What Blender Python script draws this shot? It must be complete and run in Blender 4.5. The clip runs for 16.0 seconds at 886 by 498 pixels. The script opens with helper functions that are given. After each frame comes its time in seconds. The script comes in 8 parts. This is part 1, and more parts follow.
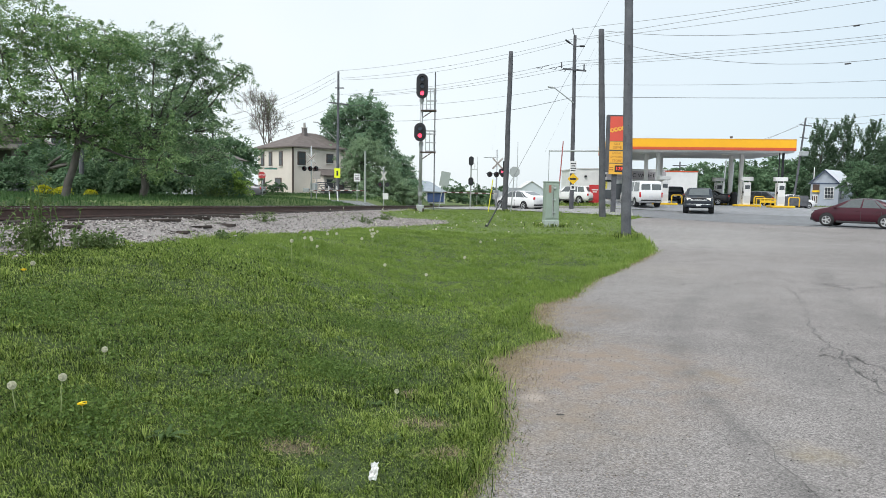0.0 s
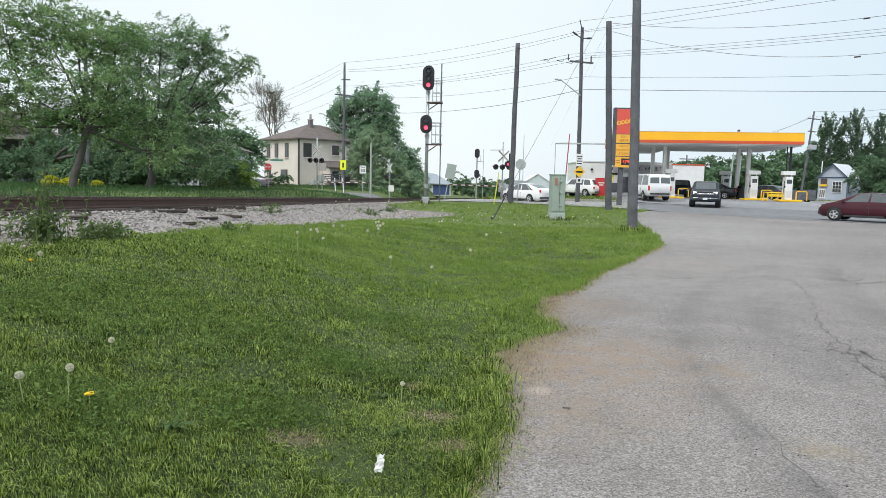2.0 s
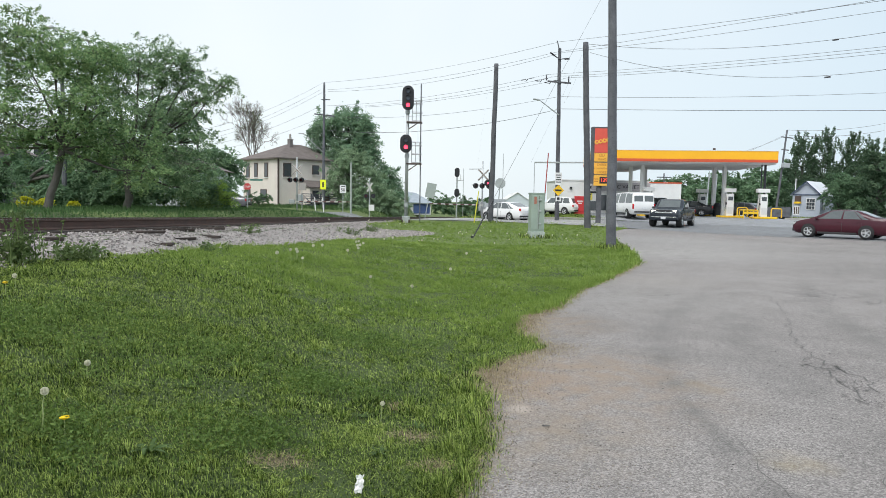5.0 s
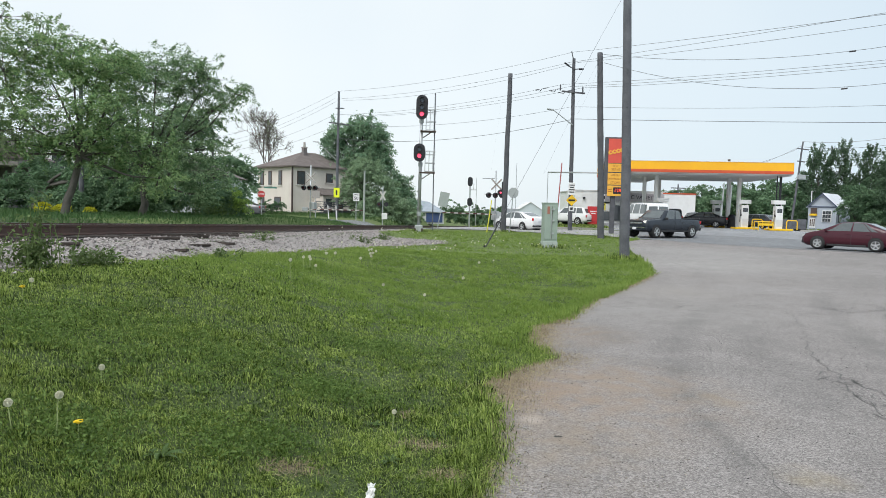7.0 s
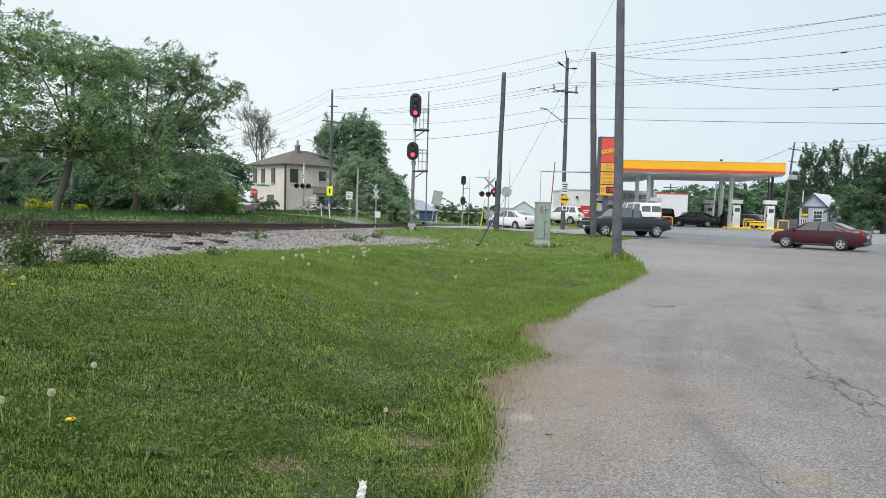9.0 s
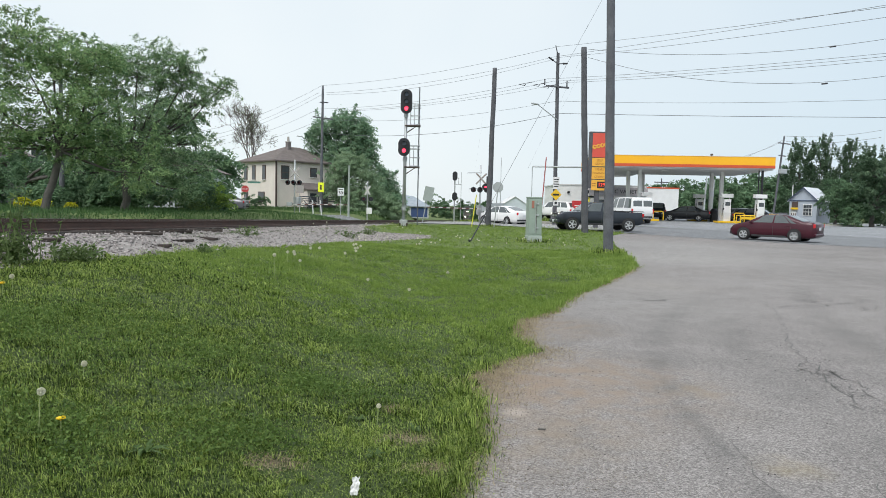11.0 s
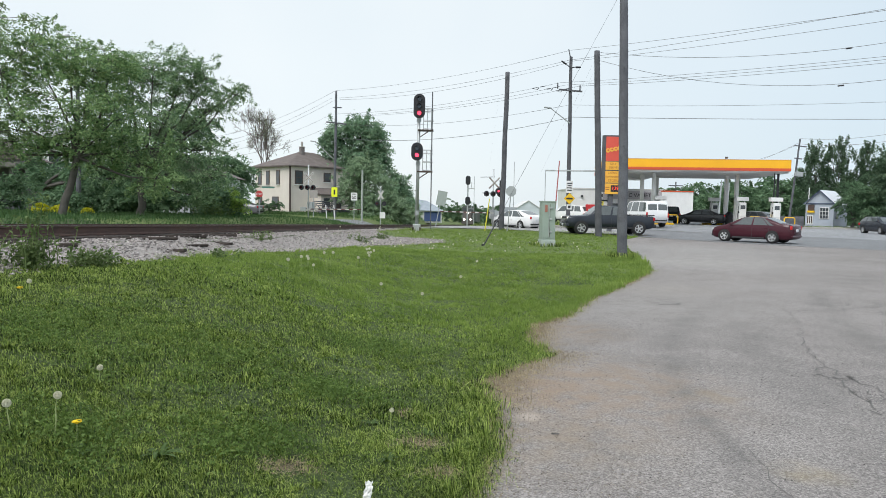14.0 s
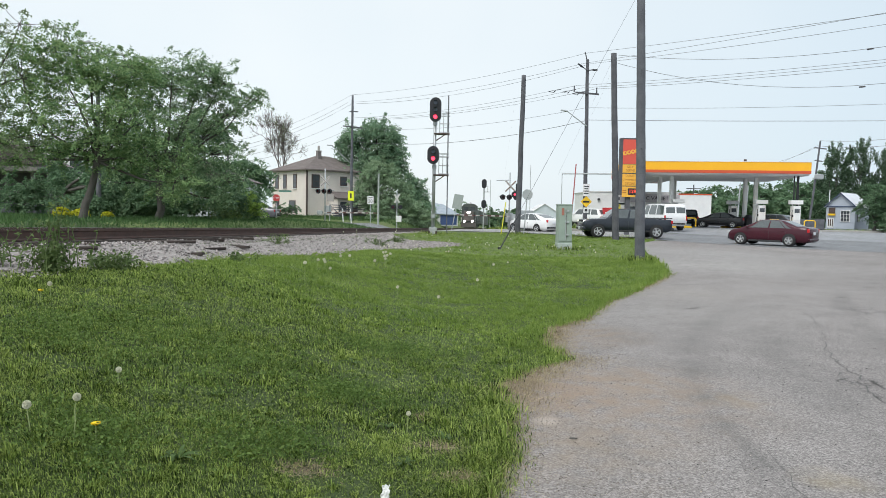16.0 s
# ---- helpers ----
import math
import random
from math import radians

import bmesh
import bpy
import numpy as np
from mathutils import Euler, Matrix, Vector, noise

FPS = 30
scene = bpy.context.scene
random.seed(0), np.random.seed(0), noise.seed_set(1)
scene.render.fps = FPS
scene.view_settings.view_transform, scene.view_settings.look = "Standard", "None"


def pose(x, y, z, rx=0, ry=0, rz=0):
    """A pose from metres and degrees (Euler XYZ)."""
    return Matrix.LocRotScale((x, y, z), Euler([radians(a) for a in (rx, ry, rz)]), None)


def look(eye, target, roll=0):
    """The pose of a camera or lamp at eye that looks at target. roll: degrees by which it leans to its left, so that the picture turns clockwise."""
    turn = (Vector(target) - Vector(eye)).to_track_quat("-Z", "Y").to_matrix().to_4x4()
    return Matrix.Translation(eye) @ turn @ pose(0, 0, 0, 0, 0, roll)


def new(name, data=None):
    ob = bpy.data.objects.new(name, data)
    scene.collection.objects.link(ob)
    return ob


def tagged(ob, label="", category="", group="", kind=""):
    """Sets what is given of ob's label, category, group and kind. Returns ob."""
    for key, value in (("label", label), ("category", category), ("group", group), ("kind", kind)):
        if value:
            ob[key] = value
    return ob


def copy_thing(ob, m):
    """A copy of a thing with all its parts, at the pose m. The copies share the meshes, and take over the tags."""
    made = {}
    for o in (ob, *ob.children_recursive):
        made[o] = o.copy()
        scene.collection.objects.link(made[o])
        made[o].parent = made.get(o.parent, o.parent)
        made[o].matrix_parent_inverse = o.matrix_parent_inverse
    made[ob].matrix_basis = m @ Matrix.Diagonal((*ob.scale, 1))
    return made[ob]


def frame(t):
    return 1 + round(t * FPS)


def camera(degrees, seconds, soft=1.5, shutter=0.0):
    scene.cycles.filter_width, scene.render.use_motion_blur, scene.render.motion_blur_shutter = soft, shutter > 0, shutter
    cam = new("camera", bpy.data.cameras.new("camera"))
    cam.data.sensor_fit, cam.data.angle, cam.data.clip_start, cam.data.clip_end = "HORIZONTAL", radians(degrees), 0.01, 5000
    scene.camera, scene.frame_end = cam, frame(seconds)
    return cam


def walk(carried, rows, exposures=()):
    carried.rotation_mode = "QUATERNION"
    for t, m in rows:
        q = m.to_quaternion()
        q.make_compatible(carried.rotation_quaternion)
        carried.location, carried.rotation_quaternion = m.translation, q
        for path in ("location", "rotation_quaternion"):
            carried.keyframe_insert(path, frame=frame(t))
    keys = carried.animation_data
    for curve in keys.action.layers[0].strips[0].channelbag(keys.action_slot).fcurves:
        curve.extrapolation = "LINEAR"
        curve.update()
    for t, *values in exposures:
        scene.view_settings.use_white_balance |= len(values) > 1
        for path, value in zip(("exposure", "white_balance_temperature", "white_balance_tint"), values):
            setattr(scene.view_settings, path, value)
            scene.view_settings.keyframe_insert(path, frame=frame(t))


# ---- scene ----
cam = camera(64.15, 16.0, soft=0.65)
# seconds, eye, turn about x, y and z: a phone held in the hand
ROWS = [
    (0.0, -0.000, 0.000, 1.500, 85.10, -0.95, 0.08),
    (0.5, 0.002, 0.013, 1.495, 85.05, -0.74, 0.50),
    (1.0, 0.001, 0.026, 1.493, 84.62, -0.72, 1.20),
    (1.5, 0.001, 0.025, 1.496, 84.64, -1.01, 0.87),
    (2.0, -0.008, 0.014, 1.498, 84.48, -1.20, 0.54),
    (2.5, -0.001, 0.001, 1.502, 85.26, -1.05, 0.02),
    (3.0, 0.007, 0.001, 1.501, 85.28, -1.01, -0.06),
    (3.5, 0.007, -0.010, 1.504, 85.56, -0.79, 0.16),
    (4.0, 0.008, -0.009, 1.500, 85.73, -0.66, -0.54),
    (4.5, 0.012, -0.011, 1.507, 86.14, -0.47, -0.79),
    (5.0, 0.004, -0.016, 1.505, 86.03, -0.94, -1.05),
    (5.2, 0.003, -0.016, 1.505, 86.51, -0.65, -0.55),
    (7.3, -0.003, -0.012, 1.501, 86.74, -1.49, -0.05),
    (7.5, -0.003, -0.012, 1.501, 86.60, -1.49, -0.10),
    (8.0, 0.004, -0.013, 1.500, 86.26, -1.15, 0.04),
    (8.5, 0.007, -0.023, 1.509, 86.40, -1.23, -0.42),
    (9.0, 0.004, -0.039, 1.507, 86.64, -1.65, -0.56),
    (9.2, 0.004, -0.038, 1.507, 86.60, -1.75, -0.73),
    (11.3, 0.005, -0.030, 1.503, 86.32, -1.30, -1.25),
    (11.5, 0.005, -0.029, 1.503, 86.61, -1.22, -1.11),
    (12.0, 0.006, -0.018, 1.499, 86.94, -1.07, -1.25),
    (12.5, 0.006, -0.029, 1.499, 86.84, -1.28, -1.00),
    (13.0, 0.002, -0.030, 1.503, 86.76, -1.44, -0.72),
    (13.5, 0.003, -0.030, 1.498, 86.47, -1.34, -0.00),
    (14.0, 0.009, -0.031, 1.502, 86.65, -1.12, -0.17),
    (14.5, 0.003, -0.022, 1.498, 86.75, -0.88, -0.20),
    (15.0, 0.002, -0.022, 1.496, 86.59, -0.78, 0.09),
    (15.5, 0.002, -0.010, 1.496, 86.80, -0.97, 0.57),
    (16.0, 0.003, -0.010, 1.495, 86.91, -1.03, 1.13),
]
walk(cam, [(t, pose(*p)) for t, *p in ROWS], exposures=[(0, 0.04), (4, 0.03), (8, -0.03), (11.5, -0.06), (16, -0.03)])

# ---- light: a bright overcast day ----
world = bpy.data.worlds.new("world")
scene.world = world
world.use_nodes = True
_n, _l = world.node_tree.nodes, world.node_tree.links
_bg = _n["Background"]
_sky = _n.new("ShaderNodeTexSky")
_sky.sky_type, _sky.sun_disc = "NISHITA", False
_sky.sun_elevation, _sky.sun_rotation = radians(52), radians(150)
_sky.air_density, _sky.dust_density = 1.0, 2.0
_scale = _n.new("ShaderNodeVectorMath")
_scale.operation = "SCALE"
_scale.inputs["Scale"].default_value = 0.11
_l.new(_sky.outputs[0], _scale.inputs[0])
_tc = _n.new("ShaderNodeTexCoord")
_cl = _n.new("ShaderNodeTexNoise")
_cl.inputs["Scale"].default_value, _cl.inputs["Detail"].default_value = 1.6, 4.0
_l.new(_tc.outputs["Generated"], _cl.inputs["Vector"])
_cr = _n.new("ShaderNodeValToRGB")
_cr.color_ramp.elements[0].position, _cr.color_ramp.elements[0].color = 0.3, (0.875, 0.985, 1.05, 1)
_cr.color_ramp.elements[1].position, _cr.color_ramp.elements[1].color = 0.7, (1.06, 1.115, 1.125, 1)
_l.new(_cl.outputs[0], _cr.inputs[0])
_mx = _n.new("ShaderNodeMixRGB")
_mx.inputs[0].default_value = 0.85
_l.new(_scale.outputs[0], _mx.inputs[1])
_sp = _n.new("ShaderNodeSeparateXYZ")
_l.new(_tc.outputs["Generated"], _sp.inputs[0])
_away = _n.new("ShaderNodeMapRange")          # the overcast is thinner and bluer away from the sun
_away.inputs["From Min"].default_value, _away.inputs["From Max"].default_value = -0.05, 0.6
_away.inputs["To Max"].default_value = 0.75
_l.new(_sp.outputs[0], _away.inputs["Value"])
_thin = _n.new("ShaderNodeMixRGB")
_thin.inputs[2].default_value = (0.7, 0.86, 0.985, 1)
_l.new(_away.outputs[0], _thin.inputs[0])
_l.new(_cr.outputs[0], _thin.inputs[1])
_l.new(_thin.outputs[0], _mx.inputs[2])
_l.new(_mx.outputs[0], _bg.inputs[0])
_bg.inputs[1].default_value = 1.0
_sun = bpy.data.lights.new("sun", "SUN")
_sun.energy, _sun.angle, _sun.color = 2.75, radians(40), (1.0, 0.985, 0.965)
sun = new("sun", _sun)
sun.matrix_world = look((0, 0, 60), (25, 38, 0))
scene.view_settings.exposure = 0.0


# ---- materials ----
def mat(name, c1, c2=None, rough=0.8, scale=6.0, metal=0.0, bump=0.0, bscale=None, spec=None, fine=0.35, detail=5.0,
        emit=None, power=0.0, vary=0.0, island=False, alpha=None, trans=0.0, coord="Object"):
    """A procedural material: two colours mixed by noise at two scales, fine relief, and a shift of brightness from piece to piece."""
    m = bpy.data.materials.new(name)
    m.use_nodes = True
    n, l = m.node_tree.nodes, m.node_tree.links
    b = n["Principled BSDF"]
    b.inputs["Roughness"].default_value, b.inputs["Metallic"].default_value = rough, metal
    if spec is not None:
        b.inputs["Specular IOR Level"].default_value = spec
    c2 = c2 or tuple(v * 0.82 for v in c1)
    tc = n.new("ShaderNodeTexCoord")
    n1, n2 = n.new("ShaderNodeTexNoise"), n.new("ShaderNodeTexNoise")
    n1.inputs["Scale"].default_value, n1.inputs["Detail"].default_value = scale, detail
    n2.inputs["Scale"].default_value, n2.inputs["Detail"].default_value = scale * 11, 3.0
    for q in (n1, n2):
        l.new(tc.outputs[coord], q.inputs["Vector"])
    mixf = n.new("ShaderNodeMix")
    mixf.inputs["Factor"].default_value = fine
    l.new(n1.outputs[0], mixf.inputs["A"])
    l.new(n2.outputs[0], mixf.inputs["B"])
    rp = n.new("ShaderNodeValToRGB")
    rp.color_ramp.elements[0].position, rp.color_ramp.elements[1].position = 0.34, 0.66
    rp.color_ramp.elements[0].color, rp.color_ramp.elements[1].color = (*c2, 1), (*c1, 1)
    l.new(mixf.outputs[0], rp.inputs[0])
    col = rp.outputs[0]
    if vary:
        src = n.new("ShaderNodeNewGeometry").outputs["Random Per Island"] if island else n.new("ShaderNodeObjectInfo").outputs["Random"]
        mp = n.new("ShaderNodeMapRange")
        mp.inputs["To Min"].default_value, mp.inputs["To Max"].default_value = 1 - vary, 1 + vary
        l.new(src, mp.inputs["Value"])
        hv = n.new("ShaderNodeHueSaturation")
        l.new(mp.outputs[0], hv.inputs["Value"])
        l.new(col, hv.inputs["Color"])
        col = hv.outputs[0]
    l.new(col, b.inputs["Base Color"])
    if bump:
        bn = n.new("ShaderNodeTexNoise")
        bn.inputs["Scale"].default_value, bn.inputs["Detail"].default_value = bscale or scale * 8, 4.0
        l.new(tc.outputs[coord], bn.inputs["Vector"])
        bp = n.new("ShaderNodeBump")
        bp.inputs["Strength"].default_value, bp.inputs["Distance"].default_value = min(bump, 1.0), 0.02
        l.new(bn.outputs[0], bp.inputs["Height"])
        l.new(bp.outputs[0], b.inputs["Normal"])
    if emit:
        b.inputs["Emission Color"].default_value, b.inputs["Emission Strength"].default_value = (*emit, 1), power
    if trans:
        b.inputs["Transmission Weight"].default_value = trans
    return m


def leafmat(name, c1, c2, c3, rough=0.6, patch=0.55, gain=0.55, spread=0.55, thin=0.36):
    """Foliage: the colour changes from leaf to leaf and lets some light through."""
    m = bpy.data.materials.new(name)
    m.use_nodes = True
    n, l = m.node_tree.nodes, m.node_tree.links
    b = n["Principled BSDF"]
    g = n.new("ShaderNodeNewGeometry")
    tc = n.new("ShaderNodeTexCoord")
    big = n.new("ShaderNodeTexNoise")
    big.inputs["Scale"].default_value, big.inputs["Detail"].default_value = patch, 4.0
    l.new(tc.outputs["Object"], big.inputs["Vector"])
    ad = n.new("ShaderNodeMath")
    ad.operation = "MULTIPLY_ADD"
    ad.inputs[1].default_value, ad.inputs[2].default_value = spread, 0.53 - spread * 0.5 - gain * 0.5
    l.new(g.outputs["Random Per Island"], ad.inputs[0])
    sm = n.new("ShaderNodeMath")
    sm.operation = "MULTIPLY_ADD"
    sm.inputs[1].default_value = gain
    l.new(big.outputs[0], sm.inputs[0])
    l.new(ad.outputs[0], sm.inputs[2])
    rp = n.new("ShaderNodeValToRGB")
    rp.color_ramp.elements[0].position, rp.color_ramp.elements[0].color = 0.15, (*c1, 1)
    rp.color_ramp.elements[1].position, rp.color_ramp.elements[1].color = 0.9, (*c3, 1)
    e = rp.color_ramp.elements.new(0.5)
    e.color = (*c2, 1)
    l.new(sm.outputs[0], rp.inputs[0])
    l.new(rp.outputs[0], b.inputs["Base Color"])
    b.inputs["Roughness"].default_value = rough
    b.inputs["Specular IOR Level"].default_value = 0.25
    tr = n.new("ShaderNodeBsdfTranslucent")
    l.new(rp.outputs[0], tr.inputs["Color"])
    mx = n.new("ShaderNodeMixShader")
    mx.inputs[0].default_value = thin
    l.new(b.outputs[0], mx.inputs[1])
    l.new(tr.outputs[0], mx.inputs[2])
    l.new(mx.outputs[0], n["Material Output"].inputs["Surface"])
    return m


def asphalt(name, v, tint=(1.065, 0.98, 0.94)):
    """Worn asphalt: pale and dark stones in tar, broad wear, and brown earth washed out from the lawn."""
    m = bpy.data.materials.new(name)
    m.use_nodes = True
    n, l = m.node_tree.nodes, m.node_tree.links
    b = n["Principled BSDF"]
    b.inputs["Roughness"].default_value, b.inputs["Specular IOR Level"].default_value = 0.88, 0.3
    tc = n.new("ShaderNodeTexCoord")

    def noise_at(scale, detail, lo, hi, a, c):
        t = n.new("ShaderNodeTexNoise")
        t.inputs["Scale"].default_value, t.inputs["Detail"].default_value = scale, detail
        l.new(tc.outputs["Object"], t.inputs["Vector"])
        r = n.new("ShaderNodeMapRange")
        r.inputs["From Min"].default_value, r.inputs["From Max"].default_value = lo, hi
        r.inputs["To Min"].default_value, r.inputs["To Max"].default_value = a, c
        l.new(t.outputs[0], r.inputs["Value"])
        return r.outputs[0]

    def times(p, q):
        t = n.new("ShaderNodeMath")
        t.operation = "MULTIPLY"
        l.new(p, t.inputs[0])
        l.new(q, t.inputs[1])
        return t.outputs[0]

    grain = n.new("ShaderNodeTexNoise")        # stones of all sizes, from pebbles to sand
    grain.inputs["Scale"].default_value, grain.inputs["Detail"].default_value, grain.inputs["Roughness"].default_value = 62.0, 8.0, 0.85
    l.new(tc.outputs["Object"], grain.inputs["Vector"])
    speck = n.new("ShaderNodeMapRange")
    speck.inputs["From Min"].default_value, speck.inputs["From Max"].default_value = 0.36, 0.64
    speck.inputs["To Min"].default_value, speck.inputs["To Max"].default_value = 0.55, 1.42
    l.new(grain.outputs[0], speck.inputs["Value"])
    vor = n.new("ShaderNodeTexVoronoi")
    vor.inputs["Scale"].default_value = 105.0
    l.new(tc.outputs["Object"], vor.inputs["Vector"])
    sep = n.new("ShaderNodeSeparateColor")
    l.new(vor.outputs["Color"], sep.inputs[0])
    chip = n.new("ShaderNodeMapRange")
    chip.inputs["To Min"].default_value, chip.inputs["To Max"].default_value = 0.58, 1.4
    l.new(sep.outputs[0], chip.inputs["Value"])
    tone = times(times(noise_at(0.22, 4, 0.3, 0.7, 0.88, 1.1), noise_at(1.7, 6, 0.3, 0.7, 0.9, 1.08)), times(speck.outputs[0], chip.outputs[0]))
    col = n.new("ShaderNodeVectorMath")
    col.operation = "SCALE"
    col.inputs[0].default_value = tuple(v * q for q in tint)
    l.new(tone, col.inputs["Scale"])
    out = col.outputs[0]
    # earth stains and dark tyre tracks: middle, reach, colour, strength
    for (x, y), reach, stain, power in (((0.5, 5.88), 0.4, (0.12, 0.08, 0.05), 0.9), ((0.7, 5.9), 0.85, (0.25, 0.175, 0.12), 0.7), ((1.1, 5.8), 1.7, (0.27, 0.205, 0.155), 0.75), ((1.45, 8.6), 1.1, (0.25, 0.19, 0.14), 0.75), ((0.75, 4.4), 0.9, (0.26, 0.21, 0.16), 0.6), ((2.22, 5.62), 0.34, (0.26, 0.2, 0.13), 0.45), ((2.16, 3.94), 0.26, (0.31, 0.25, 0.15), 0.5), ((1.62, 6.16), 0.7, (0.26, 0.2, 0.15), 0.5), ((0.66, 4.95), 0.13, (0.42, 0.36, 0.31), 0.9), ((7.6, 21.5), 4.5, (0.36, 0.345, 0.33), 0.7), ((9.5, 28.0), 6.0, (0.34, 0.33, 0.32), 0.6), ((4.2, 13.5), 1.6, (0.33, 0.3, 0.27), 0.5), ((3.2, 11.0), 2.5, (0.3, 0.285, 0.27), 0.4)):
        d = n.new("ShaderNodeVectorMath")
        d.operation = "DISTANCE"
        d.inputs[1].default_value = (x, y, 0.02)
        l.new(tc.outputs["Object"], d.inputs[0])
        fall = n.new("ShaderNodeMapRange")
        fall.inputs["From Min"].default_value, fall.inputs["From Max"].default_value = reach, reach * 0.2
        fall.inputs["To Max"].default_value = power
        l.new(d.outputs["Value"], fall.inputs["Value"])
        mx = n.new("ShaderNodeMixRGB")
        mx.inputs[2].default_value = (*stain, 1)
        l.new(times(fall.outputs[0], noise_at(5.0, 5, 0.35, 0.65, 0.15, 1.0)), mx.inputs[0])
        l.new(out, mx.inputs[1])
        out = mx.outputs[0]
    # a curved tyre track: across = x - x0 - bend (y - y0)^2, and how far it runs
    sp = n.new("ShaderNodeSeparateXYZ")
    l.new(tc.outputs["Object"], sp.inputs[0])

    def calc(op, p, q):
        t = n.new("ShaderNodeMath")
        t.operation = op
        for i, v_ in enumerate((p, q)):
            if isinstance(v_, (int, float)):
                t.inputs[i].default_value = v_
            else:
                l.new(v_, t.inputs[i])
        return t.outputs[0]

    for x0, y0, bend, wide, y_end, power in ((1.78, 3.0, 0.037, 0.3, 12.5, 0.3), (1.84, 3.4, 0.039, 0.09, 8.0, 0.3), (2.95, 3.0, 0.028, 0.5, 12.0, 0.26), (4.6, 4.0, 0.03, 0.35, 15.0, 0.28)):
        away = calc("SUBTRACT", sp.outputs[1], y0)
        mid = calc("MULTIPLY", calc("MULTIPLY", away, away), bend)
        off = calc("ABSOLUTE", calc("SUBTRACT", calc("SUBTRACT", sp.outputs[0], x0), mid), 0.0)
        fall = n.new("ShaderNodeMapRange")
        fall.inputs["From Min"].default_value, fall.inputs["From Max"].default_value = wide, wide * 0.15
        fall.inputs["To Max"].default_value = power
        l.new(off, fall.inputs["Value"])
        run = n.new("ShaderNodeMapRange")
        run.inputs["From Min"].default_value, run.inputs["From Max"].default_value = y_end, y_end - 3.0
        l.new(sp.outputs[1], run.inputs["Value"])
        mx = n.new("ShaderNodeMixRGB")
        mx.inputs[2].default_value = (0.085, 0.083, 0.08, 1)
        l.new(times(times(fall.outputs[0], run.outputs[0]), noise_at(2.2, 5, 0.35, 0.65, 0.2, 1.0)), mx.inputs[0])
        l.new(out, mx.inputs[1])
        out = mx.outputs[0]
    l.new(out, b.inputs["Base Color"])
    bp = n.new("ShaderNodeBump")
    bp.inputs["Strength"].default_value, bp.inputs["Distance"].default_value = 0.35, 0.003
    l.new(noise_at(160, 3, 0.3, 0.7, 0, 1), bp.inputs["Height"])
    l.new(bp.outputs[0], b.inputs["Normal"])
    return m


M_SOIL = mat("soil_and_grass", (0.125, 0.17, 0.042), (0.065, 0.095, 0.024), 0.95, 1.3, bump=0.6, bscale=14, fine=0.5)
# dark thatch, with the shade between the blades added to its colour
M_THATCH = mat("shaded_lawn_thatch", (0.062, 0.094, 0.02), (0.022, 0.036, 0.009), 0.95, 6.0, bump=0.8, bscale=40, fine=0.5)
M_ASPHALT = asphalt("worn_asphalt", 0.222)
M_APRON = asphalt("forecourt_asphalt", 0.28, (0.96, 0.985, 1.03))
M_PALEROAD = asphalt("sun_bleached_asphalt", 0.31, (1.0, 0.985, 0.96))
M_ROAD = asphalt("road_asphalt", 0.2, (0.96, 0.985, 1.03))
M_CONCRETE = mat("concrete", (0.42, 0.4, 0.37), (0.3, 0.29, 0.27), 0.9, 1.0, bump=0.3)
M_BALLAST = mat("ballast_bed", (0.36, 0.33, 0.31), (0.2, 0.18, 0.17), 0.95, 3.0, bump=0.9, bscale=18, fine=0.6)
M_STONE = mat("ballast_stone", (0.44, 0.4, 0.385), (0.2, 0.178, 0.17), 0.9, 5.0, vary=0.45, island=True)
M_RAIL = mat("rusty_rail", (0.1, 0.052, 0.04), (0.055, 0.034, 0.028), 0.75, 5.0, bump=0.3)
M_RAILTOP = mat("polished_rail", (0.42, 0.42, 0.43), (0.3, 0.3, 0.31), 0.35, 8.0, metal=0.9)
M_TIE = mat("creosoted_tie", (0.07, 0.055, 0.048), (0.03, 0.025, 0.022), 0.95, 4.0, bump=0.6, vary=0.3)
M_POLE = mat("weathered_pole_wood", (0.15, 0.155, 0.172), (0.075, 0.079, 0.09), 0.95, 2.2, bump=0.8, bscale=22)
M_POLEDARK = mat("dark_pole_wood", (0.118, 0.12, 0.132), (0.066, 0.068, 0.077), 0.95, 2.5, bump=0.6, bscale=25)
M_GALV = mat("galvanized_steel", (0.5, 0.52, 0.53), (0.38, 0.4, 0.41), 0.5, 3.0, metal=0.6)
M_BLACK = mat("black_paint", (0.02, 0.021, 0.026), (0.011, 0.012, 0.016), 0.5, 4.0)
M_WIRE = mat("cable", (0.16, 0.17, 0.18), (0.1, 0.1, 0.11), 0.7, 4.0)
M_WHITE = mat("white_paint", (0.78, 0.78, 0.77), (0.68, 0.68, 0.67), 0.6, 1.5)
M_YELLOW = mat("yellow_fascia", (0.92, 0.47, 0.012), (0.86, 0.42, 0.012), 0.5, 0.6)
M_REDBAND = mat("red_fascia", (0.62, 0.09, 0.03), (0.54, 0.08, 0.03), 0.5, 0.6)
M_SOFFIT = mat("soffit_panels", (0.66, 0.66, 0.65), (0.56, 0.56, 0.56), 0.6, 0.5)
M_STUCCO = mat("cream_stucco", (0.75, 0.69, 0.635), (0.65, 0.59, 0.54), 0.95, 0.6, bump=0.3, bscale=30)
M_ROOF = mat("brown_shingle", (0.175, 0.148, 0.138), (0.115, 0.097, 0.091), 0.95, 1.5, bump=0.5, bscale=12)
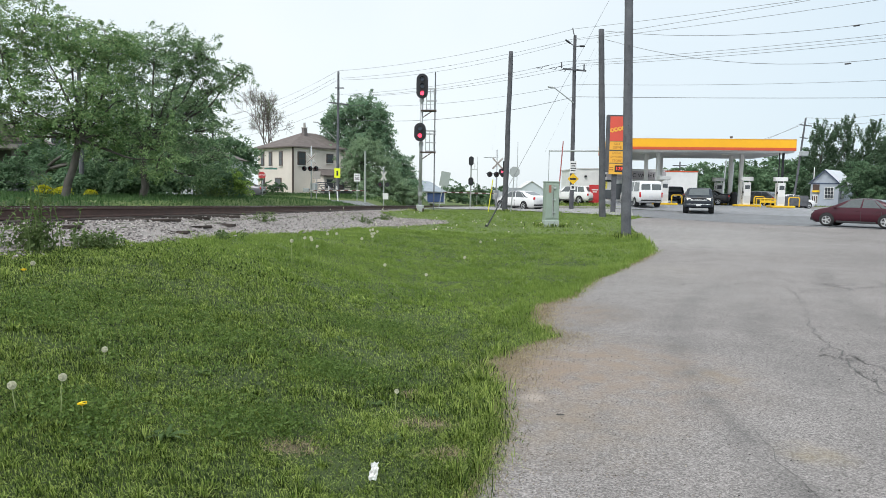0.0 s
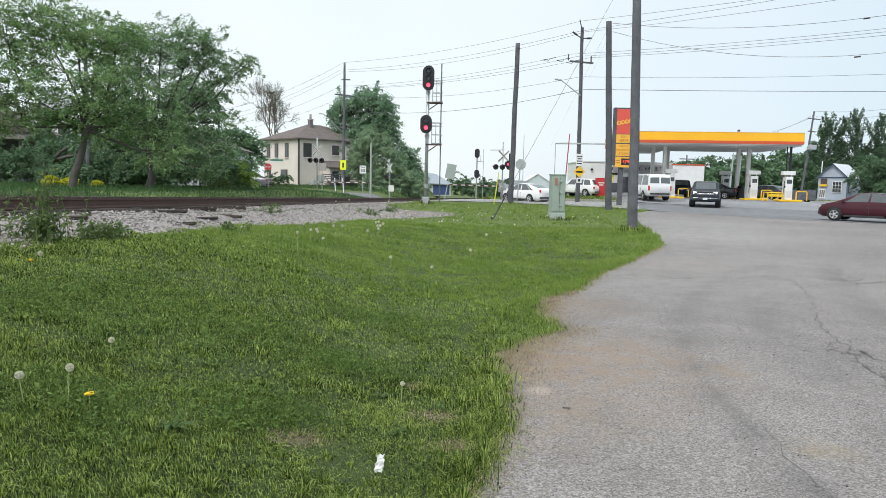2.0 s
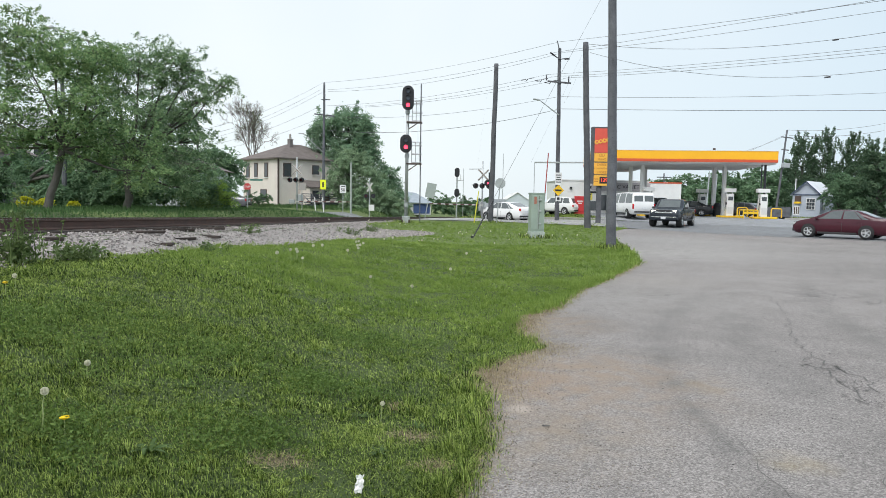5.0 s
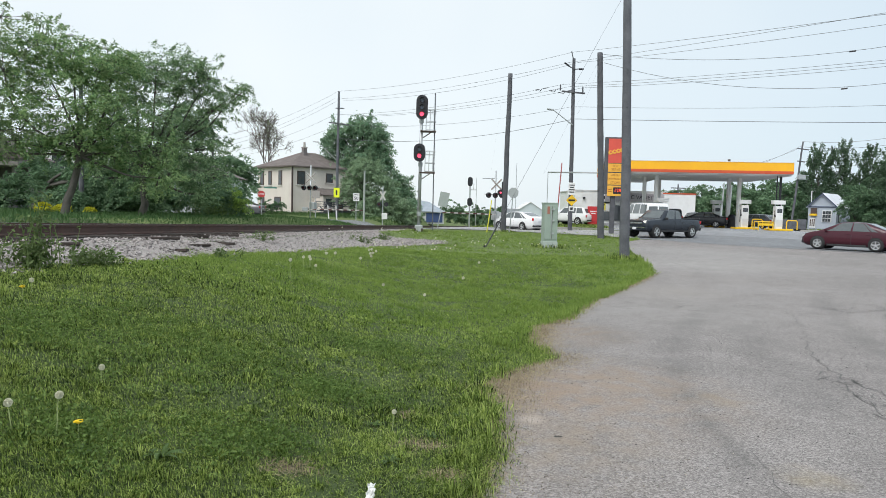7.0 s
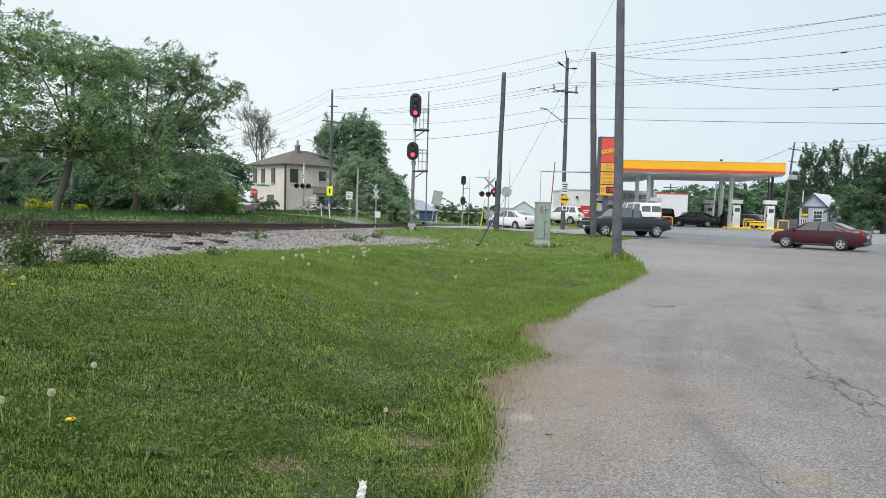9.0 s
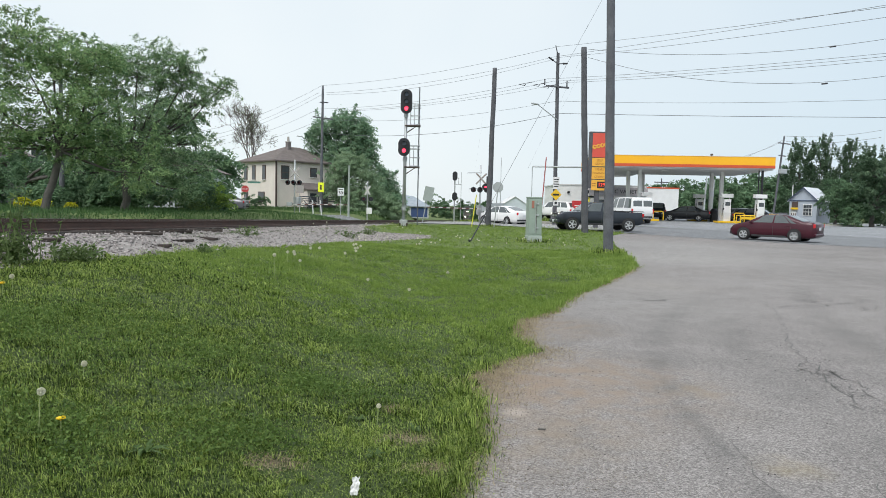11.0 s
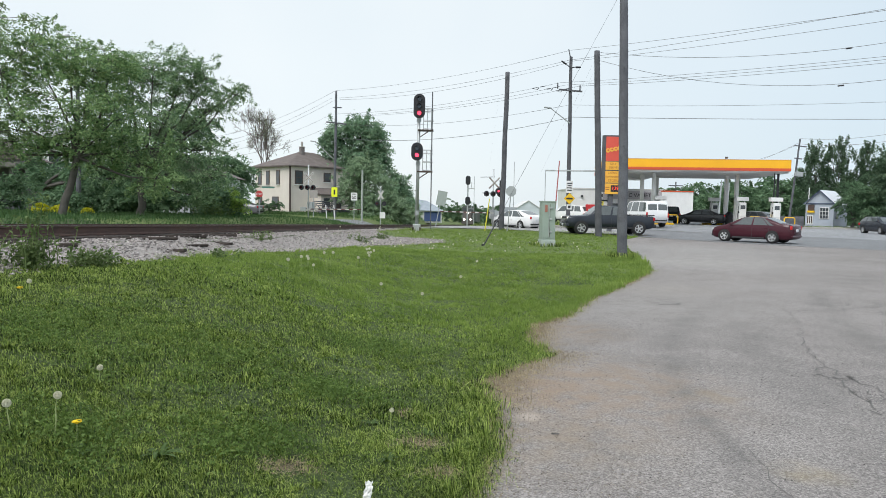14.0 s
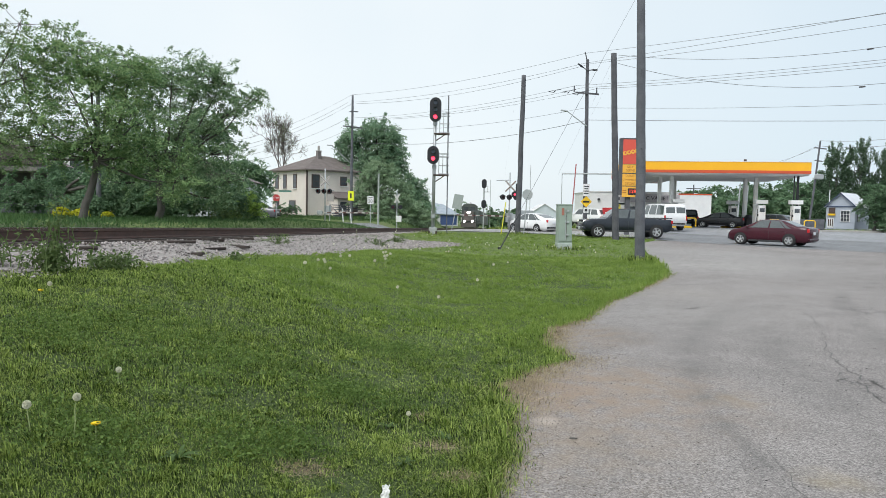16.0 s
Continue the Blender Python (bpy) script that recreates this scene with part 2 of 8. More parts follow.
M_GLASSDARK = mat("window_glass", (0.085, 0.095, 0.105), (0.05, 0.057, 0.065), 0.08, 1.0, spec=0.7)
M_TRIMDARK = mat("dark_trim", (0.09, 0.06, 0.05), (0.06, 0.042, 0.036), 0.7, 3.0)
M_CABINET = mat("grey_green_enamel", (0.32, 0.39, 0.335), (0.27, 0.33, 0.29), 0.55, 2.0)
M_REDLAMP = mat("red_signal_lens", (0.8, 0.03, 0.05), (0.7, 0.02, 0.04), 0.3, 4.0, emit=(1.0, 0.05, 0.1), power=3.0)
M_DARKLENS = mat("unlit_lens", (0.14, 0.18, 0.26), (0.09, 0.12, 0.18), 0.15, 6.0)
M_DARKRED = mat("unlit_red_lens", (0.05, 0.008, 0.01), (0.035, 0.006, 0.008), 0.2, 6.0)
M_SIGNRED = mat("sign_red", (0.72, 0.1, 0.065), (0.64, 0.085, 0.06), 0.5, 1.0)
M_SIGNYEL = mat("sign_yellow", (0.86, 0.47, 0.06), (0.8, 0.42, 0.055), 0.5, 1.0)
M_SAFEYEL = mat("safety_yellow", (0.85, 0.55, 0.02), (0.7, 0.42, 0.02), 0.6, 3.0)
M_FLUO = mat("fluorescent_yellow", (0.85, 0.9, 0.03), (0.8, 0.85, 0.03), 0.5, 3.0)
M_BARK = mat("bark", (0.115, 0.108, 0.098), (0.065, 0.06, 0.054), 0.95, 3.0, bump=0.8, bscale=14)
M_LEAF = leafmat("fresh_leaf", (0.095, 0.182, 0.078), (0.205, 0.33, 0.138), (0.335, 0.45, 0.2), spread=0.8)
M_LEAFMID = leafmat("mid_green_leaf", (0.09, 0.165, 0.083), (0.198, 0.312, 0.16), (0.32, 0.445, 0.235), spread=0.8)
M_LEAFDARK = leafmat("dark_leaf", (0.075, 0.145, 0.08), (0.13, 0.225, 0.122), (0.2, 0.3, 0.165))
M_LEAFDEEP = leafmat("deep_green_leaf", (0.045, 0.085, 0.05), (0.08, 0.138, 0.078), (0.135, 0.2, 0.11))
M_LEAFPOPLAR = leafmat("poplar_leaf", (0.06, 0.11, 0.068), (0.105, 0.175, 0.105), (0.17, 0.25, 0.145))
M_LEAFOLIVE = leafmat("olive_leaf", (0.11, 0.16, 0.085), (0.19, 0.255, 0.13), (0.28, 0.345, 0.18))
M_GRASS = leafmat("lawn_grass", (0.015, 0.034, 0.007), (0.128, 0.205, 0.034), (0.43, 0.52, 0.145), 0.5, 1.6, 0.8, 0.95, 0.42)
M_WILLOW = leafmat("willow_leaf", (0.15, 0.235, 0.14), (0.26, 0.365, 0.22), (0.36, 0.47, 0.29))
# same grass, paler: light on blade tips seen at a low angle, as colour
M_GRASSFAR = leafmat("tip_lit_lawn_grass", (0.085, 0.15, 0.03), (0.205, 0.305, 0.062), (0.37, 0.46, 0.13), 0.5, 0.9, 0.7, 0.5)
M_CLOVER = leafmat("clover_leaf", (0.055, 0.1, 0.022), (0.12, 0.195, 0.045), (0.21, 0.3, 0.082))
M_WEED = leafmat("weed_leaf", (0.06, 0.1, 0.035), (0.125, 0.185, 0.065), (0.2, 0.27, 0.1))
M_MEADOW = leafmat("meadow_grass", (0.03, 0.07, 0.024), (0.064, 0.128, 0.043), (0.105, 0.18, 0.065), 0.6)
M_DRYGRASS = mat("dry_grass", (0.4, 0.335, 0.21), (0.19, 0.15, 0.095), 0.9, 8.0, vary=0.35, island=True)
M_CHROME = mat("chrome", (0.75, 0.76, 0.78), (0.65, 0.66, 0.68), 0.2, 3.0, metal=1.0)
M_TYRE = mat("tyre_rubber", (0.025, 0.025, 0.026), (0.016, 0.016, 0.017), 0.85, 8.0)


# ---- shape helpers ----
def part(name, bm, material, parent=None, label="", smooth=False, at=None):
    """Links a bmesh as one mesh object, under a thing or under a part."""
    me = bpy.data.meshes.new(name)
    bm.to_mesh(me)
    bm.free()
    if smooth:
        me.shade_smooth()
    for m in material if isinstance(material, (list, tuple)) else (material,):
        me.materials.append(m)
    ob = new(name, me)
    if at is not None:
        ob.matrix_basis = at
    if parent is not None:
        ob.parent = parent
    if label:
        ob["label"] = label
    return ob


def thing(name, m, label, category, group="", kind=""):
    ob = new(name)
    ob.empty_display_size = 0.2
    ob.matrix_basis = m
    return tagged(ob, label, category, group, kind)


def add_box(bm, size, at=(0, 0, 0), rot=(0, 0, 0), bevel=0.0, mi=0):
    made = bmesh.ops.create_cube(bm, size=1.0, matrix=pose(*at, *rot) @ Matrix.Diagonal((*size, 1)))
    if bevel:
        edges = list({e for v in made["verts"] for e in v.link_edges})
        out = bmesh.ops.bevel(bm, geom=edges, offset=bevel, segments=2, affect="EDGES", profile=0.6)
        for fc in out["faces"]:
            fc.material_index = mi
    for v in made["verts"]:
        if v.is_valid:
            for fc in v.link_faces:
                fc.material_index = mi
    return bm


def box(size, at=(0, 0, 0), rot=(0, 0, 0), bevel=0.0):
    return add_box(bmesh.new(), size, at, rot, bevel)


def add_cyl(bm, r1, r2, a, b, seg=12, caps=True, mi=0):
    """A tapered rod from a to b."""
    a, b = Vector(a), Vector(b)
    q = (b - a).to_track_quat("Z", "Y").to_matrix().to_4x4()
    made = bmesh.ops.create_cone(bm, cap_ends=caps, segments=seg, radius1=r1, radius2=r2, depth=(b - a).length,
                                 matrix=Matrix.Translation((a + b) / 2) @ q)
    for v in made["verts"]:
        for fc in v.link_faces:
            fc.material_index = mi
    return bm


def cyl(r1, r2, a, b, seg=12, caps=True):
    return add_cyl(bmesh.new(), r1, r2, a, b, seg, caps)


def prism(outline, depth, axis="y", bevel=0.0):
    """An outline in two dimensions pushed out by depth. axis y: the outline lies in x and z."""
    bm = bmesh.new()
    if axis == "y":
        vs = [bm.verts.new((x, 0, z)) for x, z in outline]
        way = (0, depth, 0)
    elif axis == "x":
        vs = [bm.verts.new((0, x, z)) for x, z in outline]
        way = (depth, 0, 0)
    else:
        vs = [bm.verts.new((x, z, 0)) for x, z in outline]
        way = (0, 0, depth)
    fc = bm.faces.new(vs)
    out = bmesh.ops.extrude_face_region(bm, geom=[fc])
    bmesh.ops.translate(bm, vec=way, verts=[v for v in out["geom"] if isinstance(v, bmesh.types.BMVert)])
    bmesh.ops.recalc_face_normals(bm, faces=bm.faces)
    if bevel:
        bmesh.ops.bevel(bm, geom=list(bm.edges), offset=bevel, segments=2, affect="EDGES", profile=0.6)
    return bm


def raw(name, verts, faces, material, parent=None, label="", smooth=False):
    me = bpy.data.meshes.new(name)
    me.from_pydata(verts, [], faces)
    me.materials.append(material)
    if smooth:
        me.shade_smooth()
    ob = new(name, me)
    if parent is not None:
        ob.parent = parent
    if label:
        ob["label"] = label
    return ob


def fast_mesh(name, co, loops, per, material, smooth=False):
    """A large mesh from arrays: all faces have per corners."""
    me = bpy.data.meshes.new(name)
    nf = len(loops) // per
    me.vertices.add(len(co))
    me.vertices.foreach_set("co", np.ascontiguousarray(co, dtype=np.float32).ravel())
    me.loops.add(len(loops))
    me.loops.foreach_set("vertex_index", np.ascontiguousarray(loops, dtype=np.int32))
    me.polygons.add(nf)
    me.polygons.foreach_set("loop_start", np.arange(0, nf * per, per, dtype=np.int32))
    me.update(calc_edges=True)
    if smooth:
        me.shade_smooth()
    me.materials.append(material)
    return new(name, me)


# ---- the lie of the land ----
TRACK = -8.33          # the track's middle, sideways from the line x = 0.08 y


def side(x, y):
    return (x - 0.08 * y) / 1.0032


def ramp(v, a, b):
    q = np.clip((np.asarray(v, dtype=float) - a) / (b - a), 0, 1)
    return q * q * (3 - 2 * q)


def rail_z(y):
    return 1.34 - 0.0226 * np.clip(y, -60, 330)


def land(x, y):
    """Height of the ground: the lot is flat, the lawn climbs to the track, the gas station stands a little higher."""
    x, y = np.asarray(x, dtype=float), np.asarray(y, dtype=float)
    u = side(x, y)
    du = u - TRACK
    top = rail_z(y) - 0.25
    toe = np.interp(y, [0, 8.8, 25, 40, 60, 90, 150, 330], [0.72, 0.69, 0.06, -0.02, -0.08, -0.8, -2.2, -6.2])
    right = -0.12 * ramp(x, 9, 17) * (1 - ramp(y, 42, 50)) + (0.34 - 0.34 * ramp(x, 29.5, 36.5)) * ramp(y, 50, 63) * ramp(x, 8, 16)
    spread = 4.6 + np.maximum(0, y - 60) * 0.25
    lawn = toe + (right - toe) * ramp(u, -4.8, -4.8 + spread)
    field = np.interp(y, [0, 20, 28, 45, 60, 70, 85, 120, 160, 330], [0.95, 0.95, 0.85, 0.75, 0.12, 0.15, 0.6, 0.6, -1.5, -5.8])
    z_right = np.where(du < 1.9, top, np.where(du < 3.53, top + (toe - top) * ramp(du, 1.9, 3.53), lawn))
    z_left = top + (field - top) * ramp(-du, 2.0, 5.0)
    return np.where(du >= 0, z_right, z_left)


def lz(x, y):
    return float(land(x, y))


def on_land(x, y, turn=0.0, lift=0.0):
    return pose(x, y, lz(x, y) + lift, 0, 0, turn)


def sheet(name, xs, ys, material, lift=0.0):
    gx, gy = np.meshgrid(xs, ys)
    co = np.stack([gx.ravel(), gy.ravel(), (land(gx, gy) + lift).ravel()], axis=1)
    w = len(xs)
    i = (np.arange(len(ys) - 1)[:, None] * w + np.arange(w - 1)[None, :]).ravel()
    loops = np.stack([i, i + 1, i + 1 + w, i + w], axis=1).ravel()
    return fast_mesh(name, co, loops, 4, material, smooth=True)


def steps(*spans):
    out = []
    for a, b, d in spans:
        out.append(np.arange(a, b, d))
    return np.concatenate(out + [np.array([spans[-1][1]])])


ground = sheet("ground", steps((-1500, -200, 130), (-200, -60, 10), (-60, -24, 1.5), (-24, 12, 0.4), (12, 60, 1.5), (60, 200, 10), (200, 1500, 130)),
               steps((-60, -4, 4), (-4, 30, 0.4), (30, 90, 1.0), (90, 200, 5), (200, 400, 20), (400, 2600, 200)), M_SOIL)
tagged(ground, "grassy ground with worn lawn and meadow", "ground", kind="structure")


def strip(name, left, right, material, lift, across=10, along=1.0):
    """A paved sheet between two edges, draped over the land."""
    left, right = [np.array(p, dtype=float) for p in left], [np.array(p, dtype=float) for p in right]
    n = len(left)
    k = np.arange(n, dtype=float)
    fine = np.concatenate([np.linspace(i, i + 1, max(2, int(max(np.linalg.norm(left[i + 1] - left[i]), np.linalg.norm(right[i + 1] - right[i])) / along)), endpoint=False) for i in range(n - 1)] + [[n - 1]])
    lx, ly = np.interp(fine, k, [p[0] for p in left]), np.interp(fine, k, [p[1] for p in left])
    rx, ry = np.interp(fine, k, [p[0] for p in right]), np.interp(fine, k, [p[1] for p in right])
    s = np.linspace(0, 1, across + 1)
    gx, gy = lx[:, None] * (1 - s) + rx[:, None] * s, ly[:, None] * (1 - s) + ry[:, None] * s
    co = np.stack([gx.ravel(), gy.ravel(), (land(gx, gy) + lift).ravel()], axis=1)
    w = across + 1
    i = (np.arange(len(fine) - 1)[:, None] * w + np.arange(across)[None, :]).ravel()
    loops = np.stack([i, i + 1, i + 1 + w, i + w], axis=1).ravel()
    return fast_mesh(name, co, loops, 4, material, smooth=True)


# soil and thatch under the near blades; its extra darkness stands for their shade
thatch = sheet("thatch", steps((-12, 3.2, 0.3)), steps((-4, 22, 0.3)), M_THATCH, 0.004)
tagged(thatch, "dark soil and thatch under the mown lawn, darkened further for shade between blades", "soil", kind="structure")
# the lawn's edge along the lot, from behind the camera to the road
EDGE = [(-0.6, -12), (-0.2, 1.5), (0.17, 3.33), (0.27, 3.69), (0.39, 4.33), (0.45, 5.2), (0.37, 5.78), (0.65, 6.41), (1.21, 7.07), (1.05, 7.96), (1.2, 8.94),
        (1.78, 9.69), (2.66, 11.94), (3.75, 14.1), (4.79, 16.28), (5.66, 18.77), (6.0, 20.5), (6.4, 22.6), (7.64, 28.64), (9.2, 35.61), (11.6, 41.5)]
lot = strip("pavement", EDGE, [(90, y) for x, y in EDGE], M_ASPHALT, 0.02, across=60, along=0.5)
tagged(lot, "pale worn asphalt lot with cracks and patches", "pavement", kind="structure")
ROAD_NEAR = [(120, -30), (60, 6), (30, 26), (19, 34.5), (13.5, 40.5), (10.6, 44.4), (7, 47.9), (3, 51.5), (-1, 54.6), (-8, 60), (-20, 66), (-45, 74), (-120, 92)]
ROAD_FAR = [(130, -18), (66, 17), (40, 37.5), (30, 45), (22, 50.5), (15, 54.5), (10, 57.5), (4, 60), (-2, 63.5), (-10, 69), (-22, 76), (-46, 83), (-120, 102)]
road = strip("road", ROAD_NEAR, ROAD_FAR, M_ROAD, 0.03, across=16)
tagged(road, "grey asphalt road leading over the level crossing", "road", kind="structure")
approach = strip("road", [(11.6, 43.2), (7.2, 47.9), (3, 51.6), (-1, 54.8)], [(14.5, 54.6), (10, 57.4), (4, 59.9), (-2, 63.3)], M_PALEROAD, 0.04, across=10)
tagged(approach, "pale sun-bleached road before the level crossing", "road", kind="structure")
apron = strip("forecourt", [(13.4, 56.2), (14.5, 62), (14.5, 72), (13, 100)], [(80, 8), (82, 52), (82, 66), (82, 100)], M_APRON, 0.035, across=40)
tagged(apron, "pale paved gas station forecourt", "pavement", kind="structure")

# ---- the railway track ----
TURN_TRACK = math.degrees(math.atan(0.08))


def along_track(u, y):
    """A place beside the track: u metres sideways in the plan, at y ahead."""
    return u * 1.0032 + 0.08 * y


track = thing("railway_track", pose(0, 0, 0), "single railway track with rusty rails on pale stone ballast", "railway", kind="structure")
for s in (-1, 1):
    prof = [(-0.075, 0), (0.075, 0), (0.075, 0.02), (0.012, 0.045), (0.012, 0.14), (0.037, 0.15), (0.037, 0.185), (-0.037, 0.185), (-0.037, 0.15), (-0.012, 0.14), (-0.012, 0.045), (-0.075, 0.02)]
    ys = [-40, -10, 0, 10, 20, 30, 40, 50, 60, 80, 120, 200, 320]
    vs, fs = [], []
    for y in ys:
        x0, z0 = along_track(TRACK + s * 0.755, y), float(rail_z(y)) - 0.185
        vs += [(x0 + a, y, z0 + b) for a, b in prof]
    q = len(prof)
    for i in range(len(ys) - 1):
        for j in range(q):
            fs.append((i * q + j, i * q + (j + 1) % q, (i + 1) * q + (j + 1) % q, (i + 1) * q + j))
    r = raw("rail", vs, fs, M_RAIL, track)
    r.data.materials.append(M_RAILTOP)
    for p in r.data.polygons:
        if p.index % q == 6:
            p.material_index = 1


# ---- vehicles ----
M_PAINT = {
    "white": mat("white_car_paint", (0.8, 0.8, 0.8), (0.76, 0.76, 0.77), 0.25, 0.8, spec=0.6),
    "maroon": mat("maroon_car_paint", (0.062, 0.0115, 0.021), (0.05, 0.0093, 0.017), 0.2, 0.8, spec=0.45),
    "slate": mat("dark_blue_grey_paint", (0.035, 0.042, 0.055), (0.026, 0.032, 0.042), 0.25, 0.8, metal=0.3, spec=0.6),
    "black": mat("black_car_paint", (0.02, 0.021, 0.025), (0.014, 0.015, 0.018), 0.2, 0.8, spec=0.6),
    "grey": mat("grey_car_paint", (0.2, 0.2, 0.21), (0.16, 0.16, 0.17), 0.28, 0.8, metal=0.5, spec=0.6),
}
M_CARGLASS = mat("car_window_glass", (0.12, 0.135, 0.138), (0.08, 0.092, 0.096), 0.03, 1.0, spec=0.9)
M_PLASTIC = mat("black_plastic_trim", (0.03, 0.03, 0.032), (0.02, 0.02, 0.022), 0.6, 6.0)
M_RIM = mat("alloy_rim", (0.68, 0.69, 0.7), (0.58, 0.59, 0.61), 0.35, 6.0, metal=0.5)
M_HEADLAMP = mat("headlamp_glass", (0.75, 0.76, 0.78), (0.55, 0.56, 0.6), 0.15, 12.0, metal=0.3)
M_HEADLIT = mat("lit_headlamp", (0.9, 0.88, 0.8), (0.9, 0.88, 0.8), 0.2, 12.0, emit=(1.0, 0.95, 0.82), power=0.8)
M_TAIL = mat("tail_lamp", (0.5, 0.02, 0.025), (0.35, 0.012, 0.02), 0.2, 9.0, emit=(1.0, 0.05, 0.04), power=0.06)
M_PLATE = mat("number_plate", (0.7, 0.71, 0.73), (0.6, 0.61, 0.65), 0.5, 9.0)


def lerp(a, b, s):
    return a + (b - a) * s


def car_top(P):
    """Heights along the middle of a car from nose to tail, softly rounded."""
    f, r = P["L"] / 2, -P["L"] / 2
    h, d, H, g = P["hood"], P["deck"], P["H"], P["nose"]
    keys = [(f, h - g - 0.1), (f - 0.06, h - g * 0.8), (f - 0.3, h - g * 0.42), (lerp(f - 0.3, P["xb0"], 0.5), h - g * 0.14), (P["xb0"], h + 0.015), (P["xr0"], H - 0.035), (lerp(P["xr0"], P["xr1"], 0.45), H), (P["xr1"], H - 0.045),
            (P["xb1"], d), (lerp(P["xb1"], r, 0.6), d - 0.005), (r + 0.05, d - 0.035), (r, d - 0.16)]
    kx, kz = np.array([k[0] for k in keys])[::-1], np.array([k[1] for k in keys])[::-1]
    soft = P.get("soft", 0.1)

    def at(x):
        return float(sum(np.interp(np.clip(x + o * soft, r, f), kx, kz) * q for o, q in ((-1, 0.2), (-0.5, 0.2), (0, 0.2), (0.5, 0.2), (1, 0.2))))
    return at


def car_ring(P, top, x):
    """The outline of one half of the car across x, from the floor's middle to the roof's."""
    f, w, low = P["L"] / 2, P["W"] / 2, P["low"]
    q = abs(x) / f
    e = P.get("blunt", 0.0)
    w *= float(np.interp(q, [0, 0.6, 0.82, 0.93, 1.0], [1.0, 0.995, lerp(0.965, 0.99, e), lerp(0.9, 0.97, e), lerp(0.72, 0.9, e)]))
    a = low + float(np.interp(q, [0.88, 1.0], [0.0, 0.1]))
    t = top(x)
    b = min(P["belt"], t - 0.035)
    up = max(t - b, 0.035)
    cab = min(1.0, max(0.0, (up - 0.06) / (P["H"] - P["belt"])))
    rw = lerp(0.9, P["tumble"], cab)
    return [(0, a), (w * 0.82, a), (w * 0.965, a + 0.09), (w * 0.995, lerp(a, b, 0.4)), (w, lerp(a, b, 0.62)), (w * 0.975, lerp(a, b, 0.9)), (w * 0.945, b + 0.01),
            (w * lerp(0.945, rw, 0.45), b + up * 0.45), (w * lerp(0.945, rw, 0.86), b + up * 0.86), (w * (rw - 0.09), b + up * 0.975), (w * rw * 0.5, b + up * 0.997), (0, b + up)]


def car_body(P):
    """The painted shell, lofted from nose to tail."""
    top, f = car_top(P), P["L"] / 2
    xs = sorted({round(v, 4) for v in [f, f - 0.02, f - 0.06, f - 0.13, -f, -f + 0.02, -f + 0.06, -f + 0.13] + list(np.linspace(-f + 0.2, f - 0.2, 46))})
    bm = bmesh.new()
    rings = []
    for x in xs:
        half = car_ring(P, top, x)
        rings.append([bm.verts.new((x, y, z)) for y, z in half + [(-y, z) for y, z in reversed(half[1:-1])]])
    q = len(rings[0])
    for i in range(len(rings) - 1):
        for j in range(q):
            bm.faces.new((rings[i][j], rings[i][(j + 1) % q], rings[i + 1][(j + 1) % q], rings[i + 1][j]))
    bm.faces.new(rings[0])
    bm.faces.new(rings[-1])
    bmesh.ops.recalc_face_normals(bm, faces=bm.faces)
    return bm


def on_shell(P, top, x, v, k):
    """A place on the shell: v runs from 6, the belt, over 9, the roof's edge, to 11, its middle."""
    half = car_ring(P, top, x)
    i = min(int(v), 10)
    (y0, z0), (y1, z1) = half[i], half[i + 1]
    return Vector((x, k * lerp(y0, y1, v - i), lerp(z0, z1, v - i)))


def shell_pane(P, top, rows_, proud=0.008):
    """Glass that follows the shell: rows_ of corners, each a list of (x, v, side)."""
    bm = bmesh.new()
    mid = Vector((0, 0, P["belt"]))
    grids = []
    for depth in (proud, -0.01):
        g = []
        for row in rows_:
            line = []
            for x, v, k in row:
                p = on_shell(P, top, x, v, k)
                line.append(bm.verts.new(p + (p - Vector((x * 0.8, 0, mid.z - 0.3))).normalized() * depth))
            g.append(line)
        grids.append(g)
    n, m = len(rows_), len(rows_[0])
    for g in grids:
        for i in range(n - 1):
            for j in range(m - 1):
                bm.faces.new((g[i][j], g[i][j + 1], g[i + 1][j + 1], g[i + 1][j]))
    a, b = grids
    rim = [(i, 0) for i in range(n)] + [(n - 1, j) for j in range(1, m)] + [(i, m - 1) for i in range(n - 2, -1, -1)] + [(0, j) for j in range(m - 2, 0, -1)]
    for (i, j), (p, q) in zip(rim, rim[1:] + rim[:1]):
        bm.faces.new((a[i][j], a[p][q], b[p][q], b[i][j]))
    bmesh.ops.recalc_face_normals(bm, faces=bm.faces)
    return bm


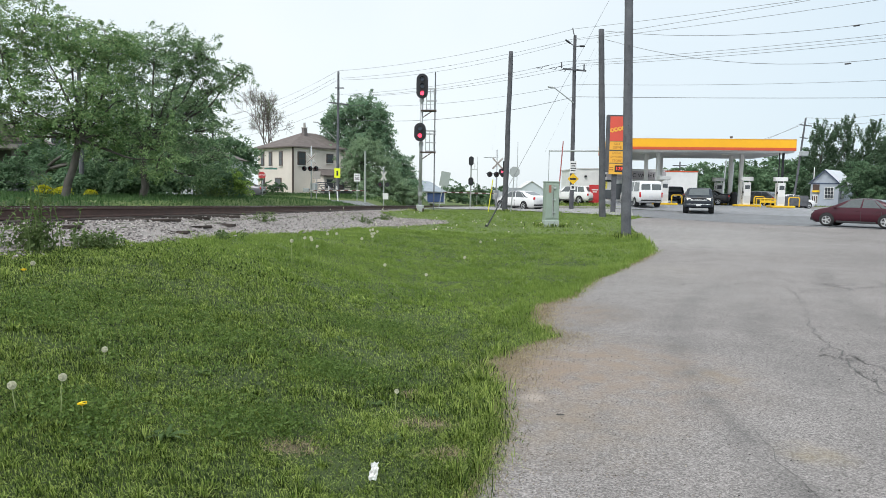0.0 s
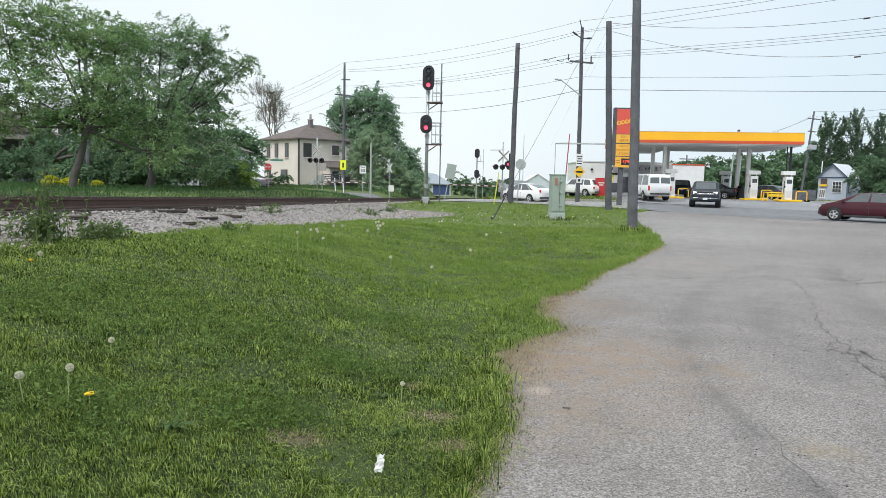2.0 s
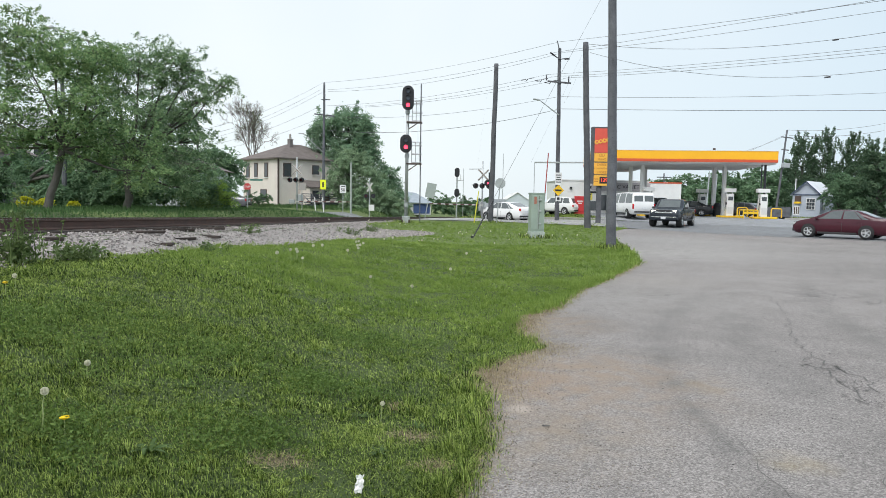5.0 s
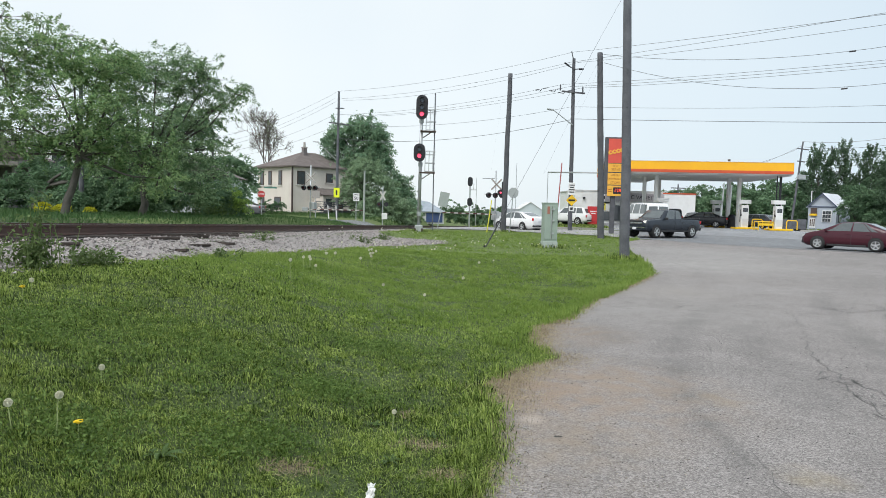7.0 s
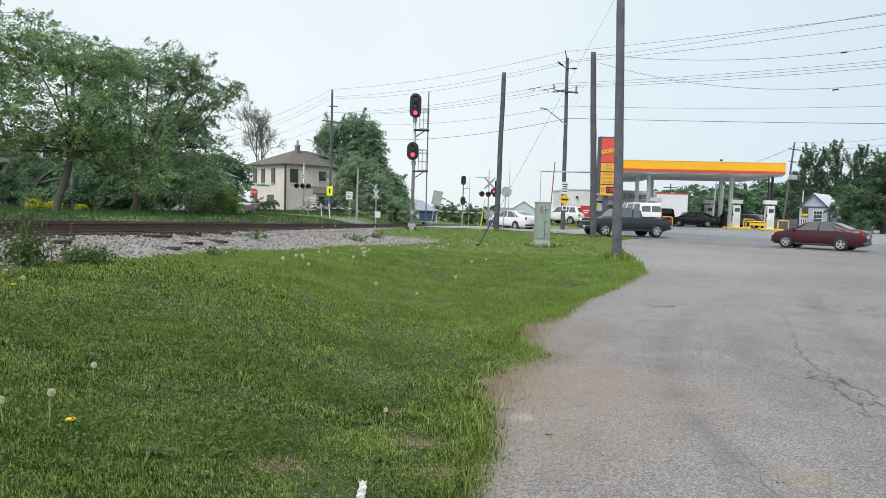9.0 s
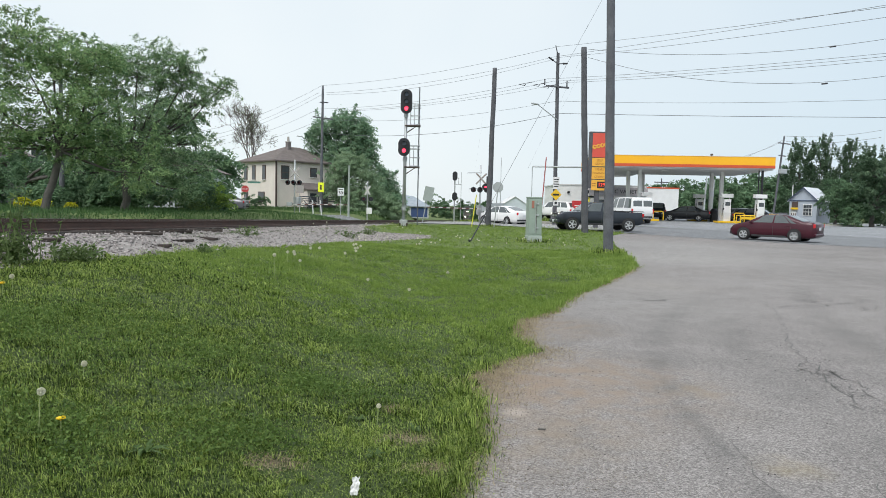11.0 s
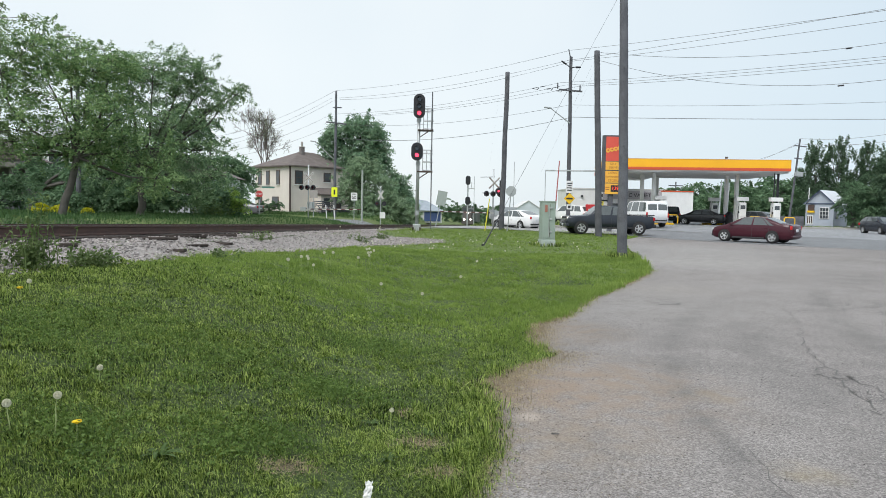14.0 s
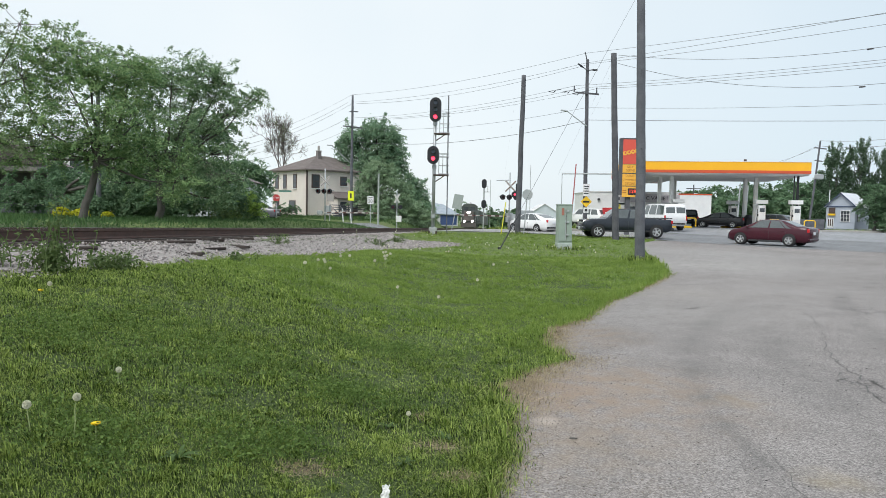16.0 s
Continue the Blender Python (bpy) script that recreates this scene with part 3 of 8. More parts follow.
def wheel_meshes(r):
    """Tyre and five-spoked rim, turning about y."""
    bm = bmesh.new()
    w = 0.1
    prof = [(r * 0.66, w), (r * 0.9, w * 1.05), (r, w * 0.7), (r, -w * 0.7), (r * 0.9, -w * 1.05), (r * 0.66, -w)]
    n = 28
    ring = [[bm.verts.new((a * math.cos(6.28319 * i / n), b, a * math.sin(6.28319 * i / n))) for a, b in prof] for i in range(n)]
    for i in range(n):
        for j in range(len(prof) - 1):
            bm.faces.new((ring[i][j], ring[i][j + 1], ring[(i + 1) % n][j + 1], ring[(i + 1) % n][j]))
    bmesh.ops.recalc_face_normals(bm, faces=bm.faces)
    rim = bmesh.new()
    add_cyl(rim, r * 0.64, r * 0.64, (0, -0.06, 0), (0, 0.05, 0), 20)
    for v in rim.verts:
        v.co.y *= 0.3
    for k in range(5):
        a = k * 72
        add_box(rim, (r * 0.5, 0.17, r * 0.17), (r * 0.36 * math.cos(radians(a)), 0, r * 0.36 * math.sin(radians(a))), (0, -a, 0), 0.01)
    add_cyl(rim, r * 0.17, r * 0.15, (0, -0.095, 0), (0, 0.095, 0), 12)
    n2 = 24
    for s in (-1, 1):
        rr = [[rim.verts.new((q * r * math.cos(6.28319 * i / n2), s * yy, q * r * math.sin(6.28319 * i / n2))) for q, yy in ((0.58, 0.086), (0.68, 0.094))] for i in range(n2)]
        for i in range(n2):
            rim.faces.new((rr[i][0], rr[i][1], rr[(i + 1) % n2][1], rr[(i + 1) % n2][0]))
    return bm, rim


SEDAN = dict(L=4.42, W=1.74, H=1.43, low=0.19, nose=0.26, hood=0.93, deck=1.05, belt=0.93, xb0=1.36, xr0=0.4, xr1=-0.78, xb1=-1.6, tumble=0.74, base=2.62, axle=0.07, r=0.315, soft=0.1, doors=((0.13, 0.49), (0.52, 0.79), (0.81, 0.9)))
COMPACT = dict(SEDAN, L=4.5, H=1.48, xb0=1.5, xr0=0.42, xr1=-0.85, xb1=-1.95, deck=1.1)
SUV = dict(blunt=0.6, nose=0.2, L=4.7, W=1.85, H=1.72, low=0.27, hood=1.08, deck=1.08, belt=1.1, xb0=1.2, xr0=0.5, xr1=-1.85, xb1=-2.2, tumble=0.8, base=2.75, axle=0.0, r=0.36, doors=((0.1, 0.38), (0.41, 0.66), (0.69, 0.92)))
HATCH = dict(SUV, L=4.2, W=1.76, H=1.42, low=0.2, hood=0.95, deck=0.98, belt=0.98, xb1=-2.0, xr1=-1.4, base=2.55, r=0.31)
VAN = dict(blunt=1.0, nose=0.2, L=5.4, W=2.0, H=2.1, low=0.32, hood=1.2, deck=1.16, belt=1.16, xb0=1.95, xr0=1.25, xr1=-2.58, xb1=-2.66, tumble=0.86, soft=0.06, base=3.43, axle=0.1, r=0.36, doors=((0.08, 0.27), (0.32, 0.62), (0.66, 0.95)))
PICKUP = dict(blunt=1.0, L=5.5, W=1.98, H=1.8, low=0.36, nose=0.12, hood=1.16, deck=1.2, belt=1.16, xb0=1.35, xr0=0.7, xr1=-0.62, xb1=-0.75, soft=0.05, tumble=0.8, base=3.64, axle=0.08, r=0.39, doors=((0.14, 0.6), (0.66, 0.93)))


def vehicle(name, m, P, paint, label, category, lit=False, group=""):
    """A car in parts; its nose points along x."""
    car = thing(name, m, label, category, group)
    bodypaint = M_PAINT[paint]
    part("body", car_body(P), bodypaint, car, smooth=True)
    L, w, f = P["L"], P["W"] / 2, P["L"] / 2
    top = car_top(P)
    x_at = lambda q, lift: lerp(lerp(P["xb0"], P["xr0"], lift), lerp(P["xb1"], P["xr1"], lift), q)
    # windows follow the shell
    for k in (1, -1):
        for s0, s1 in P["doors"]:
            rows_ = [[(lerp(x_at(s0, u), x_at(s1, u), c / 3), 6.12 + u * 2.45, k) for c in range(4)] for u in (0.0, 0.25, 0.5, 0.75, 0.92)]
            part("side_window", shell_pane(P, top, rows_), M_CARGLASS, car, smooth=False)
    for nm, x0, x1 in (("windscreen", P["xb0"], P["xr0"]), ("rear_window", P["xb1"], P["xr1"])):
        spans = ((-1.0, 1.0),) if not (P is VAN and nm == "rear_window") else ((-1.0, -0.06), (0.06, 1.0))
        for e0, e1 in spans:
            rows_ = [[(lerp(x0, x1, u), 11 - abs(e) * (1.7 if P is not VAN else 2.4), 1 if e > 0 else -1) for e in np.linspace(e0, e1, 9 if len(spans) == 1 else 6)] for u in np.linspace(0.12, 0.9, 6)]
            part(nm, shell_pane(P, top, rows_, 0.012), M_CARGLASS, car)
    # lamps, bumpers, grille, plate
    hz = P["hood"] - 0.23
    for k in (1, -1):
        part("headlight", box((0.16, 0.3, 0.12 if P is not PICKUP else 0.26), (f - (0.15 if not P.get("blunt") else 0.11), k * w * 0.66, hz), (0, 12, -k * 20), 0.03), M_HEADLIT if lit else M_HEADLAMP, car)
        part("tail_light", box((0.12, 0.2 if P is not VAN else 0.12, 0.2 if P is not VAN else 0.4), (-f + (0.075 if not P.get("blunt") else 0.05), k * w * (0.72 if not P.get("blunt") else 0.86), P["deck"] - 0.2), (0, 0, k * 14), 0.025), M_TAIL, car)
        part("wing_mirror", box((0.1, 0.2, 0.14), (P["xb0"] - 0.35, k * (w + 0.06), P["belt"] + 0.06), (0, 0, k * 12), 0.03), bodypaint if P is not PICKUP and P is not VAN else M_PLASTIC, car)
        for s0, s1 in P["doors"][:2]:
            x = lerp(P["xb0"], P["xb1"], s1) + 0.1
            part("door_handle", box((0.16, 0.03, 0.035), (x, k * (w * 0.985), P["belt"] - 0.13), (0, 0, 0), 0.01), bodypaint, car)
            part("door_seam", box((0.012, 0.012, P["belt"] - P["low"] - 0.25), (x - 0.16, k * (w * 0.996), (P["belt"] + P["low"]) / 2 - 0.02)), M_PLASTIC, car)
        part("sill", box((P["base"] - 0.85, 0.06, 0.1), (P["axle"], k * (w - 0.03), P["low"] + 0.06), (0, 0, 0), 0.02), M_PLASTIC, car)
    truck = P is PICKUP
    part("grille", box((0.08, w * 0.95, 0.2 if not truck else 0.34), (f - 0.03, 0, hz - 0.02), (0, 8, 0), 0.02), M_PLASTIC, car)
    if truck:
        part("grille_bar", box((0.06, w * 1.1, 0.09), (f + 0.015, 0, hz - 0.02), (0, 0, 0), 0.02), M_CHROME, car)
        part("front_bumper", box((0.18, P["W"] * 0.92, 0.22), (f - 0.02, 0, P["low"] + 0.2), (0, 0, 0), 0.06), bodypaint, car)
        part("bumper_strip", box((0.03, P["W"] * 0.8, 0.05), (f + 0.075, 0, P["low"] + 0.27), (0, 0, 0), 0.01), M_CHROME, car)
        part("rear_bumper", box((0.2, P["W"] * 0.9, 0.2), (-f - 0.02, 0, P["low"] + 0.2), (0, 0, 0), 0.05), M_PLASTIC, car)
        part("cargo_bed", box((2.0, P["W"] - 0.42, 0.03), (-1.72, 0, P["deck"] + 0.022), (0, 0, 0), 0.01), M_PLASTIC, car, "black cargo bed")
        for k in (1, -1):
            part("bed_rail", box((2.05, 0.1, 0.05), (-1.72, k * (w - 0.14), P["deck"] + 0.035), (0, 0, 0), 0.02), M_PLASTIC, car)
    else:
        part("front_bumper", box((0.1, P["W"] * 0.74, 0.14), (f - 0.02, 0, P["low"] + 0.16), (0, 0, 0), 0.05), M_PLASTIC, car)
        part("rear_bumper", box((0.12, P["W"] * 0.8, 0.13), (-f + 0.03, 0, P["low"] + 0.2), (0, 0, 0), 0.05), M_PLASTIC if paint in ("white", "grey") else bodypaint, car)
    part("number_plate", box((0.02, 0.3, 0.15), (f + (0.1 if truck else 0.02), 0, P["low"] + 0.22), (0, 0, 0), 0.004), M_PLATE, car)
    part("number_plate", box((0.02, 0.3, 0.15), (-f - 0.012, 0, lerp(P["low"], P["deck"], 0.6)), (0, 0, 0), 0.004), M_PLATE, car)
    tb, rb = wheel_meshes(P["r"])
    tyre_me = part("tyre", tb, M_TYRE, smooth=True)
    rim_me = part("rim", rb, M_RIM)
    wheels = []
    for sx in (1, -1):
        for k in (1, -1):
            at = (P["axle"] + sx * P["base"] / 2, k * (w - 0.07), P["r"])
            part("wheel_arch", cyl(P["r"] * 1.1, P["r"] * 1.1, (at[0], k * (w - 0.3), at[2] + 0.03), (at[0], k * (w + 0.003), at[2] + 0.03), 24), M_TYRE, car)
            if not wheels:
                tyre, rim = tyre_me, rim_me
            else:
                tyre, rim = new("tyre", tyre_me.data), new("rim", rim_me.data)
            hub = part("wheel", cyl(P["r"] * 0.3, P["r"] * 0.3, (0, -0.07, 0), (0, 0.07, 0), 12), M_PLASTIC, car)
            hub.matrix_basis = pose(*at)
            tyre.parent = rim.parent = hub
            wheels.append(hub)
    car["turning"] = 0
    return car, wheels, P


def text_part(name, words, size, m, material, parent, depth=0.006, label="", align="CENTER"):
    """Words as a mesh, in the built-in font; they lie in x and y of the pose m."""
    cu = bpy.data.curves.new(name, "FONT")
    cu.body, cu.size, cu.extrude, cu.align_x, cu.align_y = words, size, depth, align, "CENTER"
    tmp = bpy.data.objects.new(name, cu)
    me = bpy.data.meshes.new_from_object(tmp)
    bpy.data.objects.remove(tmp)
    me.materials.append(material)
    ob = new(name, me)
    ob.matrix_basis = m
    ob.parent = parent
    if label:
        ob["label"] = label
    return ob


M_GATERED_SIGN = mat("red_print", (0.55, 0.05, 0.05), (0.48, 0.04, 0.04), 0.5, 3.0)
M_TEAL = mat("teal_enamel", (0.06, 0.22, 0.22), (0.05, 0.18, 0.18), 0.5, 3.0)


# ---- gas station ----
CAN_X0, CAN_X1, CAN_Y0, CAN_Y1 = 14.3, 29.55, 60.0, 72.0
canopy = thing("gas_station_canopy", pose(0, 0, 0), "wide gas station canopy with yellow fascia and red band", "canopy")
cx, cw = (CAN_X0 + CAN_X1) / 2, CAN_X1 - CAN_X0
CAN = pose(CAN_X1, CAN_Y0, -0.1, 0, 0, -7.5) @ pose(-CAN_X1, -CAN_Y0, 0)   # the canopy stands askew to the road
part("roof_slab", box((cw - 0.1, CAN_Y1 - CAN_Y0 - 0.1, 0.9), (cx, 66, 5.6)), M_WHITE, canopy, at=CAN)
for nm, z, hh, mt, o in (("yellow_fascia", 5.83, 0.72, M_YELLOW, 0.0), ("red_fascia", 5.36, 0.24, M_REDBAND, 0.02)):
    bm = bmesh.new()
    add_box(bm, (cw + o, 0.1, hh), (cx, CAN_Y0 - o / 2, z), (0, 0, 0), 0.01)
    add_box(bm, (cw + o, 0.1, hh), (cx, CAN_Y1 + o / 2, z), (0, 0, 0), 0.01)
    add_box(bm, (0.1, 11.9, hh), (CAN_X0 - o / 2, 66, z), (0, 0, 0), 0.01)
    add_box(bm, (0.1, 11.9, hh), (CAN_X1 + o / 2, 66, z), (0, 0, 0), 0.01)
    part(nm, bm, mt, canopy, at=CAN)
part("cap_trim", box((cw + 0.06, CAN_Y1 - CAN_Y0 + 0.16, 0.05), (cx, 66, 6.215)), M_WHITE, canopy, at=CAN)
for i in range(24):
    part("soffit_panel", box((cw - 0.2, 0.47, 0.05), (cx, CAN_Y0 + 0.35 + i * 0.49, 5.1)), M_SOFFIT, canopy, at=CAN)
for i in range(4):
    part("soffit_light", box((0.6, 0.6, 0.06), (17.5 + i * 3.6, 63.2, 5.06), (0, 0, 0), 0.01), M_WHITE, canopy, at=CAN)
part("rear_extension", box((4.6, 6.0, 0.6), (17.6, 75.1, 5.35), (0, 0, 0), 0.02), M_SOFFIT, canopy, at=CAN)
for x, y in ((18.85, 66.5), (19.2, 64.0), (26.65, 66.2), (26.7, 64.0), (21.6, 71.0), (28.95, 60.9)):
    thin = x > 28
    part("column", box((0.16 if thin else 0.3, 0.16 if thin else 0.3, 5.1 - lz(x, y)), (x, y, (5.1 + lz(x, y)) / 2), (0, 0, 0), 0.02), M_BLACK if thin else M_WHITE, canopy)
part("drain_pipe", cyl(0.05, 0.05, (28.5, 60.6, lz(28.5, 60.6)), (28.5, 60.6, 5.1)), M_BLACK, canopy)
part("roof_vent", cyl(0.12, 0.12, (24.6, 61.2, 6.2), (24.6, 61.2, 6.5)), M_TRIMDARK, canopy, at=CAN)


def fuel_pump(x, y):
    """A pump on its island, with a white topper and a bent guard rail."""
    p = thing("fuel_pump", on_land(x, y, 0, 0.035), "white fuel pump with sign topper on a yellow island", "fuel pump", "fuel pumps")
    part("island", box((2.0, 1.1, 0.16), (0.1, 0, 0.08), (0, 0, 0), 0.04), M_SAFEYEL, p, "yellow painted kerb island")
    part("cabinet", box((0.62, 0.6, 1.95), (0, 0, 1.12), (0, 0, 0), 0.04), M_WHITE, p)
    part("display", box((0.42, 0.02, 0.34), (0, -0.305, 1.68), (0, 0, 0), 0.005), M_GLASSDARK, p)
    part("lower_panel", box((0.5, 0.02, 0.6), (0, -0.305, 0.62), (0, 0, 0), 0.005), M_SOFFIT, p)
    part("topper", box((1.05, 0.5, 0.34), (0, 0, 2.4), (0, 0, 0), 0.04), M_WHITE, p, "white topper sign")
    for k in (-1, 1):
        part("post", cyl(0.04, 0.04, (k * 0.26, 0, 2.05), (k * 0.26, 0, 2.3), 8), M_WHITE, p)
    part("hose", cyl(0.022, 0.022, (-0.34, -0.15, 1.75), (-0.42, -0.2, 0.6), 8), M_BLACK, p)
    part("nozzle", box((0.06, 0.2, 0.16), (-0.34, -0.22, 1.25), (30, 0, 0), 0.015), M_BLACK, p)
    cu = bpy.data.curves.new("guard_rail", "CURVE")
    cu.dimensions, cu.bevel_depth, cu.bevel_resolution = "3D", 0.05, 2
    sp = cu.splines.new("POLY")
    pts = [(0.55, -0.5, 0.1), (0.55, -0.5, 0.78), (0.65, -0.5, 0.88), (1.35, -0.5, 0.88), (1.45, -0.5, 0.78), (1.45, -0.5, 0.1)]
    sp.points.add(len(pts) - 1)
    for q, c in zip(sp.points, pts):
        q.co = (*c, 1)
    tmp = bpy.data.objects.new("guard_rail", cu)
    me = bpy.data.meshes.new_from_object(tmp)
    bpy.data.objects.remove(tmp)
    me.materials.append(M_SAFEYEL)
    ob = new("guard_rail", me)
    ob.parent = p
    ob["label"] = "bent yellow steel guard rail"
    return p


pump = fuel_pump(26.5, 62.3)
copy_thing(pump, on_land(28.65, 60.5, 0, 0.035))
copy_thing(pump, on_land(19.7, 63.5, 0, 0.035))
copy_thing(pump, on_land(26.0, 67.3, 0, 0.035))
bin_a = thing("litter_bin", on_land(26.95, 66.0, 0, 0.035), "dark grey litter bin with domed lid beside the pumps", "litter bin")
part("body", cyl(0.36, 0.4, (0, 0, 0), (0, 0, 0.95), 16), M_PLASTIC, bin_a)
part("lid", cyl(0.42, 0.2, (0, 0, 0.95), (0, 0, 1.25), 16), M_BLACK, bin_a)

barrier = thing("guard_rail", on_land(27.45, 60.4, 0, 0.035), "low yellow steel guard frame beside the pump island", "guard rail")
for y in (-0.35, 0.45):
    for x in (-0.62, 0.62):
        part("post", cyl(0.05, 0.05, (x, y, 0), (x, y, 0.72), 10), M_SAFEYEL, barrier)
    part("top_bar", cyl(0.05, 0.05, (-0.62, y, 0.72), (0.62, y, 0.72), 10), M_SAFEYEL, barrier)
for x in (-0.62, 0.62):
    part("side_bar", cyl(0.045, 0.045, (x, -0.35, 0.72), (x, 0.45, 0.72), 10), M_SAFEYEL, barrier)
part("lower_panel", box((1.2, 0.04, 0.2), (0, -0.35, 0.5), (0, 0, 0), 0.01), M_SAFEYEL, barrier)

# ---- store ----
store = thing("convenience_store", pose(0, 0, 0), "low white convenience store with dark sign band", "store")
bm = box((9.8, 10.0, 3.6), (19.6, 84.0, 2.1), (0, 0, 0), 0.02)
for v in bm.verts:
    v.co.z = v.co.z if v.co.z > 1 else v.co.z - 0.3
part("wall", bm, M_WHITE, store)
part("parapet_cap", box((9.95, 10.15, 0.12), (19.6, 84.0, 3.95)), M_SOFFIT, store)
part("sign_band", box((6.6, 0.16, 0.9), (21.3, 78.9, 3.3), (0, 0, 0), 0.02), mat("grey_sign_band", (0.44, 0.42, 0.44), (0.38, 0.36, 0.38), 0.6, 1.0), store, "grey sign band above the entrance")
text_part("lettering", "C VARIETY", 0.6, pose(22.3, 78.8, 3.28, 90, 0, 0), M_BLACK, store, 0.02)
part("lower_sign", box((2.6, 0.1, 0.4), (21.2, 78.93, 2.55), (0, 0, 0), 0.01), M_WHITE, store)
for i in range(4):
    part("shop_window", box((1.3, 0.06, 1.7), (18.2 + i * 1.5, 78.96, 1.5), (0, 0, 0), 0.01), M_GLASSDARK, store)
    part("mullion", box((0.08, 0.1, 1.9), (17.45 + i * 1.5, 78.95, 1.5)), M_SOFFIT, store)
part("wall_lamp", box((0.25, 0.25, 0.2), (15.7, 78.9, 3.1), (0, 0, 0), 0.04), M_BLACK, store)
part("poster_board", box((1.5, 0.06, 1.9), (18.0, 78.93, 2.6), (0, 0, 0), 0.01), M_WHITE, store, "white notice board with yellow poster")
part("poster", box((0.75, 0.04, 0.95), (17.75, 78.89, 2.25)), mat("yellow_poster", (0.85, 0.75, 0.12), (0.8, 0.7, 0.1), 0.6, 3.0), store, "yellow poster")
for x, z, ww, hh in ((18.0, 3.2, 1.2, 0.34), (18.2, 2.65, 0.7, 0.2), (17.75, 2.4, 0.5, 0.12), (17.75, 2.1, 0.4, 0.1)):
    part("poster_lettering", box((ww, 0.03, hh), (x, 78.87, z)), M_BLACK, store)
annex = thing("store_annex", pose(0, 0, 0), "plain white annex with a red roof trim", "building")
part("wall", box((6.1, 8.0, 4.0), (27.6, 90.0, 1.95), (0, 0, 0), 0.02), M_WHITE, annex)
part("red_trim", box((6.2, 8.1, 0.14), (27.6, 90.0, 4.02), (0, 0, 0), 0.01), M_REDBAND, annex)
vend = thing("propane_locker", on_land(25.4, 77.6, 0, 0.04), "low steel propane locker with a white and red notice", "locker")
part("body", box((1.1, 0.8, 1.7), (0, 0, 0.85), (0, 0, 0), 0.03), M_GALV, vend)
part("notice", box((0.9, 0.04, 0.8), (0, -0.42, 1.3)), M_WHITE, vend)
part("notice_lettering", box((0.25, 0.03, 0.6), (-0.1, -0.44, 1.3)), M_GATERED_SIGN, vend)
part("lower_door", box((0.95, 0.04, 0.55), (0, -0.42, 0.45)), M_TEAL, vend)
cage = thing("ice_chest", on_land(14.5, 68.3, -8), "red outdoor ice chest beside the store", "ice chest")
part("body", box((1.05, 0.9, 1.75), (0, 0, 0.9), (0, 0, 0), 0.05), mat("red_enamel", (0.5, 0.025, 0.03), (0.42, 0.02, 0.025), 0.4, 2.0), cage)
part("door", box((0.9, 0.05, 1.3), (0, -0.46, 1.0), (0, 0, 0), 0.02), mat("red_enamel_door", (0.55, 0.04, 0.045), (0.47, 0.03, 0.035), 0.4, 2.0), cage)
for z in (1.3, 1.1):
    part("lettering", box((0.6 if z > 1.2 else 0.4, 0.02, 0.1), (0, -0.49, z)), M_WHITE, cage)

# ---- price sign on its post ----
psign = thing("price_sign", pose(0, 0, 0), "tall red and yellow gas price sign in a dark frame", "sign")
SX0, SX1, SY = 11.36, 12.66, 50.0
sm = (SX0 + SX1) / 2
part("frame", box((SX1 - SX0, 0.45, 3.98), (sm, SY + 0.22, 4.83), (0, 0, 0), 0.03), M_POLEDARK, psign, "dark metal sign case")
part("logo_panel", box((SX1 - SX0 - 0.22, 0.04, 1.7), (sm + 0.08, SY - 0.01, 5.86), (0, 0, 0), 0.01), M_SIGNRED, psign, "red logo panel")
for z, hh, nm, mt in ((4.68, 0.58, "text_panel", M_SIGNYEL), (3.9, 0.82, "text_panel", M_SIGNYEL), (3.06, 0.74, "price_panel", M_SIGNYEL)):
    part(nm, box((SX1 - SX0 - 0.22, 0.04, hh), (sm + 0.08, SY - 0.01, z), (0, 0, 0), 0.01), mt, psign)
# the logo: four plain yellow shapes, each a little higher than the last
for i in range(4):
    x, z = SX0 + 0.32 + i * 0.27, 5.74 + i * 0.06
    bm = bmesh.new()
    add_cyl(bm, 0.15, 0.15, (x, SY - 0.035, z), (x, SY - 0.05, z), 20)
    part("logo_shape", bm, M_SIGNYEL, psign)
    part("logo_shape", cyl(0.065, 0.065, (x + 0.02, SY - 0.05, z + 0.02), (x + 0.02, SY - 0.056, z + 0.02), 16), M_SIGNRED, psign)
M_SIGNTEXT = mat("sign_lettering", (0.5, 0.19, 0.03), (0.42, 0.15, 0.03), 0.6, 3.0)
for words, z in (("SELF", 4.8), ("SERVE", 4.55), ("DIESEL", 4.17), ("CONVENIENCE", 3.9), ("STORE", 3.63)):
    text_part("lettering", words, 0.23 if len(words) < 8 else 0.155, pose(sm + 0.08, SY - 0.035, z, 90, 0, 0), M_SIGNTEXT, psign)
part("price_display", box((0.62, 0.03, 0.46), (sm + 0.26, SY - 0.035, 3.08), (0, 0, 0), 0.01), M_BLACK, psign)
text_part("price_digits", "129", 0.34, pose(sm + 0.26, SY - 0.055, 3.08, 90, 0, 0), mat("red_digits", (0.6, 0.05, 0.03), (0.6, 0.05, 0.03), 0.4, 3.0, emit=(1.0, 0.08, 0.03), power=1.2), psign)
for z in (3.16, 3.0):
    part("lettering", box((0.28, 0.01, 0.06), (SX0 + 0.36, SY - 0.035, z)), M_SIGNTEXT, psign)
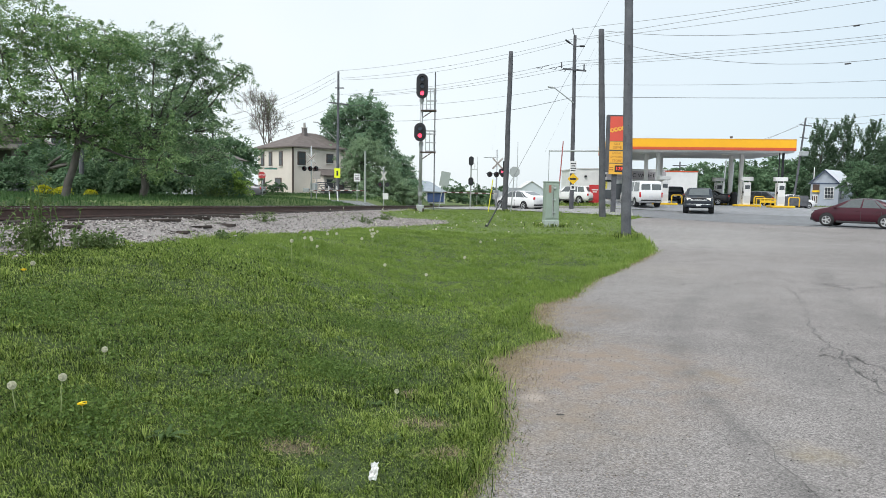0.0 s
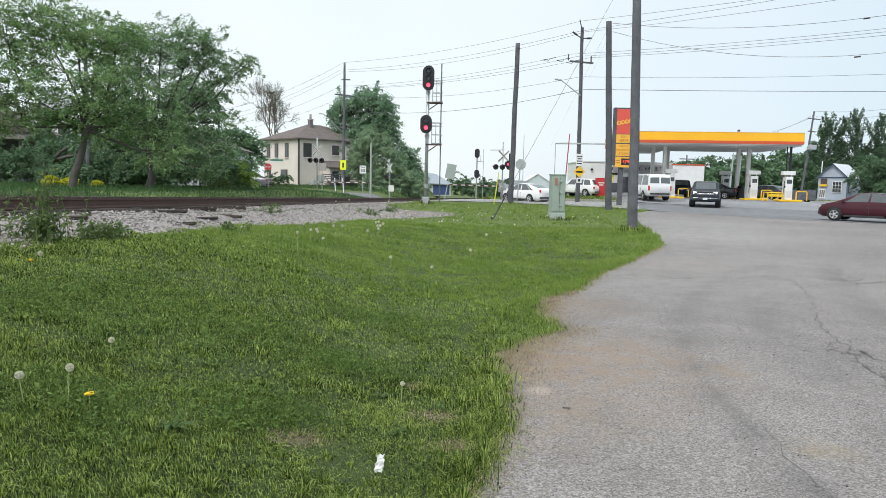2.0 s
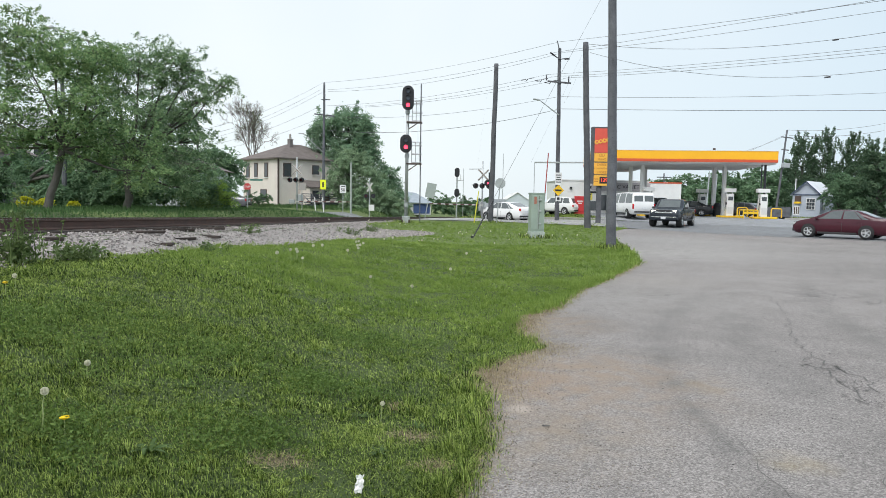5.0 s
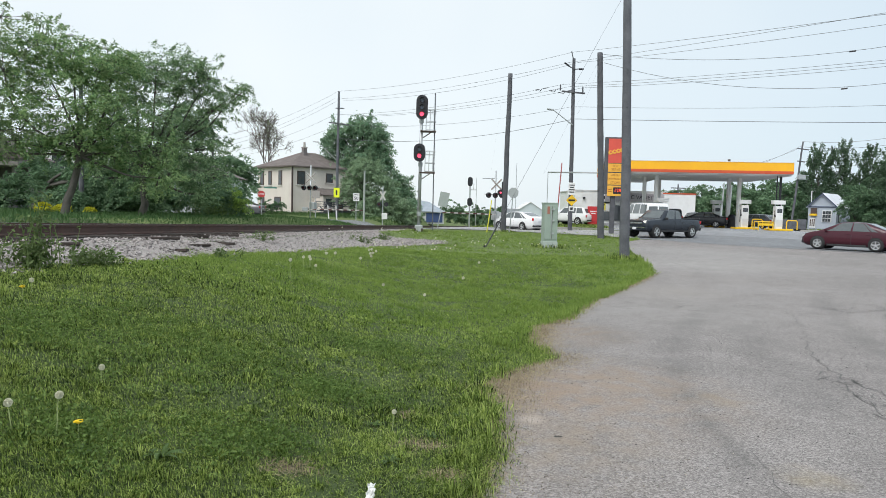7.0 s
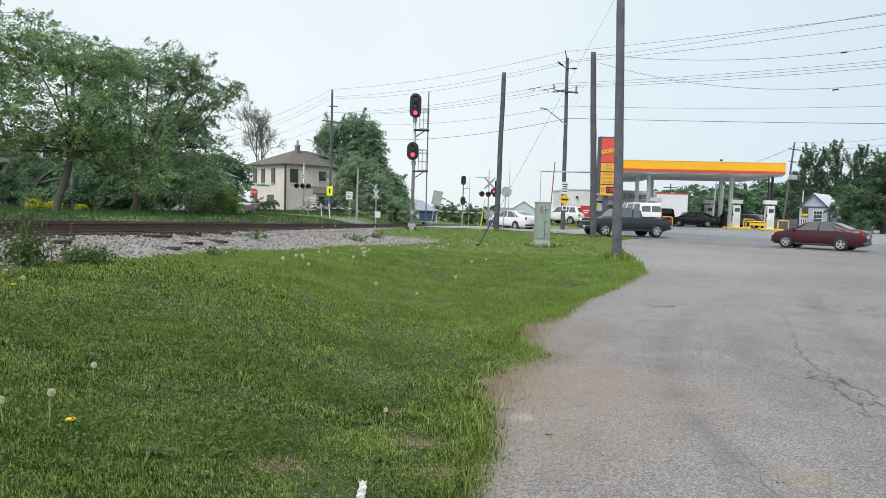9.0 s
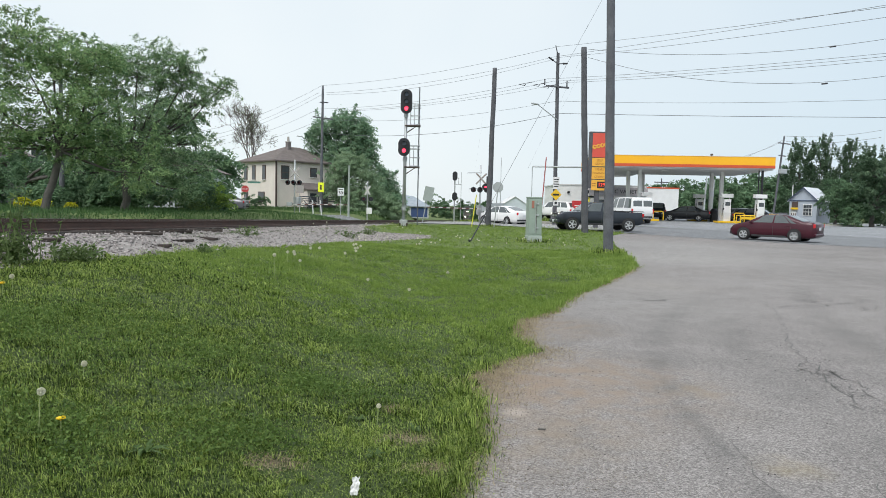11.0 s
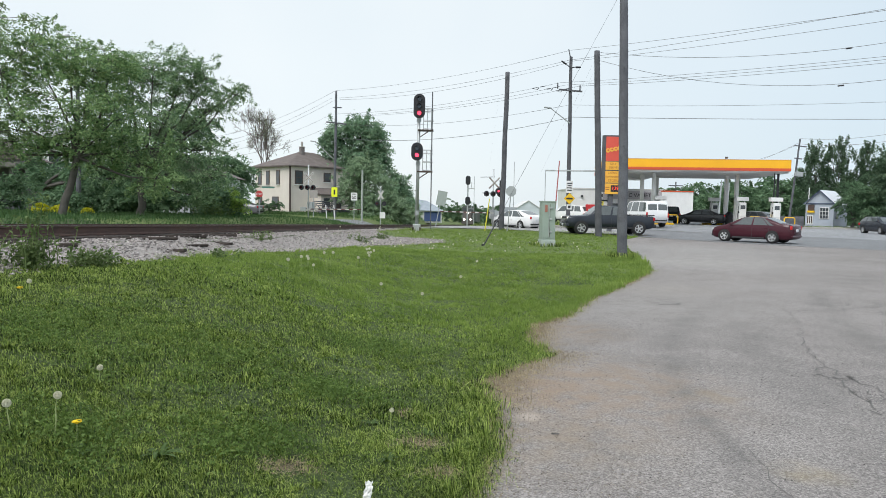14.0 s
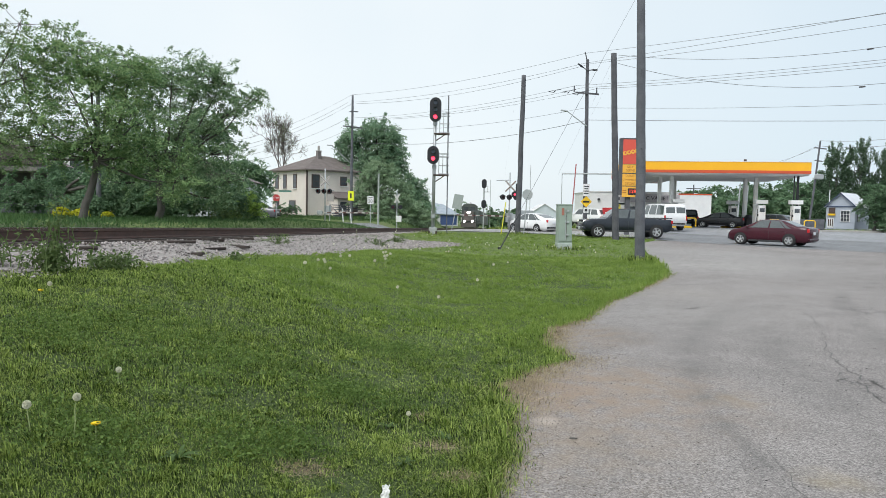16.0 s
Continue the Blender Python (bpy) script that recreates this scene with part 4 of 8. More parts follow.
part("sign_post", box((0.3, 0.3, 3.0), (sm, SY + 0.25, 1.45)), M_POLEDARK, psign)


# ---- poles, signals and signs ----
def pole(name, base, top, r1, r2, material, label, category="utility pole"):
    ob = thing(name, pose(base[0], base[1], base[2]), label, category)
    a, b = Vector((0, 0, -0.3)), Vector(top) - Vector(base)
    bm = bmesh.new()
    n, seg = 30, 14
    rings = []
    for i in range(n + 1):
        s = i / n
        c = a.lerp(b, s)
        wob = Vector((noise.noise((s * 4, base[0], 1)), noise.noise((s * 4, base[1], 7)), 0)) * 0.03
        r = lerp(r1, r2, s) * (1 + 0.07 * noise.noise((s * 17, base[0], base[1])))
        rings.append([bm.verts.new(c + wob + Vector((math.cos(6.28319 * k / seg) * r, math.sin(6.28319 * k / seg) * r, 0))) for k in range(seg)])
    for i in range(n):
        for k in range(seg):
            bm.faces.new((rings[i][k], rings[i][(k + 1) % seg], rings[i + 1][(k + 1) % seg], rings[i + 1][k]))
    bm.faces.new(rings[-1])
    part("shaft", bm, material, ob, smooth=True)
    return ob


near_pole = pole("utility_pole", (5.98, 23.0, 0.0), (5.72, 23.0, 9.2), 0.168, 0.125, M_POLE, "weathered grey wooden utility pole beside the lot")
for z in (1.5, 2.4, 3.6, 4.9, 6.1):
    part("bolt", cyl(0.018, 0.018, (-0.03 - z * 0.028, -0.19, z), (-0.03 - z * 0.028, -0.12, z), 8), M_POLEDARK, near_pole)
pole("utility_pole", (4.22, 49.0, 0.05), (4.4, 49.0, 10.85), 0.19, 0.15, M_POLEDARK, "bare dark wooden pole by the road")
pole("utility_pole", (9.23, 41.0, 0.04), (8.76, 41.0, 10.63), 0.2, 0.16, M_POLEDARK, "bare dark wooden pole beside the price sign")
pole_c = pole("utility_pole", (9.96, 55.2, 0.0), (9.82, 55.2, 13.3), 0.18, 0.12, M_POLEDARK, "wooden utility pole with crossarms and street light")
part("crossarm", box((1.8, 0.12, 0.12), (-0.13, -0.16, 10.7), (0, 4, 0), 0.01), M_POLEDARK, pole_c)
part("top_pin", cyl(0.05, 0.035, (-0.15, -0.1, 13.0), (-0.36, -0.1, 13.85), 8), M_POLEDARK, pole_c)
for k in (-1, 1):
    part("top_bracket", cyl(0.04, 0.04, (-0.14, -0.12, 12.45), (-0.14 + k * 0.42, -0.12, 12.72 if k < 0 else 12.5), 8), M_POLEDARK, pole_c)
    part("insulator", cyl(0.075, 0.06, (-0.14 + k * 0.38, -0.12, 12.7 if k < 0 else 12.48), (-0.14 + k * 0.75, -0.12, 12.95 if k < 0 else 12.5), 8), M_BLACK, pole_c)
for x in (-1.0, 0.72):
    part("insulator", cyl(0.055, 0.045, (x - 0.13, -0.16, 10.75 - x * 0.07), (x - 0.13, -0.16, 11.2 - x * 0.07), 8), M_POLEDARK, pole_c)
part("lamp_arm", cyl(0.05, 0.035, (-0.1, -0.15, 8.2), (-1.6, -0.15, 9.3), 8), M_GALV, pole_c)
part("lamp_head", box((0.55, 0.2, 0.12), (-1.85, -0.15, 9.36), (0, 8, 0), 0.04), M_GALV, pole_c, "grey street light head")


def plate(name, w, h, at, material, parent, bars=(), barmat=None, turn=0.0):
    p = part(name, box((w, 0.02, h), at, (0, 0, turn), 0.004), material, parent)
    for dx, dz, bw, bh in bars:
        part("lettering", box((bw, 0.01, bh), (at[0] + dx, at[1] - 0.016, at[2] + dz)), barmat or M_BLACK, p)
    return p


plate("road_sign", 0.5, 0.95, (0.0, -0.2, 3.3), M_WHITE, pole_c, ((0, 0.28, 0.4, 0.07), (0, 0.1, 0.3, 0.07), (0, -0.08, 0.42, 0.07), (0, -0.26, 0.36, 0.07)))
part("warning_sign", box((0.62, 0.02, 0.62), (0.02, -0.2, 2.4), (0, 45, 0), 0.004), M_SAFEYEL, pole_c, "yellow diamond warning sign")
part("sign_symbol", box((0.5, 0.01, 0.14), (0.02, -0.217, 2.4)), M_BLACK, pole_c)
plate("road_sign", 0.4, 0.4, (0.02, -0.2, 1.75), M_WHITE, pole_c, ((0, 0, 0.2, 0.2),))

# pipe bar between a thin post and the bare pole
bar = thing("pipe_gantry", pose(6.02, 41.0, lz(6.02, 41)), "thin galvanized pipe bar fixed to the bare pole", "pipe frame")
part("crossbar", cyl(0.045, 0.045, (0, 0, 3.76), (2.96, 0, 3.8), 8), M_GALV, bar)
part("post", cyl(0.02, 0.02, (0, 0, -0.2), (0, 0, 3.78), 8), M_GALV, bar)
marker = thing("snow_marker", pose(6.38, 40.0, lz(6.4, 40)), "thin red marker rod leaning beside the cabinet", "marker rod")
part("rod", cyl(0.035, 0.03, (0, 0, -0.1), (0.26, 0, 4.25), 8), mat("faded_red_paint", (0.42, 0.1, 0.1), (0.34, 0.08, 0.08), 0.7, 4.0), marker)
ymark = thing("marker_post", pose(2.93, 47.0, lz(2.93, 47)), "thin bright yellow marker post in the grass", "marker post")
part("rod", cyl(0.035, 0.033, (0, 0, -0.2), (0.3, 0, 2.15), 8), mat("yellow_marker_plastic", (0.75, 0.72, 0.06), (0.65, 0.6, 0.05), 0.5, 3.0), ymark)

# ---- equipment cabinet ----
cab = thing("signal_cabinet", pose(4.4, 29.1, lz(4.4, 29.1), 0, 0, 6), "grey-green steel signal cabinet on the lawn", "cabinet")
part("body", box((0.56, 0.5, 1.84), (0, 0, 0.9), (0, 0, 0), 0.02), M_CABINET, cab)
part("cap", box((0.6, 0.54, 0.05), (0, 0, 1.835), (0, 0, 0), 0.015), M_CABINET, cab)
part("base", box((0.6, 0.54, 0.34), (0, 0, 0.1), (0, 0, 0), 0.02), mat("pale_cabinet_base", (0.42, 0.47, 0.44), (0.34, 0.39, 0.36), 0.7, 3.0), cab)
part("door", box((0.5, 0.03, 1.4), (0, -0.255, 1.05), (0, 0, 0), 0.01), M_CABINET, cab)
part("door_gap", box((0.012, 0.034, 1.35), (0.04, -0.258, 1.05)), M_TRIMDARK, cab)
for z in (1.58, 1.12, 0.6):
    part("latch", box((0.09, 0.05, 0.07), (0.08, -0.29, z), (0, 0, 0), 0.01), M_GALV, cab)
part("label_plate", box((0.1, 0.01, 0.3), (-0.12, -0.276, 1.55)), mat("faded_red_label", (0.4, 0.16, 0.12), (0.34, 0.14, 0.1), 0.7, 9.0), cab, "faded red label")
part("hinge_strip", box((0.02, 0.03, 1.2), (0.0, -0.275, 1.0)), M_GALV, cab)


# ---- block signals ----
def oblong(w, h, depth, at):
    """A plate with round ends, standing in x and z."""
    out = []
    r = w / 2
    for k in range(13):
        a = math.pi * k / 12
        out.append((at[0] + r * math.cos(a), at[2] + h / 2 - r + r * math.sin(a)))
    for k in range(13):
        a = math.pi + math.pi * k / 12
        out.append((at[0] + r * math.cos(a), at[2] - h / 2 + r + r * math.sin(a)))
    bm = prism(out, depth, "y")
    bmesh.ops.translate(bm, vec=(0, at[1], 0), verts=bm.verts)
    return bm


def signal_head(parent, x, z, lamps, lit, w=0.78, h=1.6):
    hd = part("signal_head", oblong(w, h, 0.06, (x, -0.42, z)), M_BLACK, parent, "black oval signal head")
    part("housing", box((w * 0.5, 0.3, h * 0.75), (x, -0.22, z), (0, 0, 0), 0.04), M_BLACK, hd)
    for i in range(lamps):
        zz = z + (lamps - 1) * 0.225 - i * 0.45
        on = i == lit
        part("lens", cyl(0.125, 0.125, (x, -0.45, zz), (x, -0.43, zz), 20), M_REDLAMP if on else M_DARKLENS, hd, "glowing red lens" if on else "")
        bm = bmesh.new()
        for s in range(12):
            a0, a1 = radians(-20 + s * 18.4), radians(-20 + (s + 1) * 18.4)
            r0 = 0.15
            q = [bm.verts.new((x + r0 * math.cos(a), y, zz + r0 * math.sin(a))) for a, y in ((a0, -0.43), (a1, -0.43), (a1, -0.72), (a0, -0.72))]
            bm.faces.new(q)
        hood = part("hood", bm, M_BLACK, hd)
        sol = hood.modifiers.new("thickness", "SOLIDIFY")
        sol.thickness = 0.012
    return hd


def block_signal(m, label):
    s = thing("railway_signal", m, label, "railway signal")
    part("base", box((0.5, 0.5, 0.5), (0, 0, 0.15), (0, 0, 0), 0.05), M_GALV, s)
    for k in range(4):
        part("foot", box((0.1, 0.1, 0.4), (0.22 * (1 if k % 2 else -1), 0.22 * (1 if k > 1 else -1), 0.0), (0, 0, 0), 0.01), M_TRIMDARK, s)
    part("mast", cyl(0.115, 0.095, (0, 0, 0.1), (0, 0, 8.6), 16), M_GALV, s, "silver tubular mast", smooth=True)
    for z in (1.0, 4.2, 7.0):
        part("collar", cyl(0.15, 0.15, (0, 0, z), (0, 0, z + 0.25), 14), M_GALV, s)
    signal_head(s, 0.02, 7.95, 3, 2, 0.74, 1.55)
    signal_head(s, -0.07, 5.06, 2, 1, 0.74, 1.16)
    for z in (6.45, 3.8):
        pf = part("platform", box((1.0, 0.7, 0.07), (0.45, 0, z), (0, 0, 0), 0.01), M_TRIMDARK, s)
        for dz in (0.0, 0.55, 1.1, 1.3):
            part("guard_rail", cyl(0.018, 0.018, (0.3, -0.33, z + dz + 0.08), (0.95, -0.33, z + dz + 0.08), 6), M_GALV, pf)
            part("guard_rail", cyl(0.018, 0.018, (0.3, 0.33, z + dz + 0.08), (0.95, 0.33, z + dz + 0.08), 6), M_GALV, pf)
        for x in (0.3, 0.55, 0.8):
            part("stanchion", cyl(0.016, 0.016, (x, -0.33, z), (x, -0.33, z + 1.36), 6), M_GALV, pf)
            part("stanchion", cyl(0.016, 0.016, (x, 0.33, z), (x, 0.33, z + 1.36), 6), M_GALV, pf)
        part("brace", cyl(0.03, 0.03, (0.05, 0, z - 0.45), (0.7, 0, z), 8), M_TRIMDARK, pf)
    for k in (-1, 1):
        part("ladder_rail", cyl(0.034, 0.034, (0.9, k * 0.2, 0.1), (0.84, k * 0.2, 8.9), 6), M_POLE, s)
    for i in range(28):
        z = 0.4 + i * 0.3
        part("rung", cyl(0.012, 0.012, (0.9 - z * 0.007, -0.2, z), (0.9 - z * 0.007, 0.2, z), 5), M_GALV, s)
    return s


block_signal(pose(-1.55, 46.0, 0.0, 0, 0.3, 0), "tall silver block signal mast with two red-lit heads")
far_sig = thing("railway_signal", pose(3.95, 105.0, -1.1), "distant block signal mast with two dark heads", "railway signal")
part("mast", cyl(0.12, 0.1, (0, 0, 0), (0, 0, 6.9), 10), M_GALV, far_sig)
for z, hh in ((6.7, 1.35), (3.7, 1.2)):
    part("signal_head", oblong(0.72, hh, 0.3, (0, -0.3, z)), M_BLACK, far_sig)
    part("platform", box((0.9, 0.6, 0.08), (0.5, 0, z - 1.2)), M_GALV, far_sig)
    part("guard_rail", box((0.05, 0.6, 0.9), (0.55, 0, z - 0.7)), M_GALV, far_sig)
part("ladder", box((0.06, 0.3, 7.2), (0.95, 0, 3.7)), M_GALV, far_sig)


# ---- level crossing ----
M_GATEWHITE = mat("gate_white", (0.6, 0.59, 0.56), (0.46, 0.45, 0.43), 0.6, 6.0)
M_GATERED = mat("gate_red", (0.13, 0.055, 0.05), (0.09, 0.04, 0.036), 0.6, 6.0)


def crossing_signal(m, label, arm, arm_z, lights=True, flip=1):
    c = thing("crossing_signal", m, label, "crossing signal", "crossing signals")
    part("mast", cyl(0.06, 0.055, (0, 0, -0.3), (0, 0, 4.75), 12), M_GALV, c, smooth=True)
    part("mechanism_box", box((0.5, 0.5, 0.75), (0.1, 0.3, 1.15), (0, 0, 0), 0.04), M_GALV, c)
    for k in (-1, 1):
        bk = part("crossbuck_board", box((1.22, 0.03, 0.15), (0.05, -0.08 - 0.02 * k, 3.65), (0, 45 * k, 0), 0.004), M_GATEWHITE, c)
        part("crossbuck_edge", box((1.22, 0.01, 0.035), (0.05, -0.1 - 0.02 * k, 3.65), (0, 45 * k, 0)), M_GATERED, bk)
    part("lamp_bar", cyl(0.03, 0.03, (-0.9, -0.05, 2.85), (0.9, -0.05, 2.85), 8), M_GALV, c)
    for x in (-0.6, -0.05, 0.5):
        lp = part("flasher", cyl(0.22, 0.22, (x, -0.14, 2.78), (x, -0.1, 2.78), 20), M_BLACK, c, "round black flasher with red lens")
        part("lens", cyl(0.13, 0.13, (x, -0.16, 2.78), (x, -0.14, 2.78), 16), M_DARKRED, lp)
        part("hood", cyl(0.15, 0.16, (x, -0.34, 2.8), (x, -0.14, 2.8), 16, False), M_BLACK, lp)
    if arm:
        ga = new("gate_arm")
        ga.parent = c
        ga.matrix_basis = pose(0, -0.3, arm_z, 0, 0, 0)
        n = 14
        for i in range(n):
            x0, x1 = arm * i / n, arm * (i + 1) / n
            part("stripe", box((abs(x1 - x0), 0.05, 0.085), ((x0 + x1) / 2, 0, 0.004 * i)), M_GATERED if i % 2 else M_GATEWHITE, ga)
        part("counterweight", box((0.5, 0.12, 0.35), (-0.35 * flip, 0, 0), (0, 0, 0), 0.03), M_GALV, ga)
    return c


xr = crossing_signal(pose(4.2, 57.0, -0.1, 0, 0, 12), "crossing signal with crossbuck, flashers and lowered gate", -4.4, 1.25, flip=-1)
part("flasher", cyl(0.26, 0.26, (0.35, -0.3, 3.0), (0.35, -0.22, 3.0), 20), M_BLACK, xr)
part("lit_lens", cyl(0.075, 0.075, (0.35, -0.34, 3.0), (0.35, -0.3, 3.0), 16), M_REDLAMP, xr, "glowing red flasher lens")
part("bell_arm", cyl(0.03, 0.03, (-1.1, 0, 4.1), (0.1, 0, 4.15), 6), M_GALV, xr)
part("backboard", box((0.5, 0.06, 1.05), (0.72, -0.12, 3.35), (0, 0, 0), 0.02), M_BLACK, xr, "dark tall signal backboard")
part("relay_case", box((1.2, 0.8, 1.5), (1.5, 0.6, 1.0), (0, 0, 0), 0.03), M_GALV, xr, "grey relay case")
crossing_signal(pose(-11.6, 62.0, 0.25, 0, 0, -14), "far crossing signal with flashers and lowered striped gate", 5.0, 0.9)
xl2 = thing("crossing_signal", on_land(-5.95, 70, 0), "rear of a distant crossbuck signal", "crossing signal", "crossing signals")
part("mast", cyl(0.06, 0.06, (0, 0, 0), (0, 0, 3.6), 8), M_GALV, xl2)
for k in (-1, 1):
    part("crossbuck_board", box((1.0, 0.03, 0.16), (0, -0.08 - 0.02 * k, 2.9), (0, 60 * k, 0)), M_GATEWHITE, xl2)
for k in (-0.35, 0.35):
    part("flasher", cyl(0.22, 0.22, (k, -0.2, 2.05), (k, -0.1, 2.05), 16), M_BLACK, xl2)
part("lit_lens", cyl(0.1, 0.1, (-0.35, -0.23, 2.05), (-0.35, -0.2, 2.05), 12), M_DARKRED, xl2)
part("equipment_plate", box((0.55, 0.05, 0.6), (0.2, -0.1, 0.9), (0, 0, 0), 0.01), M_WHITE, xl2)


# ---- road signs ----
def sign_post(x, y, h, label, category="road sign", tilt=(0, 0), z=None):
    s = thing("road_sign", pose(x, y, lz(x, y) if z is None else z, tilt[0], tilt[1], 0), label, category)
    part("post", cyl(0.035, 0.035, (0, 0, -0.3), (0, 0, h), 8), M_GALV, s)
    return s


def octagon(r, depth, at):
    bm = cyl(r, r, (at[0], at[1] + depth, at[2]), (at[0], at[1], at[2]), 8)
    bmesh.ops.rotate(bm, cent=at, matrix=Matrix.Rotation(radians(22.5), 3, "Y"), verts=bm.verts)
    return bm


o1 = sign_post(4.55, 48.0, 2.8, "grey back of an octagonal stop sign", tilt=(0, 4), z=-0.05)
part("sign_plate", octagon(0.37, 0.03, (0, -0.06, 2.75)), M_GALV, o1)
g1 = sign_post(-0.4, 56.0, 2.2, "tilted grey back of a square road sign", tilt=(0, 10))
part("sign_plate", box((0.85, 0.03, 1.15), (0.05, -0.06, 2.35), (0, 0, -30), 0.01), mat("sign_back", (0.3, 0.34, 0.32), (0.25, 0.29, 0.27), 0.6, 4.0), g1)
st = sign_post(-18.45, 72, 2.5, "red octagonal stop sign by the side street")
part("sign_plate", octagon(0.38, 0.03, (0, -0.06, 2.3)), mat("stop_red", (0.5, 0.05, 0.05), (0.44, 0.045, 0.045), 0.5, 3.0), st)
text_part("lettering", "STOP", 0.26, pose(0, -0.075, 2.3, 90, 0, 0), M_WHITE, st)
part("street_name_plate", box((1.3, 0.02, 0.18), (0.9, -0.06, 3.0)), mat("green_plate", (0.08, 0.2, 0.16), (0.06, 0.17, 0.13), 0.5, 4.0), st)
sp = sign_post(-8.33, 68, 2.5, "white speed limit sign on a steel post")
part("sign_plate", box((0.6, 0.02, 0.75), (0, -0.06, 2.25), (0, 0, 0), 0.01), M_WHITE, sp)
text_part("lettering", "50", 0.42, pose(0, -0.075, 2.15, 90, 0, 0), M_BLACK, sp)
part("lettering", box((0.4, 0.01, 0.06), (0, -0.075, 2.48)), M_BLACK, sp)
bk = sign_post(-12.6, 70.0, 2.9, "weathered backs of a diamond and a square road sign")
part("sign_plate", box((0.62, 0.03, 0.62), (0.0, -0.06, 1.35), (0, 45, 0), 0.01), mat("sign_back_tan", (0.34, 0.31, 0.28), (0.26, 0.24, 0.22), 0.7, 4.0), bk)
part("sign_plate", box((0.75, 0.03, 0.75), (0.05, -0.06, 2.45), (0, 0, 0), 0.01), mat("sign_back_grey", (0.36, 0.34, 0.31), (0.29, 0.27, 0.25), 0.7, 4.0), bk)
post = thing("steel_post", on_land(-7.35, 66), "plain tall grey-green post", "post")
part("shaft", cyl(0.1, 0.085, (0, 0, -0.2), (0, 0, 4.8), 10), mat("pale_green_pole", (0.36, 0.4, 0.36), (0.3, 0.33, 0.3), 0.8, 3.0), post)
for i, x in enumerate((-10.6, -10.0)):
    b = thing("guide_post", on_land(x, 66.0 + i), "thin white guide post by the road", "guide post", "guide posts")
    part("rod", cyl(0.05, 0.05, (0, 0, -0.1), (-0.12, 0, 1.4), 6), M_WHITE, b)
pole_d = pole("utility_pole", (-11.25, 75, 0.15), (-11.2, 75, 13.5), 0.17, 0.11, M_POLE, "tall wooden utility pole by the house")
part("crossarm", box((2.1, 0.12, 0.12), (0.1, -0.15, 10.0), (0, 5, 0), 0.01), M_POLEDARK, pole_d)
part("crossarm", box((0.9, 0.1, 0.1), (0.2, -0.15, 11.6)), M_POLEDARK, pole_d)
part("lamp_arm", cyl(0.04, 0.03, (-0.1, -0.12, 6.2), (-2.1, -0.12, 8.0), 8), M_GALV, pole_d)
part("lamp_head", box((0.6, 0.2, 0.12), (-2.3, -0.12, 8.05), (0, 5, 0), 0.04), M_GALV, pole_d)
part("warning_sign", box((0.62, 0.03, 1.0), (0.1, -0.9, 2.75), (0, 0, 0), 0.01), M_FLUO, pole_d, "fluorescent yellow pedestrian crossing sign")
part("sign_symbol", box((0.16, 0.02, 0.5), (0.1, -0.925, 2.75), (0, 0, 0), 0.005), M_BLACK, pole_d)
part("sign_strap", box((0.06, 0.9, 0.06), (0.05, -0.45, 2.75)), M_GALV, pole_d)

# ---- the house by the crossing ----
hz = 0.5
HX, HY, HT = -18.1, 85.0, -46.0      # near corner, and the turn of the front
house = thing("house", pose(HX, HY, hz, 0, 0, HT), "two-storey cream stucco house with brown hipped roof", "house")
A, B, HH = 9.8, 8.2, 5.75             # depth to the rear on the street side, width of the other side
part("wall", box((B, A, HH + 0.6), (-B / 2, A / 2, HH / 2 - 0.3)), M_STUCCO, house)
bm = bmesh.new()
ov = 0.45
lo = [bm.verts.new(p) for p in ((ov, -ov, HH), (ov, A + ov, HH), (-B - ov, A + ov, HH), (-B - ov, -ov, HH))]
eav = [bm.verts.new((p.co.x, p.co.y, HH - 0.16)) for p in lo]
r0, r1 = bm.verts.new((-B / 2, B / 2 - 0.2, HH + 2.0)), bm.verts.new((-B / 2, A - B / 2 + 0.2, HH + 2.0))
bm.faces.new((lo[0], lo[1], r1, r0))
bm.faces.new((lo[1], lo[2], r1))
bm.faces.new((lo[2], lo[3], r0, r1))
bm.faces.new((lo[3], lo[0], r0))
for i in range(4):
    bm.faces.new((lo[i], lo[(i + 1) % 4], eav[(i + 1) % 4], eav[i]))
bm.faces.new(eav)
bmesh.ops.recalc_face_normals(bm, faces=bm.faces)
roof = part("roof", bm, M_ROOF, house, "brown shingled hipped roof")
part("chimney", box((0.5, 0.5, 2.0), (-3.3, 3.75, HH + 1.55), (0, 0, 0), 0.02), mat("chimney_brick", (0.22, 0.2, 0.195), (0.15, 0.135, 0.13), 0.95, 4.0, bump=0.5), roof)
part("chimney_pot", cyl(0.16, 0.13, (-3.3, 3.75, HH + 2.5), (-3.3, 3.75, HH + 3.2), 10), M_CONCRETE, roof)
part("chimney_cap", box((0.6, 0.6, 0.1), (-3.3, 3.75, HH + 2.55), (0, 0, 0), 0.02), M_CONCRETE, roof)


